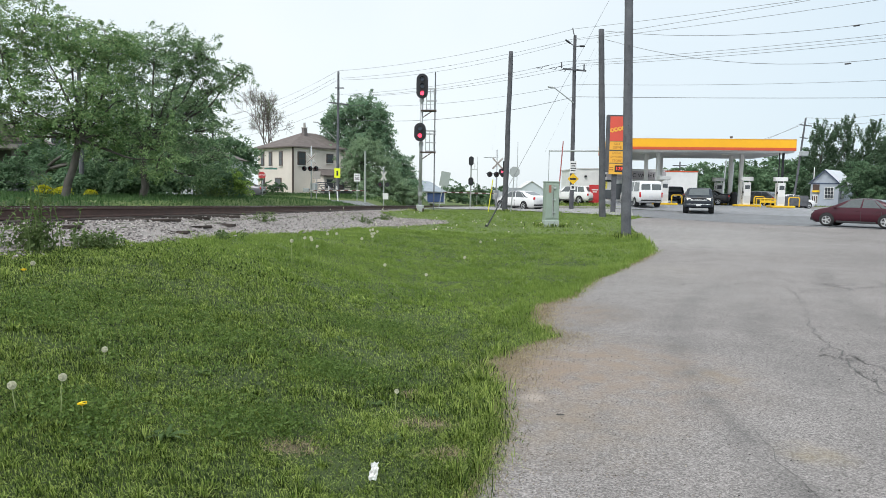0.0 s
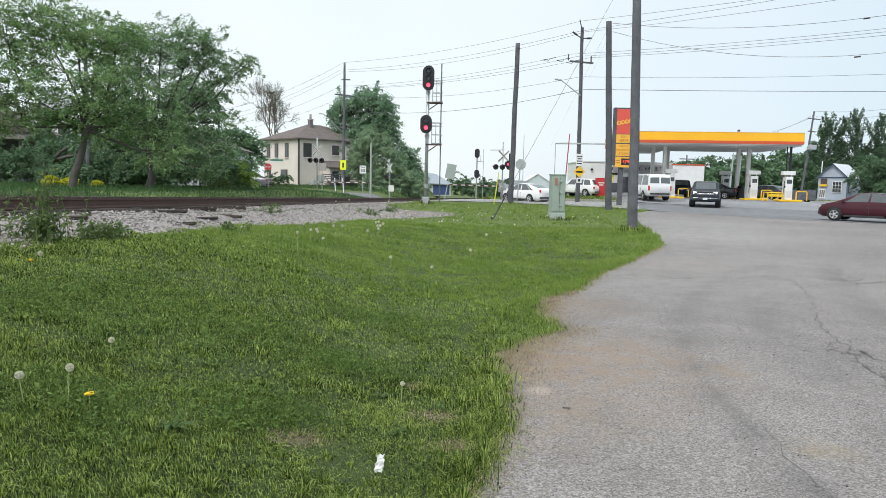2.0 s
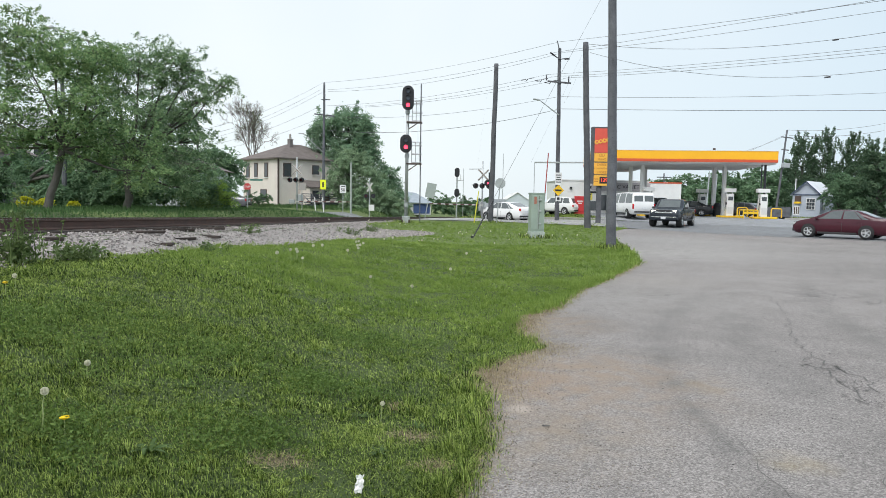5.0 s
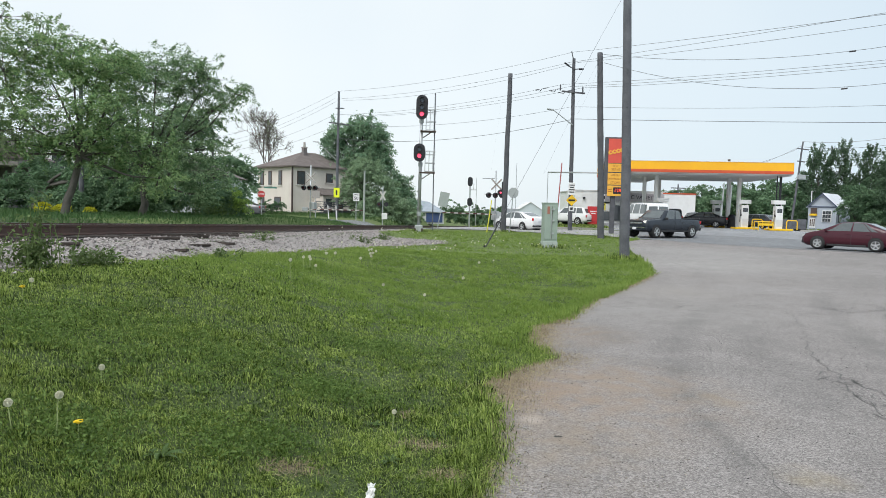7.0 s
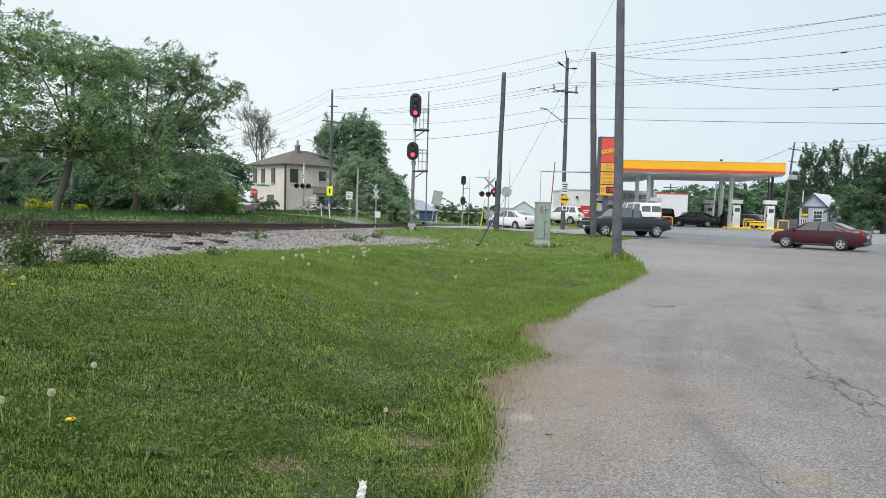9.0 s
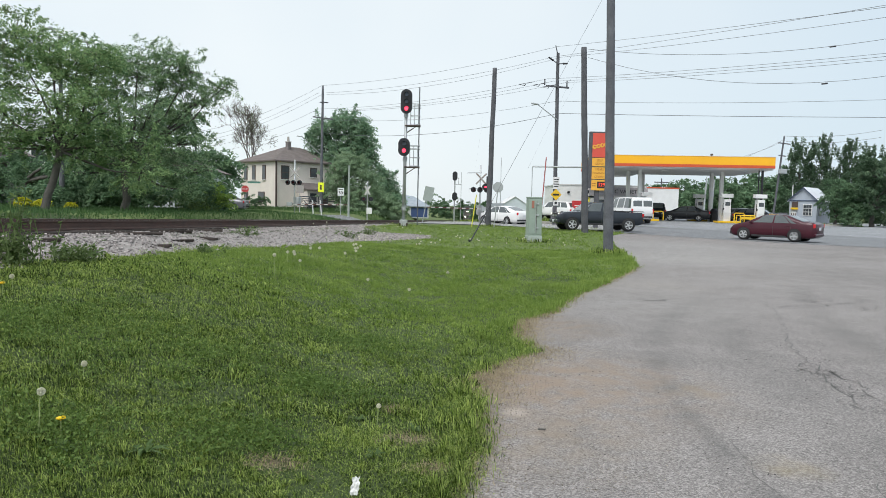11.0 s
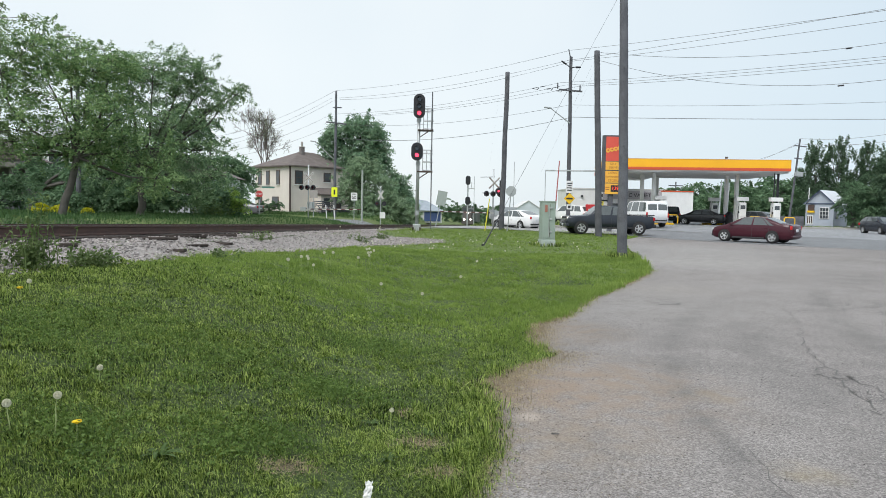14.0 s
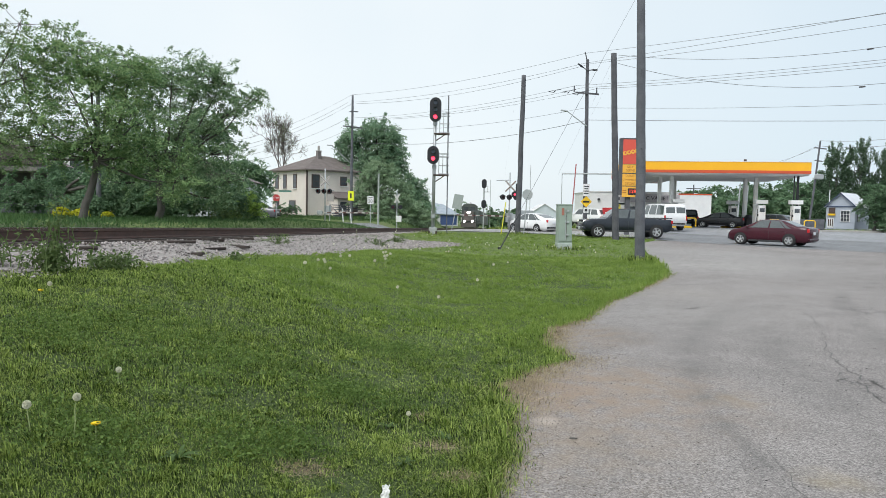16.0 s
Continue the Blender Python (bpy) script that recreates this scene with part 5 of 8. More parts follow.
def house_window(parent, at, w, h, face, sash=True):
    """A sash window in a dark frame; face 0 looks along -y, face 1 along +x."""
    rz = 0 if face == 0 else 90
    f = part("window", box((w + 0.18, 0.1, h + 0.18), at, (0, 0, rz), 0.01), M_TRIMDARK, parent)
    o = Vector((0, -0.055, 0)) if face == 0 else Vector((0.055, 0, 0))
    for k in (-1, 1):
        part("pane", box((w * 0.94, 0.02, h * 0.46), tuple(Vector(at) + o + Vector((0, 0, k * h * 0.245))), (0, 0, rz), 0.004), M_GLASSDARK, f)
    part("window_sill", box((w + 0.3, 0.16, 0.08), tuple(Vector(at) + o + Vector((0, 0, -h / 2 - 0.12))), (0, 0, rz), 0.01), M_WHITE, f)


for x in (-2.7, -5.1, -7.05):
    house_window(house, (x, -0.02, 4.3), 0.62, 1.6, 0)
house_window(house, (-3.3, -0.02, 1.3), 1.3, 1.15, 0)
house_window(house, (-6.9, -0.02, 1.3), 0.7, 1.15, 0)
house_window(house, (0.02, 1.2, 4.3), 0.95, 1.5, 1)
house_window(house, (0.02, 5.3, 4.45), 0.85, 1.0, 1)
# glazed porch under a lean-to roof, with a weathered deck and steps before it
porch = part("porch", box((2.0, 7.0, 2.6), (1.0, 6.6, 0.9), (0, 0, 0), 0.02), M_STUCCO, house, "white boarded porch")
part("porch_roof", prism([(0.0, 3.15), (2.3, 2.35), (2.3, 2.2), (0.0, 2.85)], 7.7, "y", 0), M_ROOF, porch).location = (0.0, 2.8, 0)
part("porch_door", box((0.08, 0.9, 1.75), (2.02, 5.6, 1.1), (0, 0, 0), 0.01), M_TRIMDARK, porch, "dark porch door")
part("door_glass", box((0.04, 0.6, 0.7), (2.07, 5.6, 1.5), (0, 0, 0), 0.01), M_GLASSDARK, porch)
for y in (3.9, 7.6, 9.0):
    part("porch_window", box((0.08, 0.9, 0.95), (2.02, y, 1.4), (0, 0, 0), 0.01), M_GLASSDARK, porch)
    part("window_frame", box((0.06, 1.1, 0.1), (2.03, y, 0.88), (0, 0, 0), 0.01), M_TRIMDARK, porch)
deck = part("deck", box((1.5, 5.4, 0.16), (2.8, 3.6, 0.55), (0, 0, 0), 0.02), M_POLE, house, "weathered grey timber deck")
for y in (1.0, 2.3, 3.6, 4.9, 6.2):
    part("deck_post", box((0.1, 0.1, 1.7), (3.5, y, 0.65), (0, 0, 0), 0.01), M_POLE, deck)
for z in (0.95, 1.2, 1.45):
    part("deck_rail", box((0.06, 5.3, 0.1), (3.5, 3.6, z)), M_POLE, deck)
for i in range(4):
    part("step", box((0.35, 1.3, 0.1), (3.75 + i * 0.3, 1.8, 0.42 - i * 0.17), (0, 0, 0), 0.01), M_POLE, deck)
for y in (1.15, 2.45):
    part("stair_rail", box((1.4, 0.08, 0.08), (4.1, y, 0.95), (0, 30, 0)), M_POLE, deck)
part("lattice", box((0.05, 2.4, 0.6), (3.48, 4.9, 0.2)), M_POLE, deck)
part("corner_board", box((0.16, 0.16, HH), (0.03, -0.03, HH / 2)), M_TRIMDARK, house)


# ---- overhead wires ----
def wire(a, b, sag, r):
    """A cable that hangs between two points."""
    a, b, r = Vector(a), Vector(b), r * 0.55
    n = 14
    vs, fs = [], []
    for i in range(n + 1):
        s = i / n
        c = a.lerp(b, s) - Vector((0, 0, sag * 4 * s * (1 - s)))
        vs += [tuple(c + Vector((0, math.cos(k * 1.5708), math.sin(k * 1.5708))) * r) for k in range(4)]
    for i in range(n):
        for k in range(4):
            fs.append((i * 4 + k, i * 4 + (k + 1) % 4, i * 4 + 4 + (k + 1) % 4, i * 4 + 4 + k))
    ob = raw("overhead_wire", vs, fs, M_WIRE)
    return tagged(ob, "thin dark cable strung between utility poles", "cable", "overhead wires")


wire((-11.27, 75.00, 13.53), (9.73, 55.10, 13.77), 0.50, 0.020)
wire((-10.91, 75.00, 12.78), (9.50, 55.10, 12.98), 0.50, 0.020)
wire((-10.79, 75.00, 12.61), (10.10, 55.10, 12.98), 0.70, 0.020)
wire((-11.56, 75.00, 11.09), (8.99, 55.10, 11.29), 0.50, 0.020)
wire((-10.20, 75.00, 10.99), (9.47, 55.10, 11.13), 0.50, 0.020)
wire((-11.26, 75.00, 10.05), (9.82, 55.10, 9.62), 0.70, 0.020)
wire((-11.26, 75.00, 8.65), (9.81, 55.10, 8.64), 0.90, 0.032)
wire((9.73, 55.10, 13.77), (22.04, 28.90, 10.46), 0.10, 0.020)
wire((9.50, 55.10, 12.98), (25.22, 28.90, 11.28), 0.10, 0.020)
wire((10.10, 55.10, 12.98), (25.69, 27.92, 10.56), 0.20, 0.020)
wire((8.97, 41.00, 10.54), (23.5, 33.00, 10.08), 0.66, 0.02)
wire((8.99, 55.10, 11.29), (30.28, 32.45, 10.06), 0.25, 0.020)
wire((9.47, 55.10, 11.13), (30.06, 32.45, 9.88), 0.25, 0.020)
wire((10.50, 55.10, 11.06), (29.56, 32.45, 9.64), 0.25, 0.020)
wire((9.02, 41.00, 10.07), (25.29, 33.00, 8.72), 1.25, 0.02)
wire((9.82, 55.10, 9.62), (35.38, 41.45, 8.76), 0.30, 0.020)
wire((9.80, 55.10, 8.68), (35.52, 41.45, 7.39), 0.10, 0.032)
wire((-11.27, 75.00, 13.53), (-31.36, 95.00, 10.15), 0.80, 0.022)
wire((-11.62, 75.00, 12.77), (-31.37, 95.00, 9.33), 0.80, 0.022)
wire((-11.26, 75.00, 12.60), (-31.38, 95.00, 8.73), 0.80, 0.022)
wire((-11.62, 75.00, 11.09), (-31.39, 95.00, 8.06), 0.80, 0.022)
wire((-11.26, 75.00, 10.05), (-31.40, 95.00, 7.39), 0.80, 0.022)
wire((37.83, 75.00, 9.17), (39.09, 97.50, 7.19), 0.30, 0.025)
wire((37.45, 75.00, 8.82), (40.28, 97.50, 8.21), 0.30, 0.025)
wire((37.81, 75.00, 9.51), (43.12, 67.00, 9.44), 0.30, 0.025)
wire((38.02, 75.00, 8.94), (43.07, 67.00, 8.76), 0.30, 0.025)
wire((13.45, 49.0, 19.21), (1.71, 28.20, -0.02), 0.00, 0.032)
wire((9.13, 43.00, 10.63), (5.92, 42.00, 3.73), 0.00, 0.012)
wire((9.21, 43.00, 10.37), (9.28, 50.00, 8.37), 0.20, 0.012)
wire((3.83, 49.00, 9.01), (3.78, 57.00, 4.48), 0.10, 0.014)
# dead-end insulators and splices on the wires
wire((-10.0, 75.0, 10.9), (10.5, 55.1, 11.06), 0.5, 0.02)
for (ax, az), (bx, bz), q in (((-11.56, 11.09), (8.99, 11.29), 0.93), ((-10.2, 10.99), (9.47, 11.13), 0.955), ((-10.0, 10.9), (10.5, 11.06), 0.945)):
    ins = thing("strain_insulator", pose(lerp(ax, bx, q), lerp(75.0, 55.1, q), lerp(az, bz, q) - 2.0 * q * (1 - q), 0, -3, -44), "dark strain insulator with a jumper loop on the wire", "insulator", "strain insulators")
    for k in (-1, 1):
        part("bead_string", cyl(0.03, 0.03, (k * 0.15, 0, 0), (k * 0.62, 0, 0), 8), M_POLEDARK, ins)
    part("jumper", cyl(0.014, 0.014, (-0.62, 0, 0), (-0.15, 0, -0.16), 6), M_WIRE, ins)
    part("jumper", cyl(0.03, 0.03, (-0.15, 0, -0.17), (0.05, 0, -0.02), 6), M_BLACK, ins)
for x, y, z in ((19.83, 35.02, 9.68), (19.88, 35.66, 7.98)):
    sp_ = thing("wire_splice", pose(x, y, z, 0, -4, -28), "small dark splice sleeve on a service wire", "splice", "wire splices")
    part("sleeve", cyl(0.04, 0.04, (-0.14, 0, 0), (0.14, 0, 0), 8), M_BLACK, sp_)
_a, _b = Vector((1.71, 28.2, -0.05)), Vector((13.45, 49.0, 19.21))
guard = thing("guy_guard", pose(0, 0, 0), "dark plastic guard round the lower end of a guy wire", "guy wire")
part("sleeve", cyl(0.028, 0.028, _a, _a + (_b - _a).normalized() * 2.6, 8), M_BLACK, guard)
part("anchor", cyl(0.06, 0.05, _a, _a + Vector((0, 0, 0.14)), 8), M_BLACK, guard)
lamp = thing("street_lamp", on_land(-19.4, 38.0), "grey street lamp with a long bent arm behind the trees", "street lamp")
part("post", cyl(0.14, 0.08, (0, 0, -0.2), (0, 0, 9.05), 10), M_POLE, lamp)
part("arm", cyl(0.06, 0.05, (1.55, 0, 8.65), (-0.5, 0, 9.36), 8), M_GALV, lamp)
part("lamp_head", box((0.6, 0.24, 0.14), (-0.7, 0, 9.34), (0, -14, 0), 0.05), M_GALV, lamp)
pole("utility_pole", (-30.9, 95, 0.6), (-30.9, 95, 10.8), 0.16, 0.11, M_POLEDARK, "distant wooden utility pole among the trees")
pole_f = pole("utility_pole", (36.9, 75, 0.1), (37.78, 75, 9.5), 0.12, 0.085, M_POLE, "leaning grey utility pole with a transformer behind the forecourt")
part("crossarm", box((1.3, 0.1, 0.1), (0.85, -0.15, 8.6), (0, 6, 0)), M_POLEDARK, pole_f)
part("crossarm", box((0.8, 0.1, 0.1), (0.7, -0.15, 7.3), (0, 6, 0)), M_POLEDARK, pole_f)
part("transformer", box((0.75, 0.5, 0.5), (0.75, -0.32, 5.65), (0, 4, 0), 0.08), M_GALV, pole_f, "grey pole-mounted transformer")


# ---- trees ----
RNG = np.random.default_rng(11)


def tube(vs, fs, pts, radii, seg=6):
    """Adds a bent, tapered limb to lists of corners and faces."""
    base = len(vs)
    for i, (c, r) in enumerate(zip(pts, radii)):
        way = (pts[min(i + 1, len(pts) - 1)] - pts[max(i - 1, 0)]).normalized()
        e1 = way.orthogonal().normalized()
        e2 = way.cross(e1)
        for k in range(seg):
            a = 6.28319 * k / seg
            vs.append(tuple(c + (e1 * math.cos(a) + e2 * math.sin(a)) * r))
    for i in range(len(pts) - 1):
        for k in range(seg):
            fs.append((base + i * seg + k, base + i * seg + (k + 1) % seg, base + (i + 1) * seg + (k + 1) % seg, base + (i + 1) * seg + k))


def limb(vs, fs, a, b, r1, r2, bend=0.12, n=5, seg=6):
    a, b = Vector(a), Vector(b)
    d = (b - a).length
    off = Vector(RNG.normal(0, 1, 3)) * d * bend
    pts = [a.lerp(b, i / n) + off * math.sin(math.pi * i / n) * 0.6 + Vector(RNG.normal(0, 1, 3)) * d * 0.012 * (0 < i < n) for i in range(n + 1)]
    tube(vs, fs, pts, [lerp(r1, r2, i / n) for i in range(n + 1)], seg)
    return pts


def leaf_quads(c, nrm, s):
    """Arrays of small folded leaves at the places c, lying across nrm."""
    n = len(c)
    nrm = nrm / (np.linalg.norm(nrm, axis=1)[:, None] + 1e-9)
    t = np.cross(nrm, RNG.normal(0, 1, (n, 3)))
    t /= np.linalg.norm(t, axis=1)[:, None] + 1e-9
    b = np.cross(nrm, t)
    droop = nrm * 0.18
    s = s[:, None]
    co = np.stack([c - t * s, c + (b * 0.42 + droop) * s, c + t * s, c + (-b * 0.42 + droop) * s], axis=1).reshape(-1, 3)
    return co, np.arange(n * 4)


def leaves(centres, n, spread, size, flat=0.6):
    """Arrays of n small folded leaves, scattered round clump centres."""
    ball = RNG.normal(0, 1, (n, 3))
    ball *= (RNG.uniform(0, 1, n) ** 0.5 / np.linalg.norm(ball, axis=1))[:, None]
    c = centres[RNG.integers(0, len(centres), n)] + ball * np.array(spread) * 1.75
    nrm = RNG.normal(0, 1, (n, 3)) * np.array([1, 1, flat]) + np.array([0, 0, 0.9])
    return leaf_quads(c, nrm, size * RNG.uniform(0.55, 1.35, n))


def unit(v):
    return v / (np.linalg.norm(v, axis=1)[:, None] + 1e-9)


def spray_leaves(lobes, n, size, reach, per, upright, shoots):
    """Leaves in flat, drooping sprays that stand in layers through the lobes of a crown, with loose shoots along its outline."""
    lb = np.array(lobes, dtype=float)
    wgt = (lb[:, 3] * lb[:, 4] * lb[:, 5]) ** 0.62
    m = max(12, n // per)
    k = RNG.choice(len(lb), m, p=wgt / wgt.sum())
    d = unit(RNG.normal(0, 1, (m, 3)))
    q = RNG.uniform(0.05, 1.0, m) ** 0.42
    cen = lb[k, :3] + d * q[:, None] * lb[k, 3:]
    rad = reach * RNG.uniform(0.6, 1.5, m)
    top = unit(d * 0.55 + np.array([0, 0, 1.0]) + RNG.normal(0, 0.25, (m, 3)))
    long = unit(d * (0.4 if upright else 1.0) + np.array([0, 0, 1.5 if upright else 0.35]) + RNG.normal(0, 0.3, (m, 3)))
    loose = (q > 0.82) & (RNG.uniform(0, 1, m) < shoots)
    i = RNG.integers(0, m, n)
    e1 = unit(np.cross(top, RNG.normal(0, 1, (m, 3))))
    e2 = np.cross(top, e1)
    ang, rr = RNG.uniform(0, 6.28319, n), RNG.uniform(0, 1, n) ** 0.6
    off = (e1[i] * np.cos(ang)[:, None] + e2[i] * np.sin(ang)[:, None]) * (rr * rad[i])[:, None] + top[i] * (RNG.normal(0, 0.16, n) * rad[i])[:, None]
    off[:, 2] -= rr * rr * rad[i] * 0.4
    s = RNG.uniform(0, 1, n)
    shoot = long[i] * (s * rad[i] * (1.8 if upright else 1.35))[:, None] + RNG.normal(0, 0.2, (n, 3)) * (rad[i] * (1.1 - s * 0.6))[:, None]
    if not upright:
        shoot[:, 2] -= s * s * rad[i] * 0.35
    pick = (loose[i] | (upright & (RNG.uniform(0, 1, n) < 0.75)))[:, None]
    c = cen[i] + np.where(pick, shoot, off)
    nrm = top[i] + RNG.normal(0, 0.55, (n, 3))
    co, loops = leaf_quads(c, nrm, size * RNG.uniform(0.55, 1.35, n))
    return co, loops, cen, k


def tree(at, label, trunk_r, lobes, n, leaf, material, reach=0.35, per=80, trunks=1, bark=None, name="tree", fork=0.3, lean=(0, 0), upright=False, shoots=0.3, twigs=18):
    """A tree: trunk, limbs to each lobe of the crown, twigs to its sprays, and leaves on those. A lobe: x, y, z, and its three half-widths."""
    ob = thing(name, on_land(*at) if len(at) == 2 else pose(*at), label, "tree" if name == "tree" else name)
    vs, fs = [], []
    top = max(l[2] for l in lobes)
    stem = Vector((lean[0], lean[1], top * fork))
    for k in range(trunks):
        off = Vector((0.5 * k, 0.2 * k, 0))
        limb(vs, fs, off + Vector((0, 0, -0.3)), stem + off * 1.5, trunk_r * (1 - 0.25 * k), trunk_r * 0.7, 0.05, 6, 9)
    co, loops, cen, own = spray_leaves(lobes, n, leaf, reach, per, upright, shoots)
    for j, (lx, ly, lz_, rx, ry, rz) in enumerate(lobes):
        pts = limb(vs, fs, stem, (lx, ly, lz_), trunk_r * 0.4, trunk_r * 0.1, 0.12, 6, 6)
        for q in cen[own == j][:twigs]:
            limb(vs, fs, min(pts[2:], key=lambda p: (p - Vector(q)).length), q, trunk_r * 0.1, trunk_r * 0.03, 0.1, 3, 4)
    raw("trunk", vs, fs, bark or M_BARK, ob, smooth=True)
    cr = fast_mesh("crown", co, loops, 4, material)
    cr.parent = ob
    return ob


def bare_tree(at, h, label):
    """A domed tree in bud: a forked trunk and limbs that divide down to fine twigs."""
    ob = thing("tree", on_land(*at), label, "tree")
    vs, fs, tips = [], [], []

    def grow(a, d, length, r, depth):
        b = a + d * length
        limb(vs, fs, a, b, r, r * 0.7, 0.06, 3 if depth > 3 else 1, 5 if depth > 4 else 3)
        if depth == 0:
            tips.append(tuple(b))
            return
        side_way = Vector(RNG.normal(0, 1, 3))
        for k in range(2 + (depth in (2, 3, 5, 6, 8))):
            out = (side_way if k == 0 else -side_way if k == 1 else Vector(RNG.normal(0, 1, 3))).normalized()
            nd = (d + out * (RNG.uniform(0.45, 0.75) if depth > 6 else RNG.uniform(0.4, 0.8)) + Vector((0, 0, 0.08))).normalized()
            grow(b if k < 2 else a.lerp(b, RNG.uniform(0.4, 0.8)), nd, length * (0.56 if depth == 8 else RNG.uniform(0.68, 0.84)), max(r * 0.62, 0.02), depth - 1)

    grow(Vector((0, 0, -0.2)), Vector((-0.14, 0, 1)).normalized(), h * 0.4, 0.29, 8)
    vs, tips = ([(x * 0.7, y * 0.7, z * 1.07) for x, y, z in q] for q in (vs, tips))
    raw("trunk", vs, fs, mat("pale_bark", (0.15, 0.125, 0.115), (0.09, 0.075, 0.07), 0.95, 3.0), ob)
    co, loops = leaves(np.array(tips), 4200, (0.16, 0.16, 0.14), 0.06)
    cr = fast_mesh("crown", co, loops, 4, M_LEAFOLIVE)
    cr.parent = ob
    return ob


# trees along the far side of the track
tree((-15.1, 28.0), "broad leafy tree with leaning trunk by the track", 0.17,
     [(0.4, 0, 6.4, 1.5, 1.6, 0.9), (2.0, 0.1, 6.1, 1.1, 1.3, 0.7), (-0.9, 0, 6.6, 1.4, 1.6, 1.2), (-2.2, 0, 5.6, 1.7, 1.7, 1.4), (1.4, 0.2, 5.7, 1.5, 1.6, 1.1), (0.2, -0.3, 4.5, 2.6, 1.9, 1.4), (-2.4, 0.3, 3.6, 1.5, 1.5, 0.9), (2.0, 0.3, 3.8, 1.4, 1.6, 1.3), (-0.2, 0.5, 2.9, 2.2, 1.4, 0.6), (1.8, 0.6, 2.4, 1.5, 1.1, 0.9), (3.2, 0.8, 2.8, 1.2, 1.1, 1.0), (-3.0, 0.4, 2.4, 0.8, 0.8, 0.4), (0.9, -0.3, 3.2, 1.6, 1.2, 0.7), (-1.6, -0.3, 2.9, 1.4, 1.1, 0.6), (3.6, 0.6, 1.6, 1.3, 1.0, 0.7)],
     52000, 0.06, M_LEAF, 0.34, 70, fork=0.36, lean=(0.75, 0), shoots=0.5)
tree((-20.0, 27.0), "thin-leaved tree overhanging the track side", 0.15,
     [(3.6, -0.6, 7.3, 1.3, 1.1, 1.0), (1.4, 0, 6.6, 1.4, 1.4, 1.2), (3.3, 0, 5.4, 1.5, 1.3, 1.0), (1.2, 0, 4.6, 1.6, 1.5, 1.1), (3.0, 0.3, 3.2, 1.3, 1.2, 0.6), (0.4, 0, 3.0, 1.4, 1.2, 0.6), (0.2, 0, 5.6, 1.2, 1.2, 0.9)], 4400, 0.07, M_LEAFOLIVE, 0.3, 40, shoots=0.8, twigs=9)
tree((-14.4, 34.0), "spreading leafy tree reaching towards the house", 0.2,
     [(0.6, 0, 6.9, 1.7, 1.7, 1.2), (2.2, 0, 6.9, 1.5, 1.6, 1.2), (-1.6, 0.2, 5.8, 1.9, 1.8, 1.6), (1.3, -0.2, 4.9, 2.3, 2.0, 1.5), (2.9, 0.2, 5.0, 1.2, 1.3, 1.5), (2.4, 0.2, 3.2, 1.7, 1.5, 1.1), (-0.4, 0.2, 3.4, 2.3, 1.7, 1.1), (3.8, 0, 5.6, 0.8, 0.8, 0.55), (4.4, 0, 5.9, 0.75, 0.7, 0.45), (4.95, 0, 6.15, 0.45, 0.5, 0.3), (3.2, 0, 1.9, 1.5, 1.2, 0.9), (-0.6, 0.1, 6.9, 1.2, 1.3, 0.75), (3.1, 0, 6.6, 1.0, 1.0, 0.8), (1.2, 0, 2.0, 1.7, 1.2, 0.9), (-1.2, 0.3, 2.2, 1.6, 1.2, 0.9), (2.8, 0, 1.1, 1.2, 1.0, 0.7)],
     52000, 0.062, M_LEAFMID, 0.36, 70, fork=0.3, shoots=0.55)
tree((-22.5, 40.0), "leafy tree behind the track side trees", 0.25,
     [(4.2, 0, 4.2, 2.0, 2.0, 1.8), (7.0, 2, 4.6, 2.4, 2.0, 2.2), (3.0, 0, 2.0, 2.0, 1.6, 1.0), (6.6, 1, 2.2, 2.6, 1.8, 1.2)], 15000, 0.11, M_LEAFDARK, 0.5, 60)
tree((-27.0, 74.0), "dark dense tree beyond the side street", 0.3,
     [(0, 0, 4.2, 3.0, 2.4, 2.4), (4.4, 1, 3.6, 2.4, 2.2, 1.9), (-4.0, 0, 4.6, 3.2, 2.4, 2.6), (2.0, 0, 1.8, 4.0, 2.0, 1.6), (-8, 0, 4, 3.5, 2.4, 2.8), (5.9, 1, 4.3, 1.8, 2.0, 2.1), (4.4, 0, 4.6, 2.0, 2.0, 1.9)], 24000, 0.19, M_LEAFDARK, 0.7, 60)
tree((-11.3, 38.0), "light green shrub growing by the track", 0.06,
     [(0, 0, 0.8, 0.55, 0.5, 0.6), (0.6, 0, 0.6, 0.5, 0.5, 0.5), (-0.6, 0, 0.6, 0.5, 0.5, 0.5), (0.1, 0, 1.3, 0.35, 0.35, 0.35)], 3400, 0.055, leafmat("spring_leaf", (0.17, 0.28, 0.05), (0.28, 0.42, 0.09), (0.42, 0.55, 0.15)), 0.2, 40, name="shrub")
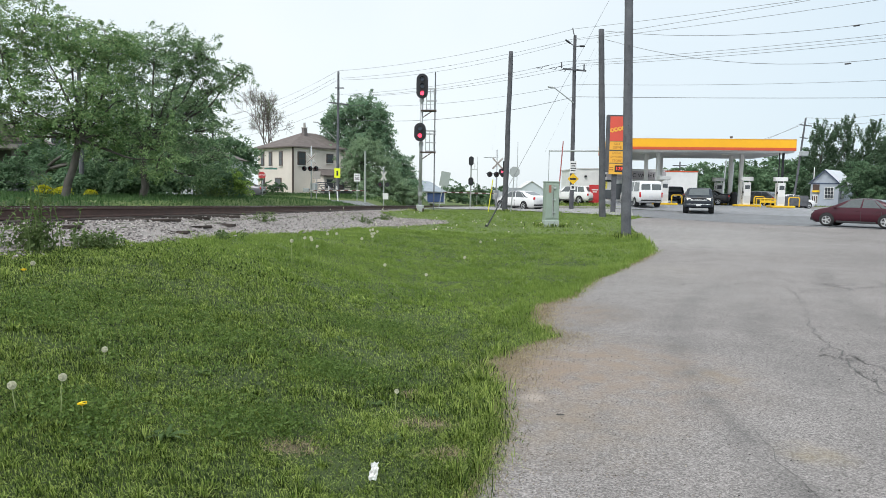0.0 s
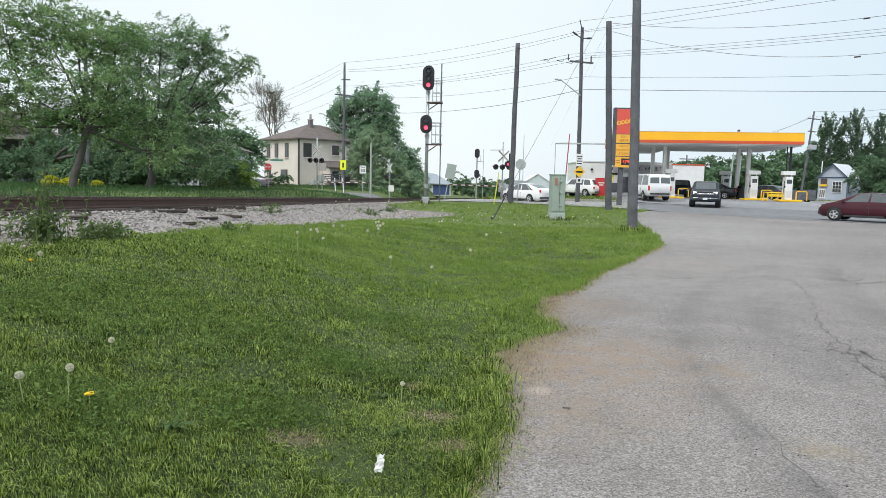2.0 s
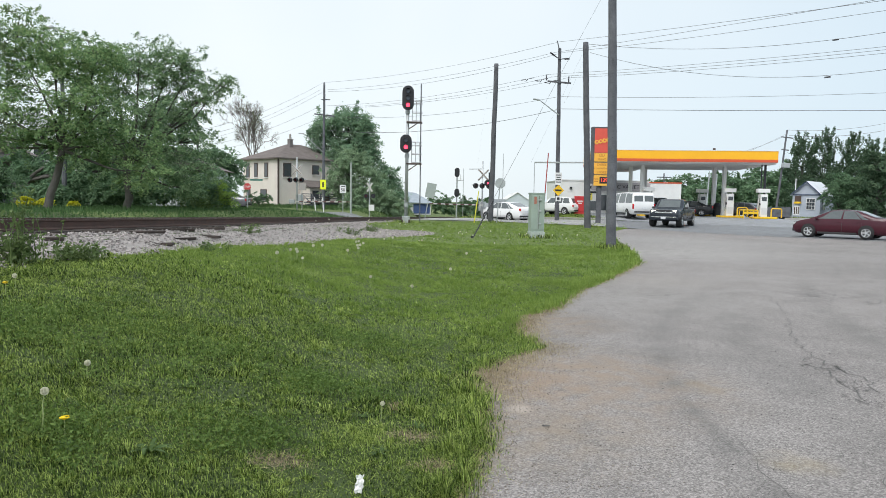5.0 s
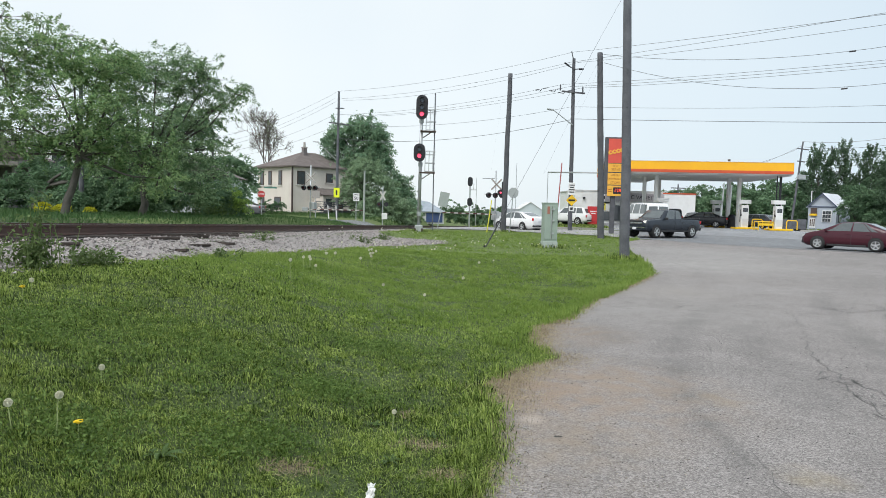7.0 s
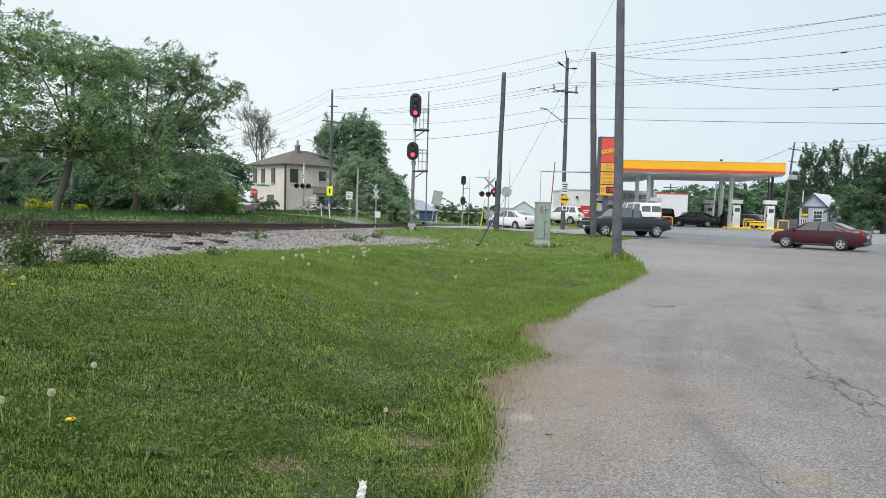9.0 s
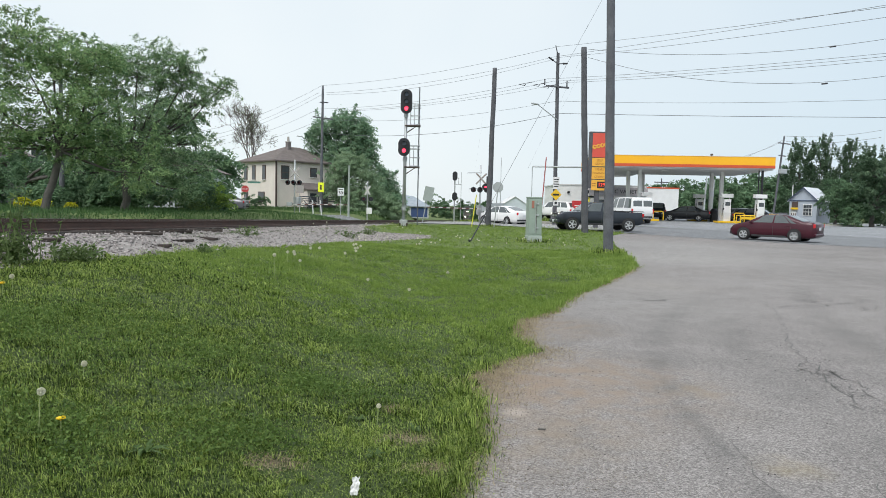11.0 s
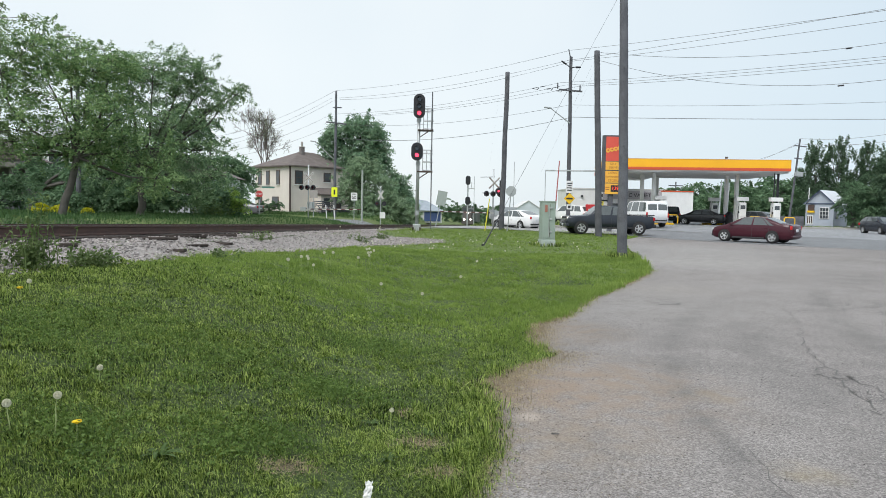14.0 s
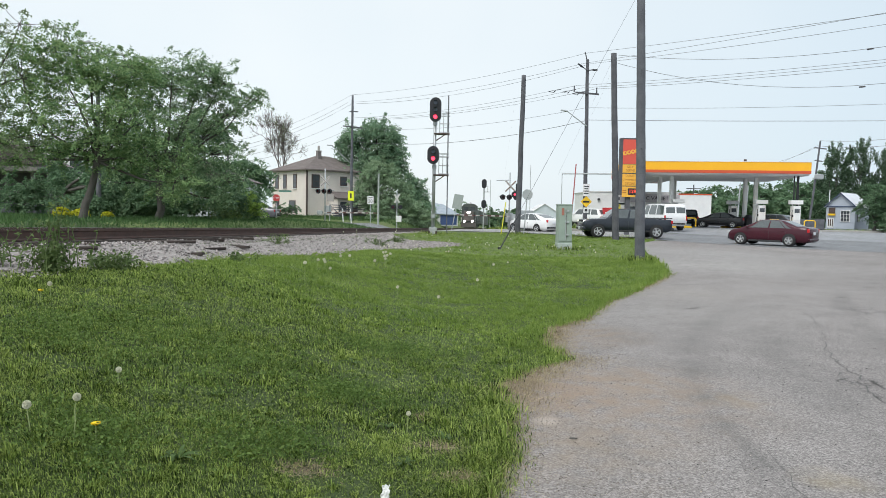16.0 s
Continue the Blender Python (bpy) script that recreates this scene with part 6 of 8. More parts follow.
tree((-10.6, 92.0), "tall dark maple behind the house", 0.4,
     [(-0.1, 0, 11.3, 2.6, 2.3, 1.5), (-2.6, 0, 10.2, 2.2, 2.2, 1.7), (1.8, 0, 10.1, 2.0, 2.2, 1.8), (-3.6, 0, 8.2, 1.8, 1.8, 1.6), (2.1, 0, 8.0, 2.0, 2.2, 1.8), (0.0, 0, 7.4, 3.2, 2.8, 2.2), (2.6, 0, 6.0, 2.1, 2.2, 2.2), (-2.4, 0, 5.6, 2.4, 2.2, 2.0), (4.8, -1, 3.6, 1.8, 1.8, 2.2), (5.6, -1, 1.8, 1.8, 1.8, 1.6)],
     46000, 0.16, leafmat("maple_leaf", (0.1, 0.195, 0.12), (0.2, 0.325, 0.2), (0.31, 0.43, 0.265)), 0.75, 80, shoots=0.2)
tree((-9.4, 84.0), "grey-green willow shrub beside the crossing", 0.2,
     [(0, 0, 5.4, 2.2, 2.0, 1.5), (-1.6, 0, 3.5, 1.9, 1.8, 1.5), (1.8, 0, 3.6, 2.0, 1.8, 1.7), (0, 0, 1.8, 3.4, 1.8, 1.4), (3.4, 0, 1.7, 1.6, 1.5, 1.3)], 30000, 0.1, M_WILLOW, 0.45, 70, fork=0.2, shoots=0.6)
for x, y, h in ((-7.6, 80.5, 2.6), (-6.1, 81.5, 3.3), (-5.0, 83.0, 3.0), (-4.0, 86.0, 2.6), (-8.6, 79.0, 2.2)):
    tree((x, y), "dense green bushes beyond the crossing", 0.08, [(0, 0, h * 0.75, 0.9, 0.9, h * 0.25), (0.7, 0, h * 0.45, 1.0, 0.9, h * 0.32), (-0.8, 0, h * 0.4, 1.0, 0.9, h * 0.32), (0, -0.4, h * 0.12, 1.6, 1.0, h * 0.18)], 6000, 0.1, M_WILLOW, 0.32, 60, name="shrub", fork=0.15)
bare_tree((-24.5, 100.0), 11.6, "nearly bare tree with fine budding twigs")
tree((-19.3, 80.0), "round clipped shrub in front of the house", 0.06, [(0, 0, 0.9, 1.0, 0.8, 0.75), (0.9, 0, 0.8, 0.8, 0.7, 0.65), (-0.9, 0, 0.75, 0.8, 0.7, 0.6)], 6000, 0.07, M_LEAFDARK, 0.16, 60, name="shrub", shoots=0.0)

for x, y, w, h in ((-20.2, 37.5, 1.4, 1.3), (-18.8, 39.0, 1.5, 1.7), (-12.6, 38.5, 1.4, 1.7), (-22.6, 41.0, 1.6, 3.6), (-24.2, 42.5, 1.5, 4.4), (-21.2, 42.5, 1.5, 3.4), (-26.2, 41.8, 1.3, 2.4), (-18.2, 41.5, 2.0, 1.4), (-16.4, 39.0, 1.8, 2.2), (-13.8, 40.5, 1.7, 1.9), (-20.3, 43.5, 1.8, 2.6), (-15.4, 50.0, 1.8, 3.2)):
    tree((x, y), "shadowy undergrowth beneath the trees", 0.08, [(0, 0, h * 0.55, w, 1.2, h * 0.5), (w * 0.6, 0, h * 0.4, w * 0.7, 1.0, h * 0.4)], 6500, 0.09, M_LEAFDARK, 0.35, 60, name="shrub")

# hedges and trees beyond the crossing and behind the forecourt
for x, y, w, h in ((2.0, 262, 5, 9.0), (8.0, 258, 5.5, 8.6), (14.5, 256, 5, 7.5), (13.5, 176, 3.2, 4.6), (18, 180, 4, 3.0), (-9.5, 150, 3.2, 3.6), (-14, 140, 5, 5)):
    tree((x, y), "dark green hedge beside the railway", 0.15, [(0, 0, h * 0.5, w, 2.0, h * 0.5), (w * 0.7, 0, h * 0.35, w * 0.7, 1.6, h * 0.4)], 6000, 0.28, M_LEAFDARK, 0.9, 60, name="shrub")
for x, y, h in ((39.5, 118, 6.2), (44.5, 122, 7.2), (50, 120, 8.0), (34.5, 128, 4.6), (47.5, 112, 6.3), (53.5, 116, 8.2), (42, 112, 5.4), (56.6, 113, 8.6), (52.0, 108, 6.6)):
    tree((x, y), "leafy tree behind the gas station", 0.25, [(0, 0, h * 0.72, 2.8, 2.4, h * 0.22), (-2, 0, h * 0.5, 2.8, 2.4, h * 0.25), (2.4, 0, h * 0.45, 3.0, 2.4, h * 0.26), (0, 0, h * 0.22, 4.4, 2.2, h * 0.2)], 8500, 0.24, M_LEAFDARK, 0.8, 60)
for x, y, h in ((57.7, 110, 12.5), (61.7, 110.5, 13.2), (66.0, 110, 12.6), (69.8, 111, 12.2), (73.6, 111, 12.4)):
    tree((x, y), "tall poplar with sparse upright crown", 0.2, [(0.1, 0, h * 0.9, 1.2, 0.9, h * 0.07), (-0.9, 0, h * 0.8, 1.2, 1.0, h * 0.09), (1.1, 0, h * 0.78, 1.2, 0.9, h * 0.09), (0.1, 0, h * 0.66, 1.8, 1.2, h * 0.1), (-1.3, 0, h * 0.56, 1.2, 1.1, h * 0.12), (1.4, 0, h * 0.54, 1.2, 1.1, h * 0.12), (-0.2, 0, h * 0.44, 1.7, 1.3, h * 0.12), (1.6, 0, h * 0.34, 1.3, 1.2, h * 0.12), (-1.6, 0, h * 0.32, 1.3, 1.2, h * 0.12)], 15000, 0.15, M_LEAFPOPLAR, 0.62, 95, upright=True, shoots=0.5)
for x, y, h in ((54.8, 104, 5.0), (57.3, 105, 6.2), (60.6, 106, 7.4), (63.6, 105, 9.2), (67.2, 106, 11.0), (71.5, 106, 10.6)):
    tree((x, y), "dense dark tree among the poplars", 0.25, [(0, 0, h * 0.75, 1.6, 1.5, h * 0.18), (-1.6, 0, h * 0.5, 2.0, 1.7, h * 0.25), (1.8, 0, h * 0.5, 2.0, 1.7, h * 0.24), (0, -0.5, h * 0.2, 3.2, 1.8, h * 0.2)], 8500, 0.17, M_LEAFDEEP, 0.6, 70)
tree((43.8, 75.0), "leafy tree in front of the small house", 0.2, [(0, 0, 4.3, 1.3, 1.2, 1.0), (1.4, 0, 3.6, 1.3, 1.3, 1.2), (-0.8, 0, 3.0, 1.3, 1.3, 1.0), (0.8, 0, 1.9, 2.0, 1.5, 1.0), (1.1, -0.4, 0.8, 1.8, 1.2, 0.7), (2.4, 0, 2.2, 1.3, 1.2, 1.2)], 18000, 0.1, M_LEAFDARK, 0.36, 60, shoots=0.5)
tree((48.0, 75.5), "dark dense tree beside the small house", 0.3, [(0.6, 0, 6.2, 2.0, 2.0, 1.6), (2.6, 0, 7.0, 2.2, 2.2, 1.8), (2.2, 0, 4.8, 2.4, 2.2, 2.0), (-1.4, 0, 3.6, 2.2, 2.0, 1.8), (1.4, 0, 2.0, 3.6, 2.2, 1.8), (5.2, 0, 5.6, 2.6, 2.4, 2.4), (6.0, 0, 2.4, 3.0, 2.4, 2.0)], 26000, 0.165, M_LEAFDEEP, 0.55, 80)
for x, y in ((-33, 44.0), (-36.5, 46.0)):
    tree((x, y), "tall tree behind the neighbouring house", 0.3, [(0, 0, 6.5, 2.6, 2.2, 2.6), (2.0, 0, 4.4, 2.4, 2, 2), (-2, 0, 4.4, 2.4, 2, 2)], 6000, 0.15, M_LEAFOLIVE, 0.5, 50)
M_GOLD = leafmat("golden_leaf", (0.3, 0.32, 0.02), (0.5, 0.5, 0.03), (0.62, 0.6, 0.06))
for x, y, r in ((-18.85, 33.5, 0.34), (-18.1, 33.6, 0.3), (-18.2, 36.5, 0.2)):
    tree((x, y), "round golden-yellow garden shrub", 0.03, [(0, 0, r * 0.85, r * 1.2, r, r * 0.75)], 4200, 0.05, M_GOLD, 0.14, 40, name="shrub", shoots=0.0)


# ---- lawn ----
def toe_u(y):
    """Where the ballast ends on the lawn's side."""
    y = np.asarray(y, dtype=float)
    return np.interp(y, [5, 8, 9.2, 10, 11, 13, 15, 16.5, 18.2, 22, 24, 26, 27, 28.6, 30, 32, 33.2, 34, 35, 37, 60], [-5.3, -5.25, -5.09, -4.96, -5.12, -5.28, -5.17, -4.94, -4.72, -4.95, -4.95, -4.5, -3.6, -2.8, -2.2, -2.4, -3.0, -4.0, -5.9, -6.2, -6.3]) + 0.12 * np.sin(y * 4.3 + 1)


def edge_x(y):
    return np.interp(y, [p[1] for p in EDGE], [p[0] for p in EDGE])


def blades(name, x, y, h, w, material, lean=0.45, z=None, way=None, simple=False):
    """Grass blades as thin bent triangles, standing on the land; way: where each one leans."""
    n = len(x)
    a = RNG.uniform(0, 6.28319, n)
    b = RNG.uniform(0, 6.28319, n) if way is None else way
    tilt = np.abs(RNG.normal(0, lean, n))
    base = np.stack([x, y, (land(x, y) if z is None else z) - 0.005], axis=1)
    sd = np.stack([np.cos(a), np.sin(a), np.zeros(n)], axis=1) * w[:, None] * 0.5
    out = np.stack([np.cos(b), np.sin(b), np.zeros(n)], axis=1)
    up = np.array([0, 0, 1.0])
    mid = base + up * (h * 0.6)[:, None] + out * (h * tilt * 0.3)[:, None]
    tip = base + up * (h * np.clip(1 - tilt * 0.5, 0.2, 1))[:, None] + out * (h * tilt)[:, None]
    if simple:
        return fast_mesh(name, np.stack([base - sd, base + sd, tip], axis=1).reshape(-1, 3), np.arange(n * 3), 3, material)
    co = np.stack([base - sd, base + sd, mid - sd * 0.8, mid + sd * 0.8, tip], axis=1).reshape(-1, 3)
    k = (np.arange(n) * 5)[:, None]
    loops = (k + np.array([0, 1, 3, 0, 3, 2, 2, 3, 4])[None, :]).ravel()
    return fast_mesh(name, co, loops, 3, material)


def patchy(x, y, f):
    return 0.5 + 0.25 * (np.sin(x * f + 1.3 * np.sin(y * f * 0.7)) + np.sin(y * f * 1.15 + 1.7 * np.sin(x * f * 0.6 + 2)))


BALD = ((-0.8, 3.74, 0.12, 0.08), (-0.08, 4.34, 0.16, 0.1), (0.06, 3.86, 0.1, 0.07), (0.42, 5.9, 0.22, 0.16), (-0.2, 4.95, 0.05, 0.05))
gx, gy, gh, gw, gd = [], [], [], [], []
# a mown sward in bands of distance: density, height, width of a blade
for y0, y1, dens, hmin, hmax, wid, knots in ((2.2, 4.5, 19000, 0.02, 0.058, 0.0046, 46), (4.5, 8, 8000, 0.022, 0.066, 0.0068, 28), (8, 14, 5600, 0.028, 0.075, 0.0125, 12), (14, 24, 1500, 0.035, 0.09, 0.02, 4), (24, 50, 210, 0.04, 0.1, 0.03, 1)):
    x0, x1 = -0.66 * y1 - 0.4, float(max(edge_x(y0), edge_x(y1))) + 0.2
    area = (y1 - y0) * (x1 - x0)
    n = int(area * dens)
    x, y, way = RNG.uniform(x0, x1, n), RNG.uniform(y0, y1, n), RNG.uniform(0, 6.28319, n)
    # three blades of ten grow out of tufts and lean away from their middle
    m = max(1, int(area * knots))
    kx, ky, kr, kh = RNG.uniform(x0, x1, m), RNG.uniform(y0, y1, m), RNG.uniform(0.015, 0.05, m) * (1 + y0 * 0.08), RNG.uniform(0.75, 1.6, m)
    i = RNG.integers(0, m, n)
    tuft = RNG.uniform(0, 1, n) < 0.3
    way = np.where(tuft, way, way * 0.5 + 2.2 * patchy(x, y, 3.1) + 1.0)
    r = kr[i] * np.abs(RNG.normal(0, 0.8, n))
    x, y = np.where(tuft, kx[i] + r * np.cos(way), x), np.where(tuft, ky[i] + r * np.sin(way), y)
    grown = np.where(tuft, kh[i], 0.85)
    u = side(x, y)
    toe_in = toe_u(y)
    keep = (x > -0.66 * y - 0.4) & (x < edge_x(y) + RNG.normal(0.02, 0.05, n)) & (u > toe_in + RNG.normal(0, 0.12, n))
    if y1 > 40:
        keep &= ~((u < -3.5) & (RNG.uniform(0, 1, n) < 0.25))
    pt = patchy(x, y, 2.3) * 0.55 + patchy(x + 5, y, 7.0) * 0.45
    bald = sum(np.exp(-(((x - bx) / wx_) ** 2 + ((y - by) / wy_) ** 2)) for bx, by, wx_, wy_ in BALD)
    keep &= RNG.uniform(0, 1, n) < (0.8 + 0.35 * pt) * (1 - 0.9 * np.minimum(bald, 1))
    tall = np.exp(-((edge_x(y) - x) / 0.28) ** 2)
    hh = RNG.uniform(hmin, hmax, n) * (0.6 + 0.65 * pt + 1.0 * tall) * grown
    gx.append(x[keep]), gy.append(y[keep]), gh.append(hh[keep]), gw.append(np.full(keep.sum(), wid) * RNG.uniform(0.6, 1.3, keep.sum())), gd.append(way[keep])
gx, gy, gh, gw, gd = (np.concatenate(v) for v in (gx, gy, gh, gw, gd))
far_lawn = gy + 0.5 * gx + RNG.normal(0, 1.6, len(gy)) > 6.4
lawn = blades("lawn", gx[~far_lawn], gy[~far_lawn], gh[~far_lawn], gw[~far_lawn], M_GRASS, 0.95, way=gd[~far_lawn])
# distant blades take the paler copy, with lit tips put into its colour
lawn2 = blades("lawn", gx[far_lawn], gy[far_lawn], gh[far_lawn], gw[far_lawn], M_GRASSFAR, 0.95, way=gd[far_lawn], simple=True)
tagged(lawn2, "lawn grass towards the road and crossing, light on its tips put into the colour", "grass", kind="stuff")
tagged(lawn, "uneven green lawn grass with dandelions beside the lot", "grass", kind="stuff")
# taller growth on the far side of the track and round posts
fx, fy = RNG.uniform(-34, -5, 74000), RNG.uniform(14, 58, 74000)
fu = side(fx, fy) - TRACK
ok = (fu < -2.6 + 0.5 * np.sin(fy * 0.8)) & (fx > -0.68 * fy - 1)
fx, fy = fx[ok], fy[ok]
meadow = blades("meadow", fx, fy, RNG.uniform(0.1, 0.26, len(fx)) * (0.5 + patchy(fx, fy, 0.7)), RNG.uniform(0.025, 0.05, len(fx)), M_MEADOW, 0.8, simple=True)
tagged(meadow, "tall unmown grass beyond the track", "grass", kind="stuff")
wx, wy = RNG.uniform(-24, -3.5, 26000), RNG.uniform(60, 98, 26000)
ok = (side(wx, wy) - TRACK < -2.3) & (wy > 73.5 - 0.55 * (wx + 10))
bank = blades("bank_grass", wx[ok], wy[ok], RNG.uniform(0.12, 0.35, ok.sum()), RNG.uniform(0.04, 0.08, ok.sum()), M_MEADOW, 0.8, simple=True)
tagged(bank, "rough grass on the bank beyond the crossing", "grass", kind="stuff")
wx, wy = RNG.uniform(3, 14.3, 16000), RNG.uniform(57.5, 72, 16000)
ok = wy > 63 - 0.5 * wx
strip_grass = blades("verge_grass", wx[ok], wy[ok], RNG.uniform(0.08, 0.25, ok.sum()), RNG.uniform(0.02, 0.045, ok.sum()), M_GRASS, 0.6, simple=True)
tagged(strip_grass, "mown grass verge between road and store", "grass", kind="stuff")
px_, py_ = [], []
for cx_, cy_, rr, n in ((5.98, 23.0, 0.5, 700), (4.4, 29.1, 0.6, 700), (9.68, 43.0, 0.6, 300), (4.3, 48.8, 0.6, 300), (-1.5, 46, 0.9, 400)):
    px_.append(RNG.normal(cx_, rr * 0.6, n)), py_.append(RNG.normal(cy_, rr * 0.6, n))
px_, py_ = np.concatenate(px_), np.concatenate(py_)
on_lawn = px_ < edge_x(py_) + 0.05
px_, py_ = px_[on_lawn], py_[on_lawn]
tufts = blades("tufts", px_, py_, RNG.uniform(0.06, 0.26, len(px_)), RNG.uniform(0.012, 0.022, len(px_)), M_GRASS, 0.35)
tagged(tufts, "long untrimmed grass round poles and cabinet", "grass", kind="stuff")
# cut, dried clippings and soil along the edge of the asphalt
n = 30000
ey = np.concatenate([RNG.uniform(3.0, 18, n // 2), RNG.normal(6.15, 0.55, n // 4), RNG.normal(8.6, 0.6, n // 4)])
ex = edge_x(ey) + np.abs(RNG.normal(0, 0.09, len(ey))) * np.where(np.abs(ey - 6.2) < 1.1, 2.4, 1.0) * np.where(np.abs(ey - 8.5) < 0.9, 1.8, 1.0) - 0.05
bx1, by1 = np.concatenate([RNG.normal(b[0], b[2] * 0.65, 480) for b in BALD]), np.concatenate([RNG.normal(b[1], b[3] * 0.75, 480) for b in BALD])
ez = np.concatenate([np.full(len(ex), 0.024), land(bx1, by1) + 0.016])
ex, ey = np.concatenate([ex, bx1]), np.concatenate([ey, by1])
straw = blades("clippings", ex, ey, RNG.uniform(0.012, 0.045, len(ex)), RNG.uniform(0.003, 0.006, len(ex)), M_DRYGRASS, 2.2, z=ez, simple=True)
tagged(straw, "dry tan grass clippings along the lawn edge", "dry grass", kind="stuff")


# clover and broad-leaved weeds in the lawn
def rosettes(name, x, y, n, spread, size, material, label, up=0.03):
    c = np.stack([x, y, land(x, y) + up], axis=1)
    co, loops = leaves(c, n, (spread, spread, up * 0.5), size, 0.5)
    return tagged(fast_mesh(name, co, loops, 4, material), label, "clover", kind="stuff")


CLOVER = ((-2.3, 4.9, 0.4), (-1.1, 4.0, 0.22), (-2.7, 6.0, 0.5), (-0.6, 6.9, 0.3), (-1.7, 5.5, 0.35), (-0.8, 5.2, 0.18), (-2.9, 5.2, 0.4), (-1.9, 3.6, 0.25))
cx1, cy1 = np.concatenate([RNG.normal(c[0], c[2], 60) for c in CLOVER]), np.concatenate([RNG.normal(c[1], c[2] * 0.7, 60) for c in CLOVER])
rosettes("clover", cx1, cy1, 26000, 0.11, 0.0115, M_CLOVER, "dark low clover patches in the lawn", 0.046)


def broadleaf(x, y, n, length, label):
    """A flat rosette of long toothed leaves."""
    ob = thing("weed", on_land(x, y, 0, 0.012), label, "weed", "lawn weeds")
    for k in range(n):
        a, l, w = 6.28319 * k / n + RNG.normal(0, 0.25), length * RNG.uniform(0.6, 1.1), length * RNG.uniform(0.16, 0.24)
        rise = RNG.uniform(0.25, 0.6)
        vs, fs = [], []
        m = 7
        for i in range(m + 1):
            q = i / m
            half = w * 0.5 * (math.sin(math.pi * min(1.0, q * 0.9 + 0.06)) ** 0.8) * (1.0 if i % 2 else 0.72)
            z = l * rise * math.sin(q * 2.2) * 0.6
            vs += [(l * q * math.cos(a) - half * math.sin(a), l * q * math.sin(a) + half * math.cos(a), z + half * 0.25), (l * q * math.cos(a), l * q * math.sin(a), z), (l * q * math.cos(a) + half * math.sin(a), l * q * math.sin(a) - half * math.cos(a), z + half * 0.25)]
        for i in range(m):
            for c in (0, 1):
                fs.append((3 * i + c, 3 * i + c + 1, 3 * i + c + 4, 3 * i + c + 3))
        raw("leaf", vs, fs, M_BROAD, ob)
    return ob


M_BROAD = leafmat("broad_weed_leaf", (0.045, 0.085, 0.025), (0.08, 0.135, 0.04), (0.12, 0.185, 0.058), 0.5, 8.0)
broadleaf(-1.42, 3.56, 13, 0.135, "dark dandelion rosette with long toothed leaves")
for x, y, l in ((-1.75, 3.4, 0.1), (-0.27, 4.02, 0.09), (-0.05, 4.5, 0.1), (-1.6, 4.62, 0.09), (-0.62, 5.3, 0.1), (-0.42, 4.62, 0.09), (0.16, 5.0, 0.09), (-2.25, 5.3, 0.1), (-0.9, 6.2, 0.11), (-2.0, 3.9, 0.09)):
    broadleaf(x, y, 7, l, "small broad-leaved weed in the lawn")

# ---- ballast ----
def stones(name, x, y, z, s, material):
    """Broken stones: dented octahedra."""
    n = len(x)
    dirs = np.array([[1, 0, 0], [-1, 0, 0], [0, 1, 0], [0, -1, 0], [0, 0, 1], [0, 0, -1]], dtype=float)
    co = dirs[None] * (s[:, None, None] * RNG.uniform(0.55, 1.3, (n, 6, 1)))
    co += RNG.normal(0, 0.25, (n, 6, 3)) * s[:, None, None]
    co[:, :, 2] *= 0.75
    co += np.stack([x, y, z], axis=1)[:, None, :]
    tri = np.array([0, 2, 4, 2, 1, 4, 1, 3, 4, 3, 0, 4, 2, 0, 5, 1, 2, 5, 3, 1, 5, 0, 3, 5])
    loops = ((np.arange(n) * 6)[:, None] + tri[None]).ravel()
    return fast_mesh(name, co.reshape(-1, 3), loops, 3, material)


n = 52000
sy = 5 + 47 * RNG.uniform(0, 1, n) ** 1.55
su = RNG.uniform(TRACK - 2.2, -2.1, n)
edge = toe_u(sy) + 0.05
ok = (su < edge + RNG.normal(0, 0.14, n)) & ~((sy > 40) & (RNG.uniform(0, 1, n) < (sy - 40) / 12))
sy, su = sy[ok], su[ok]
sx = su * 1.0032 + 0.08 * sy
ballast = stones("ballast", sx, sy, land(sx, sy) + RNG.uniform(0.0, 0.035, len(sx)), RNG.uniform(0.012, 0.031, len(sx)) * (1 + 0.2 * ramp(sy, 20, 45)), M_STONE)
tagged(ballast, "pale pinkish-grey crushed stone ballast", "ballast", kind="stuff")
BED = [-30, 0] + list(range(5, 25)) + [24 + 0.5 * i for i in range(2, 29)] + [44, 50]
bed = strip("ballast_bed", [(along_track(TRACK - 2.3, y), y) for y in BED], [(along_track(float(toe_u(y)) + 0.05, y), y) for y in BED], M_BALLAST, 0.008, across=16)
tagged(bed, "grey crushed stone under the ballast", "ballast", kind="structure")


# ---- ties, loose timbers ----
tie_me = None
for i in range(120):
    y = -2 + i * 0.56
    zz = float(rail_z(y)) - 0.185 - 0.082
    if tie_me is None:
        t0 = part("tie", box((2.6, 0.23, 0.16), (0, 0, 0), (0, 0, 0), 0.01), M_TIE, track)
        tie_me = t0.data
        t = t0
    else:
        t = new("tie", tie_me)
        t.parent = track
    t.matrix_basis = pose(along_track(TRACK, y) + random.uniform(-0.06, 0.06), y, zz, -1.3, 0, -TURN_TRACK + random.uniform(-1.5, 1.5))


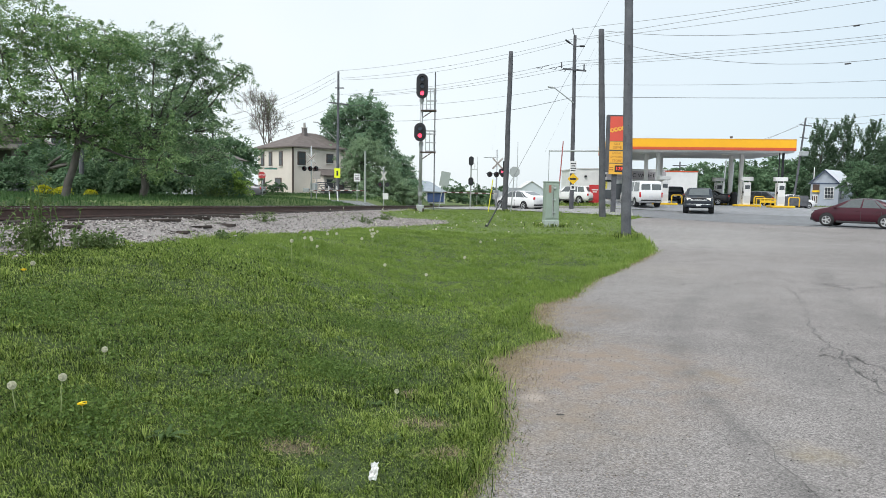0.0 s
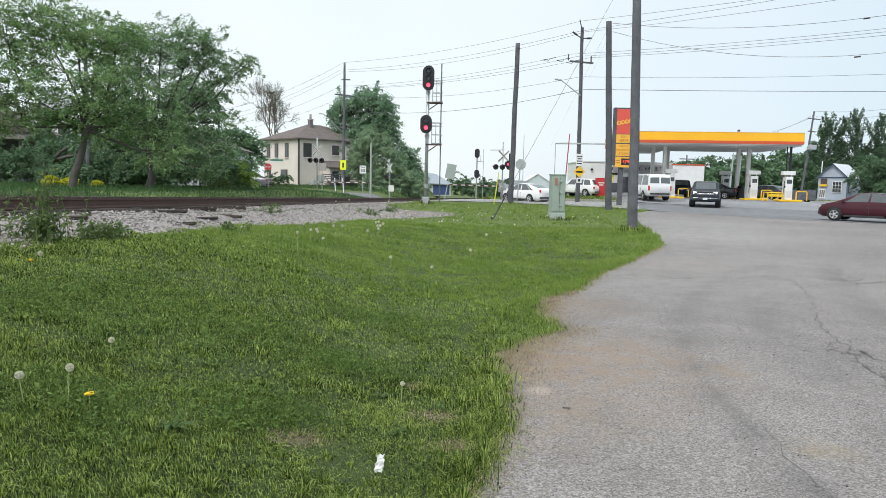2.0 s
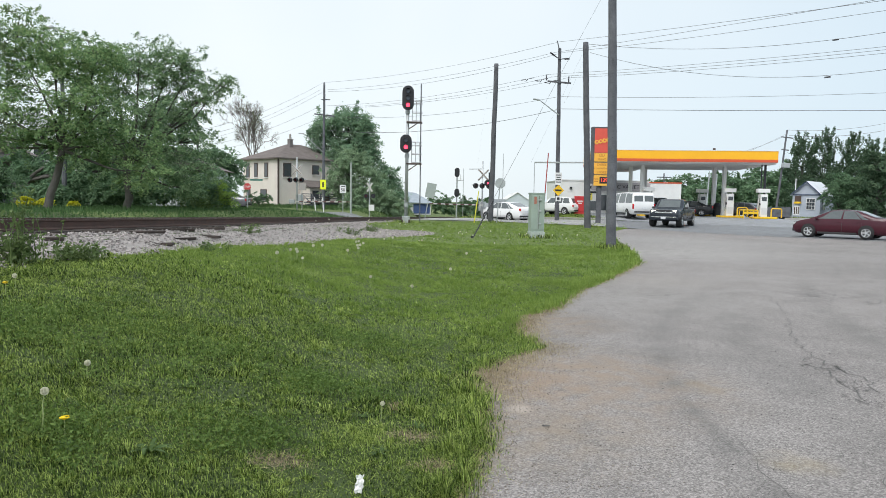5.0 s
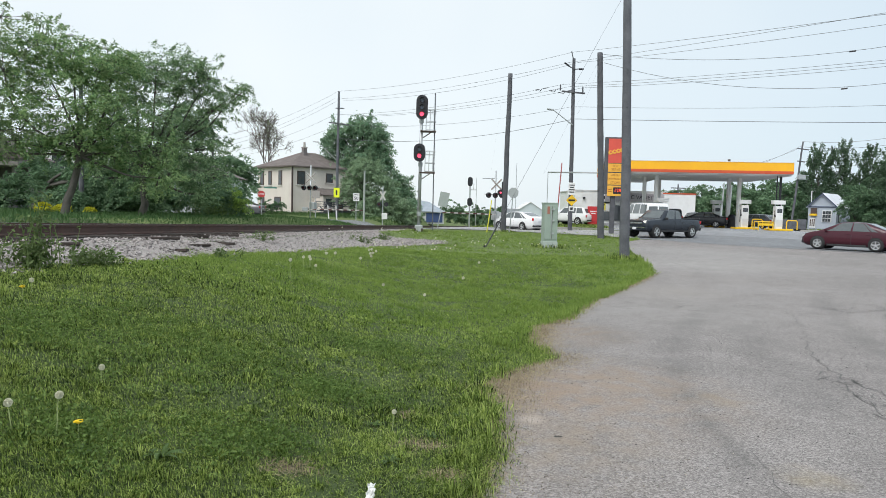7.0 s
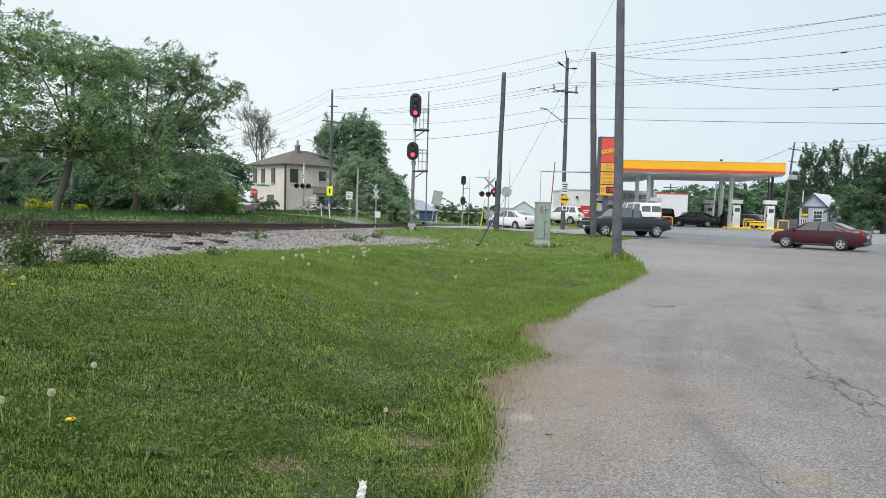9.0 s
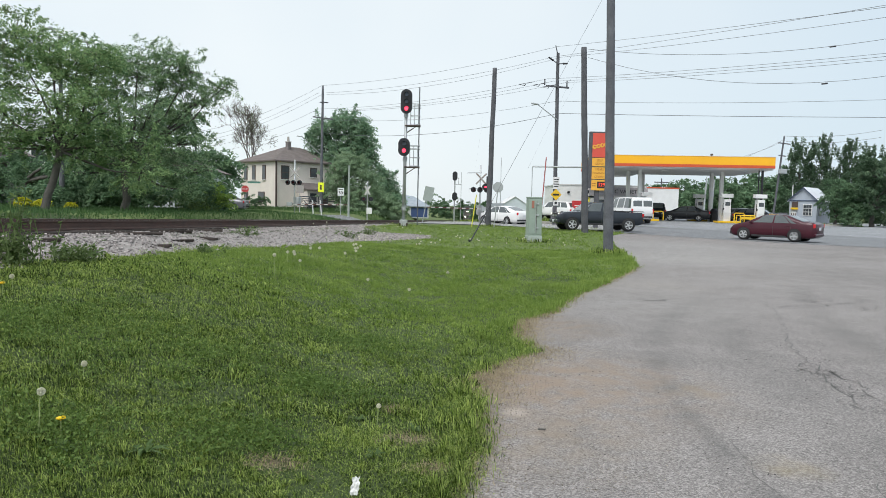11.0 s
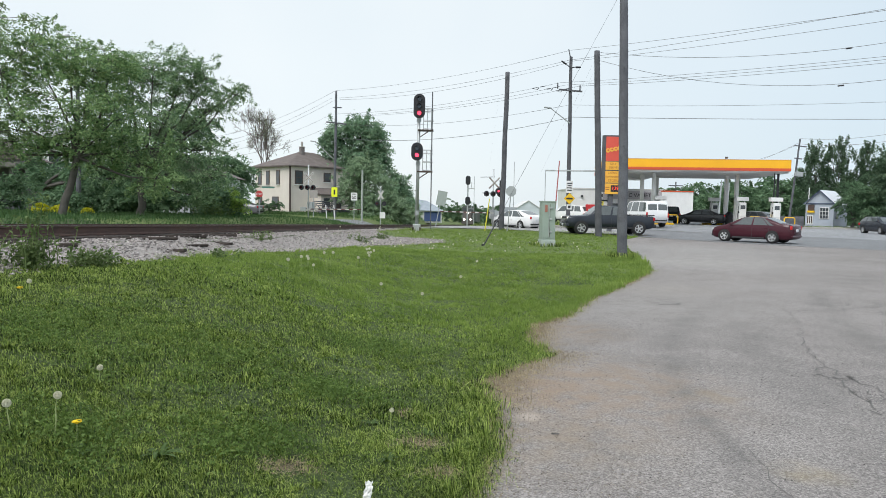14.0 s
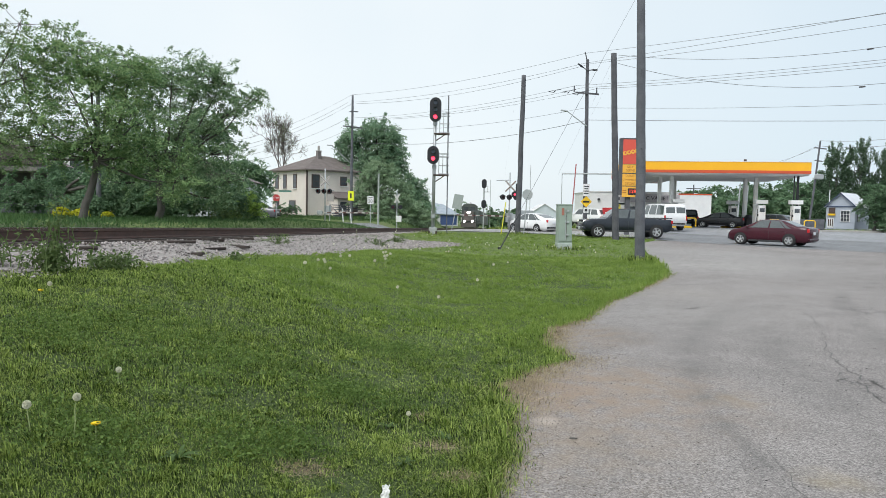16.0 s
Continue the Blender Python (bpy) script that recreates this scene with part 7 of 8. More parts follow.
def timber(x, y, length, turn, label, tilt=0.0, sec=(0.2, 0.15)):
    ob = thing("timber", on_land(x, y, turn, sec[1] * 0.45 + 0.008), label, "timber", "old railway timbers")
    bm = box((length, sec[0], sec[1]), (0, 0, 0), (0, tilt, 0), 0.012)
    for v in bm.verts:
        v.co += Vector(RNG.normal(0, 0.006, 3))
    part("beam", bm, M_TIE, ob, "split dark creosoted beam")
    return ob


timber(-5.67, 14.77, 1.5, 14, "old dark tie lying on the ballast", sec=(0.11, 0.06))
timber(-5.65, 12.92, 1.6, 20, "weathered plank half buried in ballast", sec=(0.09, 0.045))
timber(-5.15, 16.55, 0.75, 25, "old dark tie end on the ballast", sec=(0.1, 0.06))
timber(-6.1, 16.9, 1.2, 12, "dark tie lying beside the rail", sec=(0.1, 0.045))
timber(-5.3, 9.95, 0.35, 25, "short rotten tie fragment", sec=(0.1, 0.05))
timber(-4.5, 12.05, 0.3, 5, "short rotten tie fragment", sec=(0.1, 0.05))
timber(-4.62, 13.4, 0.45, 50, "thin dark plank among the stones", sec=(0.1, 0.05))
timber(-4.55, 14.75, 0.5, -30, "thin dark plank among the stones", sec=(0.12, 0.05))
timber(-6.2, 11.0, 1.1, 10, "thin dark plank among the stones", sec=(0.08, 0.04))
timber(-6.0, 9.6, 1.2, 9, "weathered plank half buried in ballast", sec=(0.08, 0.04))


# ---- weeds on the ballast ----
def weed(x, y, h, n, spread, label, leaf=0.12, z=None):
    ob = thing("weed", on_land(x, y), label, "weed")
    vs, fs, cen = [], [], []
    for k in range(n):
        b = Vector((RNG.normal(0, spread * 0.35), RNG.normal(0, spread * 0.3), 0))
        t = b + Vector((RNG.normal(0, spread * 0.35), RNG.normal(0, spread * 0.3), h * RNG.uniform(0.55, 1.05)))
        pts = limb(vs, fs, b, t, 0.007, 0.003, 0.08, 4, 4)
        for q in pts[1:]:
            cen.append(tuple(q))
    tagged(raw("stem", vs, fs, M_WEED, ob), kind="stuff")
    co, loops = leaves(np.array(cen), n * 20, (0.045, 0.045, 0.04), leaf * 0.55, 1.0)
    lf = fast_mesh("foliage", co, loops, 4, M_WEED)
    lf.parent = ob
    return ob


weed(-4.5, 7.95, 0.8, 13, 0.34, "tall leggy green weed beside the ballast", 0.06)
weed(-5.0, 7.6, 0.5, 9, 0.4, "leggy green weed on the ballast edge", 0.055)
weed(-4.62, 7.9, 0.3, 30, 0.36, "leafy base of a tall weed on the ballast", 0.06)
weed(-4.25, 8.6, 0.2, 40, 0.34, "low bushy green weed on the ballast edge", 0.05)
weed(-3.75, 12.0, 0.16, 10, 0.4, "low green weed among the stones", 0.05)
weed(-4.5, 17.5, 0.22, 12, 0.4, "low green weed among the stones", 0.06)
weed(-3.0, 27.0, 0.3, 14, 0.5, "dark green weed tuft on the ballast", 0.08)
weed(-2.6, 31.0, 0.28, 14, 0.4, "dark green weed tuft on the ballast", 0.08)
weed(-11.6, 36.0, 0.9, 40, 1.2, "bushy weeds growing along the far rail", 0.1)

# ---- dandelions ----
M_CLOCK = mat("dandelion_fluff", (0.8, 0.79, 0.66), (0.62, 0.61, 0.48), 0.9, 60.0)
M_STALK = mat("dandelion_stalk", (0.34, 0.4, 0.18), (0.26, 0.31, 0.12), 0.7, 20.0)
M_BLOOM = mat("dandelion_yellow", (0.85, 0.6, 0.01), (0.75, 0.5, 0.01), 0.7, 40.0)
_head = bmesh.new()
bmesh.ops.create_icosphere(_head, subdivisions=1, radius=0.009)
gold = RNG.normal(0, 1, (120, 3))
gold /= np.linalg.norm(gold, axis=1)[:, None]
for d in gold:
    d = Vector(d)
    e1 = d.orthogonal().normalized()
    e2 = d.cross(e1)
    tip = d * 0.026
    a = _head.verts.new(d * 0.006)
    for k in range(3):
        q = [_head.verts.new(tip + (e1 * math.cos(k * 2.1 + o) + e2 * math.sin(k * 2.1 + o)) * 0.0065) for o in (0, 0.8)]
        _head.faces.new((a, *q))
clock_me = bpy.data.meshes.new("seed_head")
_head.to_mesh(clock_me)
_head.free()
clock_me.materials.append(M_CLOCK)


def dandelion(x, y, h, s=1.0, lean=(0.0, 0.0)):
    ob = thing("dandelion", on_land(x, y), "white dandelion seed head on a bare stalk", "dandelion", "dandelions")
    vs, fs = [], []
    tip = Vector((lean[0], lean[1], h))
    limb(vs, fs, (0, 0, -0.02), tip, 0.0035, 0.0025, 0.03, 4, 5)
    raw("stalk", vs, fs, M_STALK, ob)
    hd = new("seed_head", clock_me)
    hd.matrix_basis = Matrix.Translation(tip) @ Matrix.Scale(s, 4)
    hd.parent = ob
    return ob


for x, y, h, s, l in ((-1.94, 3.5, 0.23, 0.78, (0.03, 0)), (-2.13, 3.47, 0.15, 0.82, (-0.02, 0)), (-2.12, 4.38, 0.11, 0.72, (0, 0)), (-3.61, 6.19, 0.13, 0.8, (0, 0)), (-0.31, 4.57, 0.14, 0.6, (0.02, 0)), (-2.17, 10.1, 0.3, 1.0, (0, 0)), (-2.35, 11.98, 0.2, 1.0, (0, 0)), (-2.3, 12.26, 0.2, 1.0, (0, 0)), (-2.25, 12.08, 0.18, 1.0, (0, 0)), (-2.03, 11.36, 0.16, 0.9, (0, 0)), (-2.09, 13.06, 0.26, 1.05, (-0.05, 0)), (-2.06, 13.3, 0.26, 1.05, (0.05, 0)),
                      (-1.69, 13.8, 0.2, 1.1, (0.1, 0)), (-1.78, 17.22, 0.2, 1.2, (0, 0)), (-1.76, 17.64, 0.2, 1.2, (0, 0)), (-1.59, 17.04, 0.2, 1.2, (0, 0)), (-1.58, 16.16, 0.2, 1.2, (0, 0)), (-1.61, 15.9, 0.2, 1.2, (0, 0)), (-1.51, 15.08, 0.2, 1.1, (0, 0)),
                      (-1.02, 19.64, 0.3, 1.3, (0, 0)), (-0.87, 10.58, 0.18, 0.9, (0, 0)), (-0.24, 10.28, 0.18, 0.9, (0, 0)), (-0.32, 24.68, 0.25, 1.4, (0, 0)), (-0.22, 21.2, 0.22, 1.2, (0, 0)), (0.89, 16.69, 0.25, 1.2, (0, 0)), (0.41, 13.2, 0.2, 1.1, (0, 0))):
    dandelion(x, y, h, s, l)
for i in range(30):
    y = RNG.uniform(18, 36)
    x = RNG.uniform(-0.24 * y, 0.12 * y) if i % 3 else RNG.normal(-0.1 * y, 0.5)
    if side(x, y) < -4.2:
        x += 1.2
    dandelion(x, y, RNG.uniform(0.12, 0.3), 0.75 + 0.008 * y)
for cx, cy, rx, ry, k in ((2.6, 28.5, 1.4, 1.2, 9), (5.0, 27.0, 0.6, 1.5, 6), (1.2, 24.0, 1.0, 1.5, 6)):
    for i in range(k):
        dandelion(RNG.normal(cx, rx), RNG.normal(cy, ry), RNG.uniform(0.12, 0.3), 0.95)
bloom = thing("dandelion_flower", on_land(-1.83, 3.53), "yellow dandelion flower in the grass", "dandelion flower")
bm = bmesh.new()
for k in range(26):
    a = k * 2.4
    add_box(bm, (0.026, 0.005, 0.003), (0.011 * math.cos(a), 0.011 * math.sin(a), 0.105 + 0.004 * (k % 4)), (0, -25 + 12 * (k % 4), math.degrees(a)))
part("petals", bm, M_BLOOM, bloom)
part("stalk", cyl(0.003, 0.0025, (0, 0, -0.01), (0, 0, 0.105), 6), M_STALK, bloom)
copy_thing(bloom, on_land(-3.55, 5.95))
# crumpled white paper
paper = thing("paper_scrap", on_land(-0.33, 3.46), "crumpled white paper scrap lying on the grass", "litter")
bm = bmesh.new()
bmesh.ops.create_grid(bm, x_segments=9, y_segments=14, size=0.5)
for v in bm.verts:
    v.co = Vector((v.co.x * 0.036 + v.co.y * 0.01, v.co.y * 0.02, 0.055 + v.co.y * 0.085)) + Vector((noise.noise(v.co * 5), noise.noise(v.co * 5 + Vector((3, 1, 2))), noise.noise(v.co * 4 + Vector((9, 2, 4))))) * 0.011
pp = part("sheet", bm, M_WHITE, paper)
pp.modifiers.new("thickness", "SOLIDIFY").thickness = 0.001

# ---- marks on the asphalt ----
M_CRACK = mat("crack_tar", (0.14, 0.135, 0.13), (0.095, 0.092, 0.088), 0.95, 9.0)


def crack(pts, w, label="dark jagged crack in the asphalt"):
    """A narrow branching crack that lies in the surface of the lot."""
    vs, fs = [], []
    p = []
    for (ax, ay), (bx, by) in zip(pts, pts[1:]):
        m = max(3, int(math.hypot(bx - ax, by - ay) / 0.12))
        p += [(lerp(ax, bx, i / m) + RNG.normal(0, 0.03), lerp(ay, by, i / m) + RNG.normal(0, 0.03)) for i in range(m)]
    p.append(pts[-1])
    for i, (x, y) in enumerate(p):
        j, k = p[max(i - 1, 0)], p[min(i + 1, len(p) - 1)]
        d = Vector((k[0] - j[0], k[1] - j[1])).normalized()
        ww = w * RNG.uniform(0.3, 1.2) * (0.3 + math.sin(math.pi * (i + 0.5) / len(p)) ** 0.5)
        z = lz(x, y) + 0.0235
        vs += [(x - d.y * ww, y + d.x * ww, z), (x + d.y * ww, y - d.x * ww, z)]
    fs = [(2 * i, 2 * i + 1, 2 * i + 3, 2 * i + 2) for i in range(len(p) - 1)]
    return tagged(raw("crack", vs, fs, M_CRACK), label, "crack", "asphalt cracks", "structure")


crack([(4.92, 9.53), (4.19, 7.95), (3.94, 7.31), (3.87, 6.95), (3.76, 6.49), (3.84, 6.26), (3.73, 5.88), (3.68, 5.69), (3.6, 5.3)], 0.006)
crack([(3.76, 6.49), (3.57, 6.06), (3.49, 5.75), (3.38, 5.38), (3.33, 5.15)], 0.007)
crack([(3.87, 6.95), (3.62, 6.6), (3.5, 6.3)], 0.005)
crack([(2.02, 4.4), (1.86, 3.6), (1.84, 3.2)], 0.0022)
crack([(2.55, 3.75), (2.42, 3.5), (2.3, 3.0)], 0.003)
crack([(4.92, 9.53), (5.3, 10.6), (5.5, 11.2)], 0.006)
for i in range(22):
    q = RNG.uniform(0, 1)
    x, y = lerp(3.85, 3.42, q) + RNG.normal(0, 0.09), lerp(6.7, 5.2, q) + RNG.normal(0, 0.16)
    a = RNG.uniform(0, 3.1)
    crack([(x, y), (x + 0.08 * math.cos(a), y + 0.1 * math.sin(a)), (x + 0.17 * math.cos(a + 0.6), y + 0.22 * math.sin(a + 0.6))], 0.0035)
for i in range(14):
    x, y = 6.6 + RNG.normal(0, 0.5), 11.3 + RNG.normal(0, 0.6)
    a = RNG.uniform(0, 3.1)
    crack([(x, y), (x + 0.25 * math.cos(a), y + 0.25 * math.sin(a)), (x + 0.6 * math.cos(a + 0.6), y + 0.6 * math.sin(a + 0.6))], 0.009)
for i in range(26):
    y = RNG.uniform(11, 30)
    x = RNG.uniform(float(edge_x(y)) + 0.8, 0.68 * y)
    a = RNG.normal(0.1, 0.35)
    l = RNG.uniform(0.2, 0.55)
    crack([(x, y), (x + l * math.cos(a) * 0.6, y + l * math.sin(a) * 0.6), (x + l * math.cos(a), y + l * math.sin(a) + RNG.normal(0, 0.1))], 0.006 + 0.0007 * y)
gr_n = 5200
gry = RNG.uniform(2.6, 9.0, gr_n)
grx = edge_x(gry) + np.abs(RNG.normal(0, 0.55, gr_n)) + 0.03
grit = stones("grit", grx, gry, np.full(gr_n, 0.021), RNG.uniform(0.002, 0.0065, gr_n), mat("grit_stone", (0.32, 0.28, 0.24), (0.14, 0.12, 0.1), 0.9, 40.0, vary=0.6, island=True))
tagged(grit, "loose grit and gravel on the asphalt", "gravel", kind="stuff")
dk_n = 700
dkx, dky = RNG.uniform(0.9, 6.5, dk_n), RNG.uniform(2.6, 10.0, dk_n)
specks = stones("dark_grit", dkx, dky, np.full(dk_n, 0.022), RNG.uniform(0.003, 0.0075, dk_n), mat("dark_grit_stone", (0.07, 0.066, 0.062), (0.035, 0.033, 0.031), 0.9, 40.0))
tagged(specks, "scattered dark pebbles on the asphalt", "gravel", kind="stuff")
twig = thing("twig", pose(0.79, 4.54, 0.03, 0, 0, -18), "short dark twig lying on the asphalt", "twig")
part("stick", cyl(0.006, 0.004, (-0.025, 0, 0), (0.025, 0, 0.003), 6), M_CRACK, twig)


# ---- the small house behind the forecourt ----
sh = thing("house", pose(41.3, 80.0, 0.36, 0, 0, -45), "small pale blue-grey gabled house with white metal roof", "house")
M_SIDING = mat("pale_blue_siding", (0.42, 0.46, 0.52), (0.36, 0.4, 0.46), 0.8, 2.0)
M_BLUETRIM = mat("blue_trim", (0.05, 0.075, 0.14), (0.04, 0.06, 0.11), 0.6, 3.0)
M_METALROOF = mat("white_metal_roof", (0.7, 0.72, 0.75), (0.6, 0.62, 0.66), 0.5, 1.5)
part("wall", prism([(0, -0.8), (2.9, -0.8), (2.9, 2.45), (1.45, 3.8), (0, 2.45)], 5.0, "y"), M_SIDING, sh)
for pts in ([(-0.2, 2.3), (1.45, 3.84), (1.45, 3.95), (-0.2, 2.41)], [(1.45, 3.84), (3.1, 2.3), (3.1, 2.41), (1.45, 3.95)]):
    rf = part("roof", prism(pts, 5.4, "y"), M_METALROOF, sh)
    rf.location = (0, -0.2, 0)
for k in (-1, 1):
    part("bargeboard", box((2.2, 0.08, 0.08), (1.45 + k * 0.8, -0.24, 3.12), (0, k * 43, 0)), M_BLUETRIM, sh)
part("trim_band", box((2.9, 0.06, 0.1), (1.45, -0.04, 2.4)), M_BLUETRIM, sh)
wn = part("window", box((0.95, 0.08, 1.3), (1.95, -0.03, 1.35), (0, 0, 0), 0.01), M_WHITE, sh)
for i in range(3):
    for j in range(3):
        part("pane", box((0.25, 0.03, 0.35), (1.95 + (i - 1) * 0.29, -0.08, 1.35 + (j - 1) * 0.41)), M_GLASSDARK, wn)
part("window", box((0.08, 0.9, 1.2), (2.93, 1.2, 1.35), (0, 0, 0), 0.01), M_GLASSDARK, sh)
part("notice_board", box((0.65, 0.1, 0.65), (0.6, -0.06, 1.95), (0, 0, 0), 0.01), M_TRIMDARK, sh)
part("flower_box", box((0.75, 0.25, 0.22), (0.6, -0.15, 1.5), (0, 0, 0), 0.02), M_SAFEYEL, sh, "yellow flower box")
part("door", box((0.62, 0.08, 1.1), (0.5, -0.04, 0.6), (0, 0, 0), 0.01), M_WHITE, sh)
for i in range(3):
    part("door_panel", box((0.11, 0.03, 0.8), (0.3 + i * 0.2, -0.09, 0.6)), M_TRIMDARK, sh)
part("vent_pipe", cyl(0.05, 0.05, (0.15, 0.4, 2.4), (0.15, 0.4, 4.2), 8), M_WHITE, sh)
bin_ = thing("timber_bin", on_land(35.0, 70.5, 0, 0.03), "grey weathered open timber bin at the forecourt edge", "bin")
part("front_boards", box((2.5, 0.12, 0.95), (0, 0, 0.75), (0, 0, 0), 0.02), M_POLE, bin_)
part("side_boards", box((0.12, 1.6, 1.1), (-1.19, 0.85, 0.75), (0, 0, 0), 0.02), M_POLE, bin_)
part("side_boards", box((0.12, 1.6, 1.1), (1.19, 0.85, 0.75), (0, 0, 0), 0.02), M_POLE, bin_)
part("wheel", cyl(0.3, 0.3, (0.5, 0.1, 0.27), (0.5, 0.3, 0.27), 14), M_TYRE, bin_)
bin_["label"] = "grey weathered open trailer at the forecourt edge"
berm = thing("planting_bed", on_land(41.5, 75.5), "low weedy verge with kerb stones", "verge")
part("kerb", box((9.0, 0.3, 0.25), (0, -0.8, 0.1), (0, 0, 4), 0.05), M_CONCRETE, berm)
bx_, by_ = RNG.uniform(37, 47, 2600), RNG.uniform(75, 77, 2600)
vg = blades("verge_grass", bx_, by_, RNG.uniform(0.15, 0.45, 2600), RNG.uniform(0.03, 0.05, 2600), M_GRASS, 0.4)
tagged(vg, "weedy grass verge before the small house", "grass", kind="stuff")
# verge before the store
for x, y, l, turn in ((11.5, 57.9, 8.5, -8),):
    kb = tagged(part("kerb", box((l, 0.18, 0.2), (0, 0, 0.05), (0, 0, 0), 0.03), M_CONCRETE, at=on_land(x, y, turn)), "pale concrete kerb beside the road", "kerb", kind="structure")

# ---- sheds and distance ----
shed = thing("shed", pose(-1.6, 112.0, -0.65, 0, 0, 8), "low shed with corrugated roof and blue door", "shed")
part("wall", box((3.2, 5.0, 1.9), (0.2, 2.6, 0.7)), M_SOFFIT, shed)
raw("roof", [(-1.7, -0.3, 1.72), (2.1, -0.3, 1.6), (2.1, 5.6, 1.6), (-1.7, 5.6, 1.72), (-1.7, 2.6, 3.4), (-0.3, 2.6, 3.2), (-1.7, -0.3, 1.6), (2.1, -0.3, 1.48), (2.1, 5.6, 1.48), (-1.7, 5.6, 1.6)],
    [(0, 1, 5, 4), (1, 2, 5), (2, 3, 4, 5), (3, 0, 4), (0, 6, 7, 1), (1, 7, 8, 2), (2, 8, 9, 3), (3, 9, 6, 0), (6, 9, 8, 7)], mat("corrugated_roof", (0.33, 0.37, 0.41), (0.25, 0.29, 0.33), 0.6, 2.0), shed)
part("door", box((2.6, 0.1, 1.5), (0.3, 0.06, 0.7), (0, 0, 0), 0.02), mat("blue_door_paint", (0.05, 0.09, 0.22), (0.04, 0.07, 0.18), 0.6, 2.0), shed)
barn = thing("shed", pose(12.8, 120.0, -0.4), "pale metal gabled shed in the distance", "shed")
part("wall", prism([(0, 0), (4.1, 0), (4.1, 2.0), (2.05, 3.3), (0, 2.0)], 9, "y"), mat("pale_metal_wall", (0.55, 0.6, 0.64), (0.5, 0.55, 0.59), 0.6, 1.0), barn)
for k in (0, 1):
    pts = [(-0.2, 1.88), (2.05, 3.32), (2.05, 3.42), (-0.2, 1.98)] if k == 0 else [(2.05, 3.32), (4.3, 1.88), (4.3, 1.98), (2.05, 3.42)]
    part("roof", prism(pts, 9.3, "y"), M_SOFFIT, barn).location = (0, -0.15, 0)
# flaking white paint, lowered in colour for the shade under the trees
M_WEATHERED = mat("shaded_flaking_white_paint", (0.24, 0.228, 0.21), (0.15, 0.14, 0.127), 0.9, 3.0)
# the neighbouring house on the other side of the track
nh = thing("house", pose(-27.5, 46.0, 0.85, 0, 0, 12), "weathered house with columned front porch behind trees", "house")
# weathered siding, its colour also darkened to stand for tree shade
part("wall", box((8.0, 4.0, 3.4), (-4.0, 3.6, 1.6)), mat("shaded_weathered_siding", (0.17, 0.165, 0.155), (0.11, 0.105, 0.1), 0.9, 2.0), nh)
part("roof", prism([(-8.5, 3.3), (0.5, 3.3), (-4.0, 5.6)], 4.4, "y"), M_ROOF, nh).location = (0, 1.5, 0)
pr = part("porch_floor", box((8.0, 2.2, 0.8), (-4.0, 0.6, 0.3)), M_POLE, nh)
for i in range(6):
    part("porch_column", cyl(0.16, 0.13, (-0.2 - i * 1.5, -0.3, 0.7), (-0.2 - i * 1.5, -0.3, 2.7), 10), M_WEATHERED, pr)
part("porch_roof", box((8.6, 2.8, 0.3), (-4.0, 0.4, 2.85), (0, 0, 0), 0.03), M_WEATHERED, pr)
for i in range(36):
    part("baluster", box((0.07, 0.06, 0.75), (-0.3 - i * 0.21, -0.3, 1.1)), M_WEATHERED, pr)
part("hand_rail", box((7.8, 0.1, 0.08), (-4.0, -0.3, 1.5)), M_WEATHERED, pr)
nh2 = thing("house", pose(-17.0, 54.0, 0.6, 0, 0, 5), "pale sided bungalow seen between the trees", "house")
part("wall", box((9.0, 6.0, 3.0), (-4.0, 3.0, 1.4)), mat("pale_siding", (0.52, 0.55, 0.58), (0.45, 0.48, 0.51), 0.8, 2.0), nh2)
part("roof", prism([(-9.0, 2.9), (1.0, 2.9), (-4.0, 4.8)], 6.8, "y"), M_ROOF, nh2).location = (0, -0.4, 0)
for i in range(3):
    part("window", box((1.1, 0.08, 1.0), (-6.8 + i * 2.6, -0.03, 1.6), (0, 0, 0), 0.01), M_GLASSDARK, nh2)
nh3 = thing("house", pose(-31.5, 58.0, 0.6, 0, 0, 8), "white two-storey house behind the garden trees", "house")
part("wall", box((6.6, 7.0, 5.6), (0, 3.5, 2.7)), M_WHITE, nh3)
part("roof", prism([(-3.8, 5.4), (3.8, 5.4), (0, 7.4)], 7.8, "y"), M_METALROOF, nh3).location = (0, -0.4, 0)
for i in range(3):
    part("window", box((0.9, 0.08, 1.3), (-2.1 + i * 2.1, -0.03, 4.0), (0, 0, 0), 0.01), M_GLASSDARK, nh3)
wb = thing("wheeled_bin", on_land(-20.2, 38.5, 10), "green wheeled bin behind the tree", "bin")
part("body", box((0.6, 0.65, 1.0), (0, 0, 0.6), (0, 0, 0), 0.05), mat("green_bin_plastic", (0.01, 0.16, 0.1), (0.008, 0.13, 0.08), 0.5, 3.0), wb)
part("lid", box((0.66, 0.72, 0.1), (0, 0, 1.15), (0, 0, 0), 0.03), mat("green_lid_plastic", (0.015, 0.2, 0.13), (0.01, 0.17, 0.1), 0.5, 3.0), wb)
for k in (-1, 1):
    part("wheel", cyl(0.12, 0.12, (k * 0.26, 0.3, 0.12), (k * 0.32, 0.3, 0.12), 12), M_TYRE, wb)

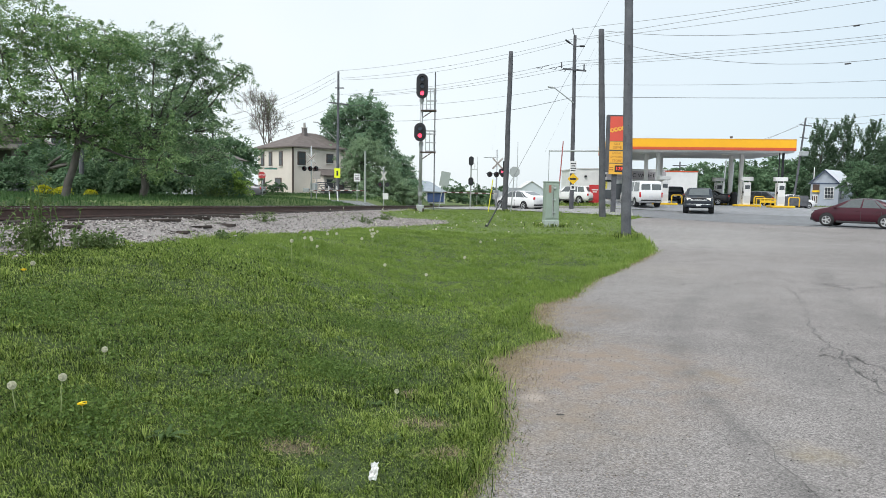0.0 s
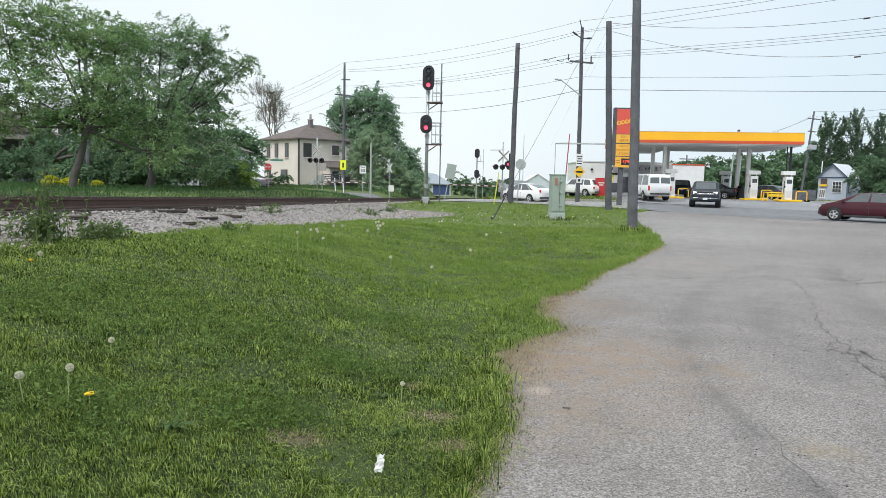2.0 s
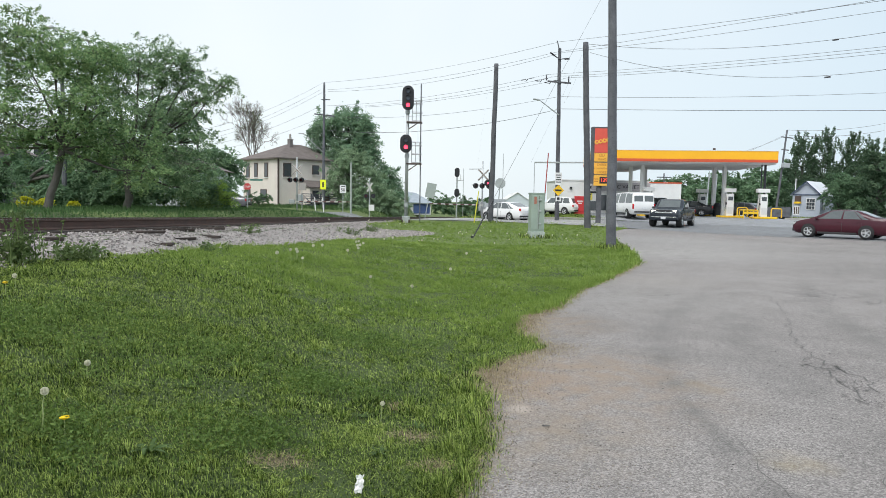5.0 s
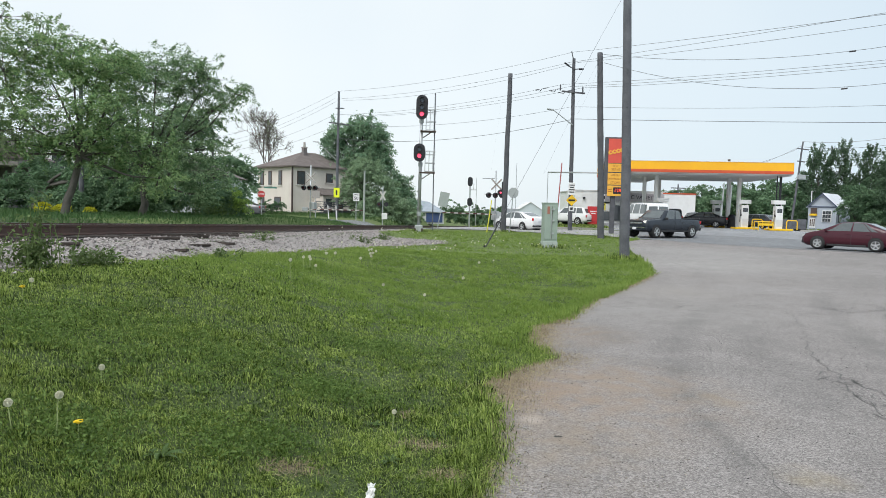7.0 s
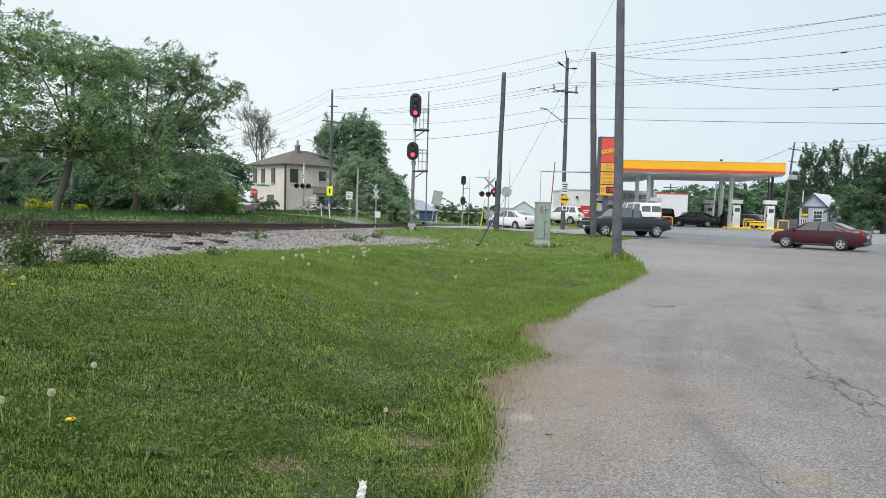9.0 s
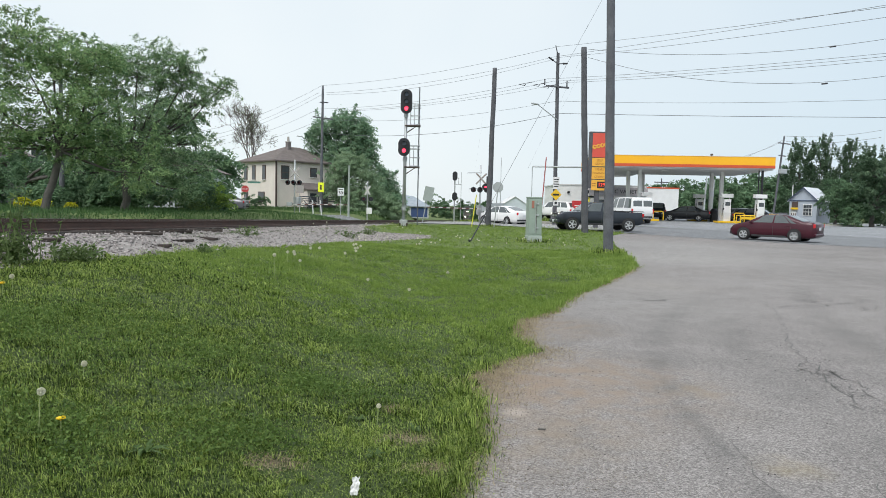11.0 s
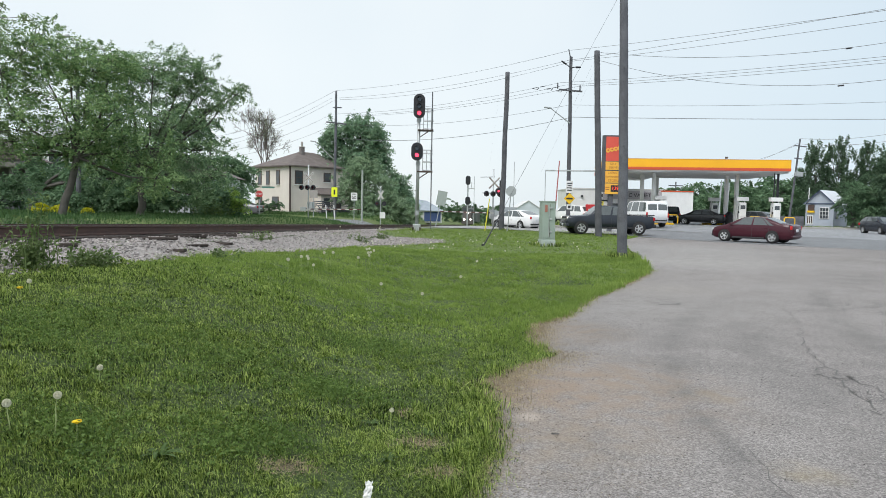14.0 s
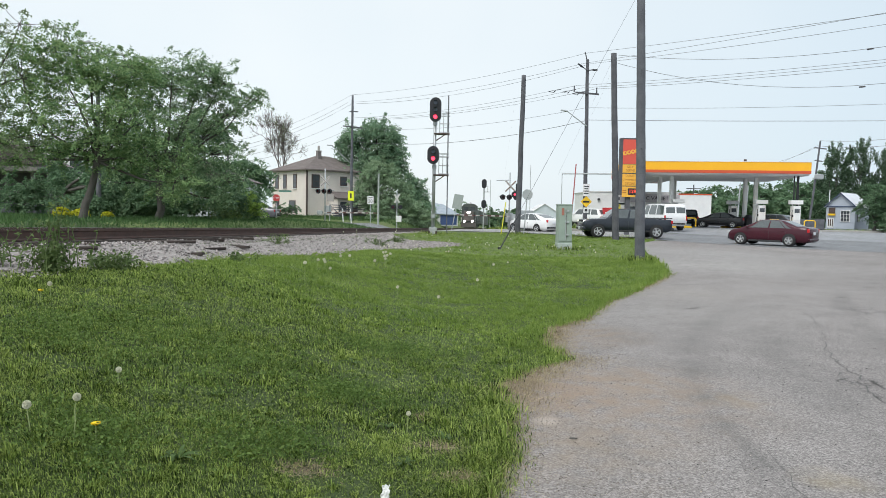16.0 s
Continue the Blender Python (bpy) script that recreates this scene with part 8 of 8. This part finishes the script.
# thin masts in the distance
for x, y, z0, h, nm, lab in ((36.4, 110.0, 0.6, 5.6, "utility_pole", "distant utility pole behind the store"), (39.3, 100.0, 0.6, 5.4, "lamp_post", "pale lamp post behind the canopy"), (40.4, 100.0, 0.6, 5.2, "lamp_post", "pale lamp post behind the canopy"), (6.0, 58.5, 0.0, 5.4, "whip_mast", "thin grey mast beside the crossing")):
    q = thing(nm, pose(x, y, z0), lab, nm.replace("_", " "))
    part("shaft", cyl(0.13 if y > 60 else 0.03, 0.1 if y > 60 else 0.02, (0, 0, -0.2), (0.25 if nm == "lamp_post" else 0, 0, h), 8), M_POLE if nm == "utility_pole" else M_GALV, q)
    if nm == "utility_pole":
        part("crossarm", box((2.2, 0.15, 0.15), (0, 0, h - 0.6)), M_POLEDARK, q)


# ---- cars ----
vehicle("sedan", pose(6.05, 56.2, -0.05, 0, 0, 129), COMPACT, "white", "white sedan waiting at the lowered crossing gate", "car")
vehicle("suv", on_land(12.7, 69.6, 133, 0.04), SUV, "white", "white suv parked beside the store", "suv")
vehicle("suv", on_land(23.4, 72.5, 78, 0.04), SUV, "slate", "dark suv parked at the store front", "suv")
vehicle("sedan", on_land(24.7, 67.0, 152, 0.04), SEDAN, "black", "black sedan parked under the canopy", "car")
vehicle("hatchback", on_land(31.4, 71.0, 125, 0.04), HATCH, "grey", "grey hatchback standing behind the fuel pumps", "car")
vehicle("sedan", on_land(-21.0, 74.5, 170, 0.05), SEDAN, "grey", "pale grey car parked by the side street", "car")
maroon, maroon_wheels, _p1 = vehicle("sedan", pose(18, 34, 0.05, 0, 0, 138), SEDAN, "maroon", "maroon sedan rolling up the road to the queue", "car")
truck, truck_wheels, _p2 = vehicle("pickup_truck", pose(18, 52, 0.05, 0, 0, -110), PICKUP, "slate", "dark blue-grey extended-cab pickup truck pulling out", "pickup truck", lit=True)
van, van_wheels, _p3 = vehicle("van", pose(17.5, 63, 0.3, 0, 0, 86), VAN, "white", "white passenger van backing from the store", "van")
leaving, leaving_wheels, _p4 = vehicle("sedan", pose(33, 64, 0.5, 0, 0, 0), SEDAN, "white", "low white car leaving the forecourt", "car")
hatch, hatch_wheels, _p5 = vehicle("hatchback", pose(40, 74, 0.5, 0, 0, -5), HATCH, "slate", "dark hatchback driving out past the small house", "car")
queue, queue_wheels, _p6 = vehicle("suv", pose(27, 34, 0.05, 0, 0, 140), SUV, "black", "black suv with lit headlights joining the queue", "suv", lit=True)

# ---- train ----
M_LOCO = mat("locomotive_grey_green", (0.075, 0.09, 0.08), (0.05, 0.06, 0.055), 0.6, 1.0)
M_LOCOSTRIPE = mat("locomotive_faded_maroon", (0.1, 0.088, 0.082), (0.075, 0.066, 0.062), 0.6, 1.0)
M_BEAM = mat("train_headlight", (1, 0.97, 0.9), (1, 0.97, 0.9), 0.3, 9.0, emit=(1.0, 0.93, 0.8), power=9.0)
train = thing("train", pose(2, 155, -2), "freight train with lit headlights approaching along the track", "train")
part("frame", box((2.9, 18.5, 0.5), (0, 9.3, 1.05), (0, 0, 0), 0.03), M_BLACK, train)
part("pilot", prism([(-1.5, 0.15), (1.5, 0.15), (1.45, 1.1), (-1.45, 1.1)], 0.35, "y"), M_LOCOSTRIPE, train, "faded brown-grey snowplough pilot")
part("nose", box((2.0, 2.0, 2.0), (0, 1.6, 2.35), (0, 0, 0), 0.15), M_LOCOSTRIPE, train)
cb = part("cab", box((3.15, 2.6, 3.1), (0, 3.7, 2.95), (0, 0, 0), 0.12), M_LOCO, train)
part("cab_roof", prism([(-1.55, 4.35), (1.55, 4.35), (1.25, 4.75), (0.6, 4.95), (-0.6, 4.95), (-1.25, 4.75)], 2.8, "y"), M_LOCO, cb).location = (0, 2.3, 0)
for x in (-1.0, 1.0):
    part("cab_window", box((1.0, 0.05, 0.62), (x * 0.7, 2.39, 3.95), (0, 0, 0), 0.03), M_GLASSDARK, cb)
part("hood", box((2.2, 13.0, 2.6), (0, 11.5, 2.7), (0, 0, 0), 0.12), M_LOCO, train)
for x in (-0.14, 0.14):
    part("headlight", cyl(0.19, 0.19, (x * 1.2, 0.5, 3.1), (x * 1.2, 0.62, 3.1), 16), M_BEAM, train, "bright twin headlight")
for x in (-0.8, 0.8):
    part("ditch_light", cyl(0.22, 0.22, (x, -0.08, 1.35), (x, 0.02, 1.35), 16), M_BEAM, train, "bright ditch light")
for x in (-1.35, 1.35):
    part("hand_rail", cyl(0.025, 0.025, (x, 0.3, 1.3), (x, 0.3, 2.3), 6), M_WHITE, train)
part("horn", cyl(0.06, 0.06, (0.2, 3.5, 4.8), (0.2, 3.5, 5.3), 8), M_BLACK, train)
for i in range(4):
    part("wheelset", box((2.2, 3.4, 0.9), (0, 2.6 + i * 4.4, 0.5), (0, 0, 0), 0.2), M_BLACK, train)
for i in range(3):
    part("freight_wagon", box((2.9, 15.5, 3.1), (0, 28.0 + i * 17, 2.4), (0, 0, 0), 0.08), M_LOCOSTRIPE if i % 2 else M_LOCO, train)


def drive(car, wheels, P, keys, dt=0.1):
    """Keys a car along (seconds, x, y, heading) and turns its wheels by the way that it goes."""
    ts = [k[0] for k in keys]
    head = np.unwrap(np.radians([k[3] for k in keys]))

    def smooth(t, vals):
        return float(np.interp(t, ts, vals))

    rows, spin, gone, last = [], [], 0.0, None
    n = int(round(16.0 / dt))
    for i in range(n + 1):
        t = i * dt
        q = [np.mean([smooth(min(max(t + o, 0), 16), v) for o in (-0.4, -0.2, 0, 0.2, 0.4)]) for v in ([k[1] for k in keys], [k[2] for k in keys], head)]
        if last is not None:
            gone += (q[0] - last[0]) * math.cos(q[2]) + (q[1] - last[1]) * math.sin(q[2])
        last = q
        rows.append((t, pose(q[0], q[1], lz(q[0], q[1]) + 0.045, 0, 0, math.degrees(q[2]))))
        spin.append((t, math.degrees(gone / P["r"])))
    walk(car, rows[::2])
    for w in wheels:
        c = w.matrix_basis.translation.copy()
        walk(w, [(t, pose(c.x, c.y, c.z, 0, a, 0)) for t, a in spin])


MAROON_KEYS = [(0, 20.90, 35.3, 134), (6.0, 20.90, 35.3, 134), (7.5, 20.59, 35.69, 134), (8, 20.43, 35.9, 134), (8.5, 20.22, 36.17, 134), (9, 20.00, 36.45, 134), (11.5, 18.61, 38.24, 134), (12, 18.35, 38.57, 134), (12.5, 18.13, 38.85, 134),
               (13, 17.91, 39.13, 134), (13.5, 17.75, 39.34, 134), (14, 17.63, 39.5, 134), (14.5, 17.55, 39.6, 134), (16, 17.53, 39.62, 134)]
TRUCK_KEYS = [(0, 18.6, 51.7, -110), (2, 18.5, 51.4, -110), (3, 18.2, 50.8, -111), (4, 17.4, 49.2, -114), (5, 16.4, 47.3, -120), (6, 15.4, 46.5, -134), (7.5, 13.96, 46.2, -150), (8, 13.3, 45.7, -156), (8.5, 12.65, 45.35, -161), (9, 12.05, 45.1, -165),
              (10, 11.2, 44.8, -170), (11.5, 10.5, 44.6, -175), (16, 10.5, 44.6, -176)]
VAN_KEYS = [(0, 16.3, 58.8, 92), (1, 16.3, 58.7, 92), (5, 16.75, 58.5, 95), (16, 16.85, 58.5, 97)]
LEAVING_KEYS = [(0, 35.2, 73.5, 2), (0.5, 38.6, 73.5, 1), (1, 41.7, 73.4, 0), (2, 48, 73.1, -3), (4, 58, 72, -6), (7, 75, 70, -8), (16, 76, 69.9, -8)]
HATCH_KEYS = [(0, 28.6, 80, -88), (9, 28.6, 79, -88), (9.8, 28.7, 74.5, -86), (10.5, 29.4, 69.4, -62), (11.0, 31.6, 67.2, -32), (11.5, 34.8, 66.4, -40), (12, 36.5, 65.8, -70), (12.5, 36.2, 64.2, -92), (13, 35.9, 61.5, -96), (13.5, 35.65, 59.1, -96), (14, 35.7, 57.0, -94), (14.5, 35.9, 54.9, -90), (15.2, 36.6, 52.0, -80), (16, 38.3, 49.4, -66)]
QUEUE_KEYS = [(0, 78, -11, 146), (9, 52, 10, 142), (12, 36, 24.6, 139), (13.3, 27.5, 34.35, 139), (14.0, 25.5, 36.16, 139), (14.5, 25.15, 36.46, 139), (15.0, 25.07, 36.53, 139), (16, 25.07, 36.53, 139)]


def train_rows():
    rows = []
    for i in range(33):
        t = i * 0.5
        y = 141.0 + (16 - t) * 19.0
        far = max(0.0, y - 252.0)
        x = -8.36 + 0.08 * y + far * far / 300.0 - 0.6 + 0.037 * min(y - 141.0, 110.0)
        rows.append((t, pose(x, y, float(rail_z(y)), -1.2 if y < 330 else 0, 0, -TURN_TRACK - math.degrees(math.atan(far / 150.0)))))
    return rows


def motions():
    drive(maroon, maroon_wheels, _p1, MAROON_KEYS)
    drive(truck, truck_wheels, _p2, TRUCK_KEYS)
    drive(van, van_wheels, _p3, VAN_KEYS)
    drive(leaving, leaving_wheels, _p4, LEAVING_KEYS)
    drive(hatch, hatch_wheels, _p5, HATCH_KEYS)
    drive(queue, queue_wheels, _p6, QUEUE_KEYS)
    walk(train, train_rows())


motions()
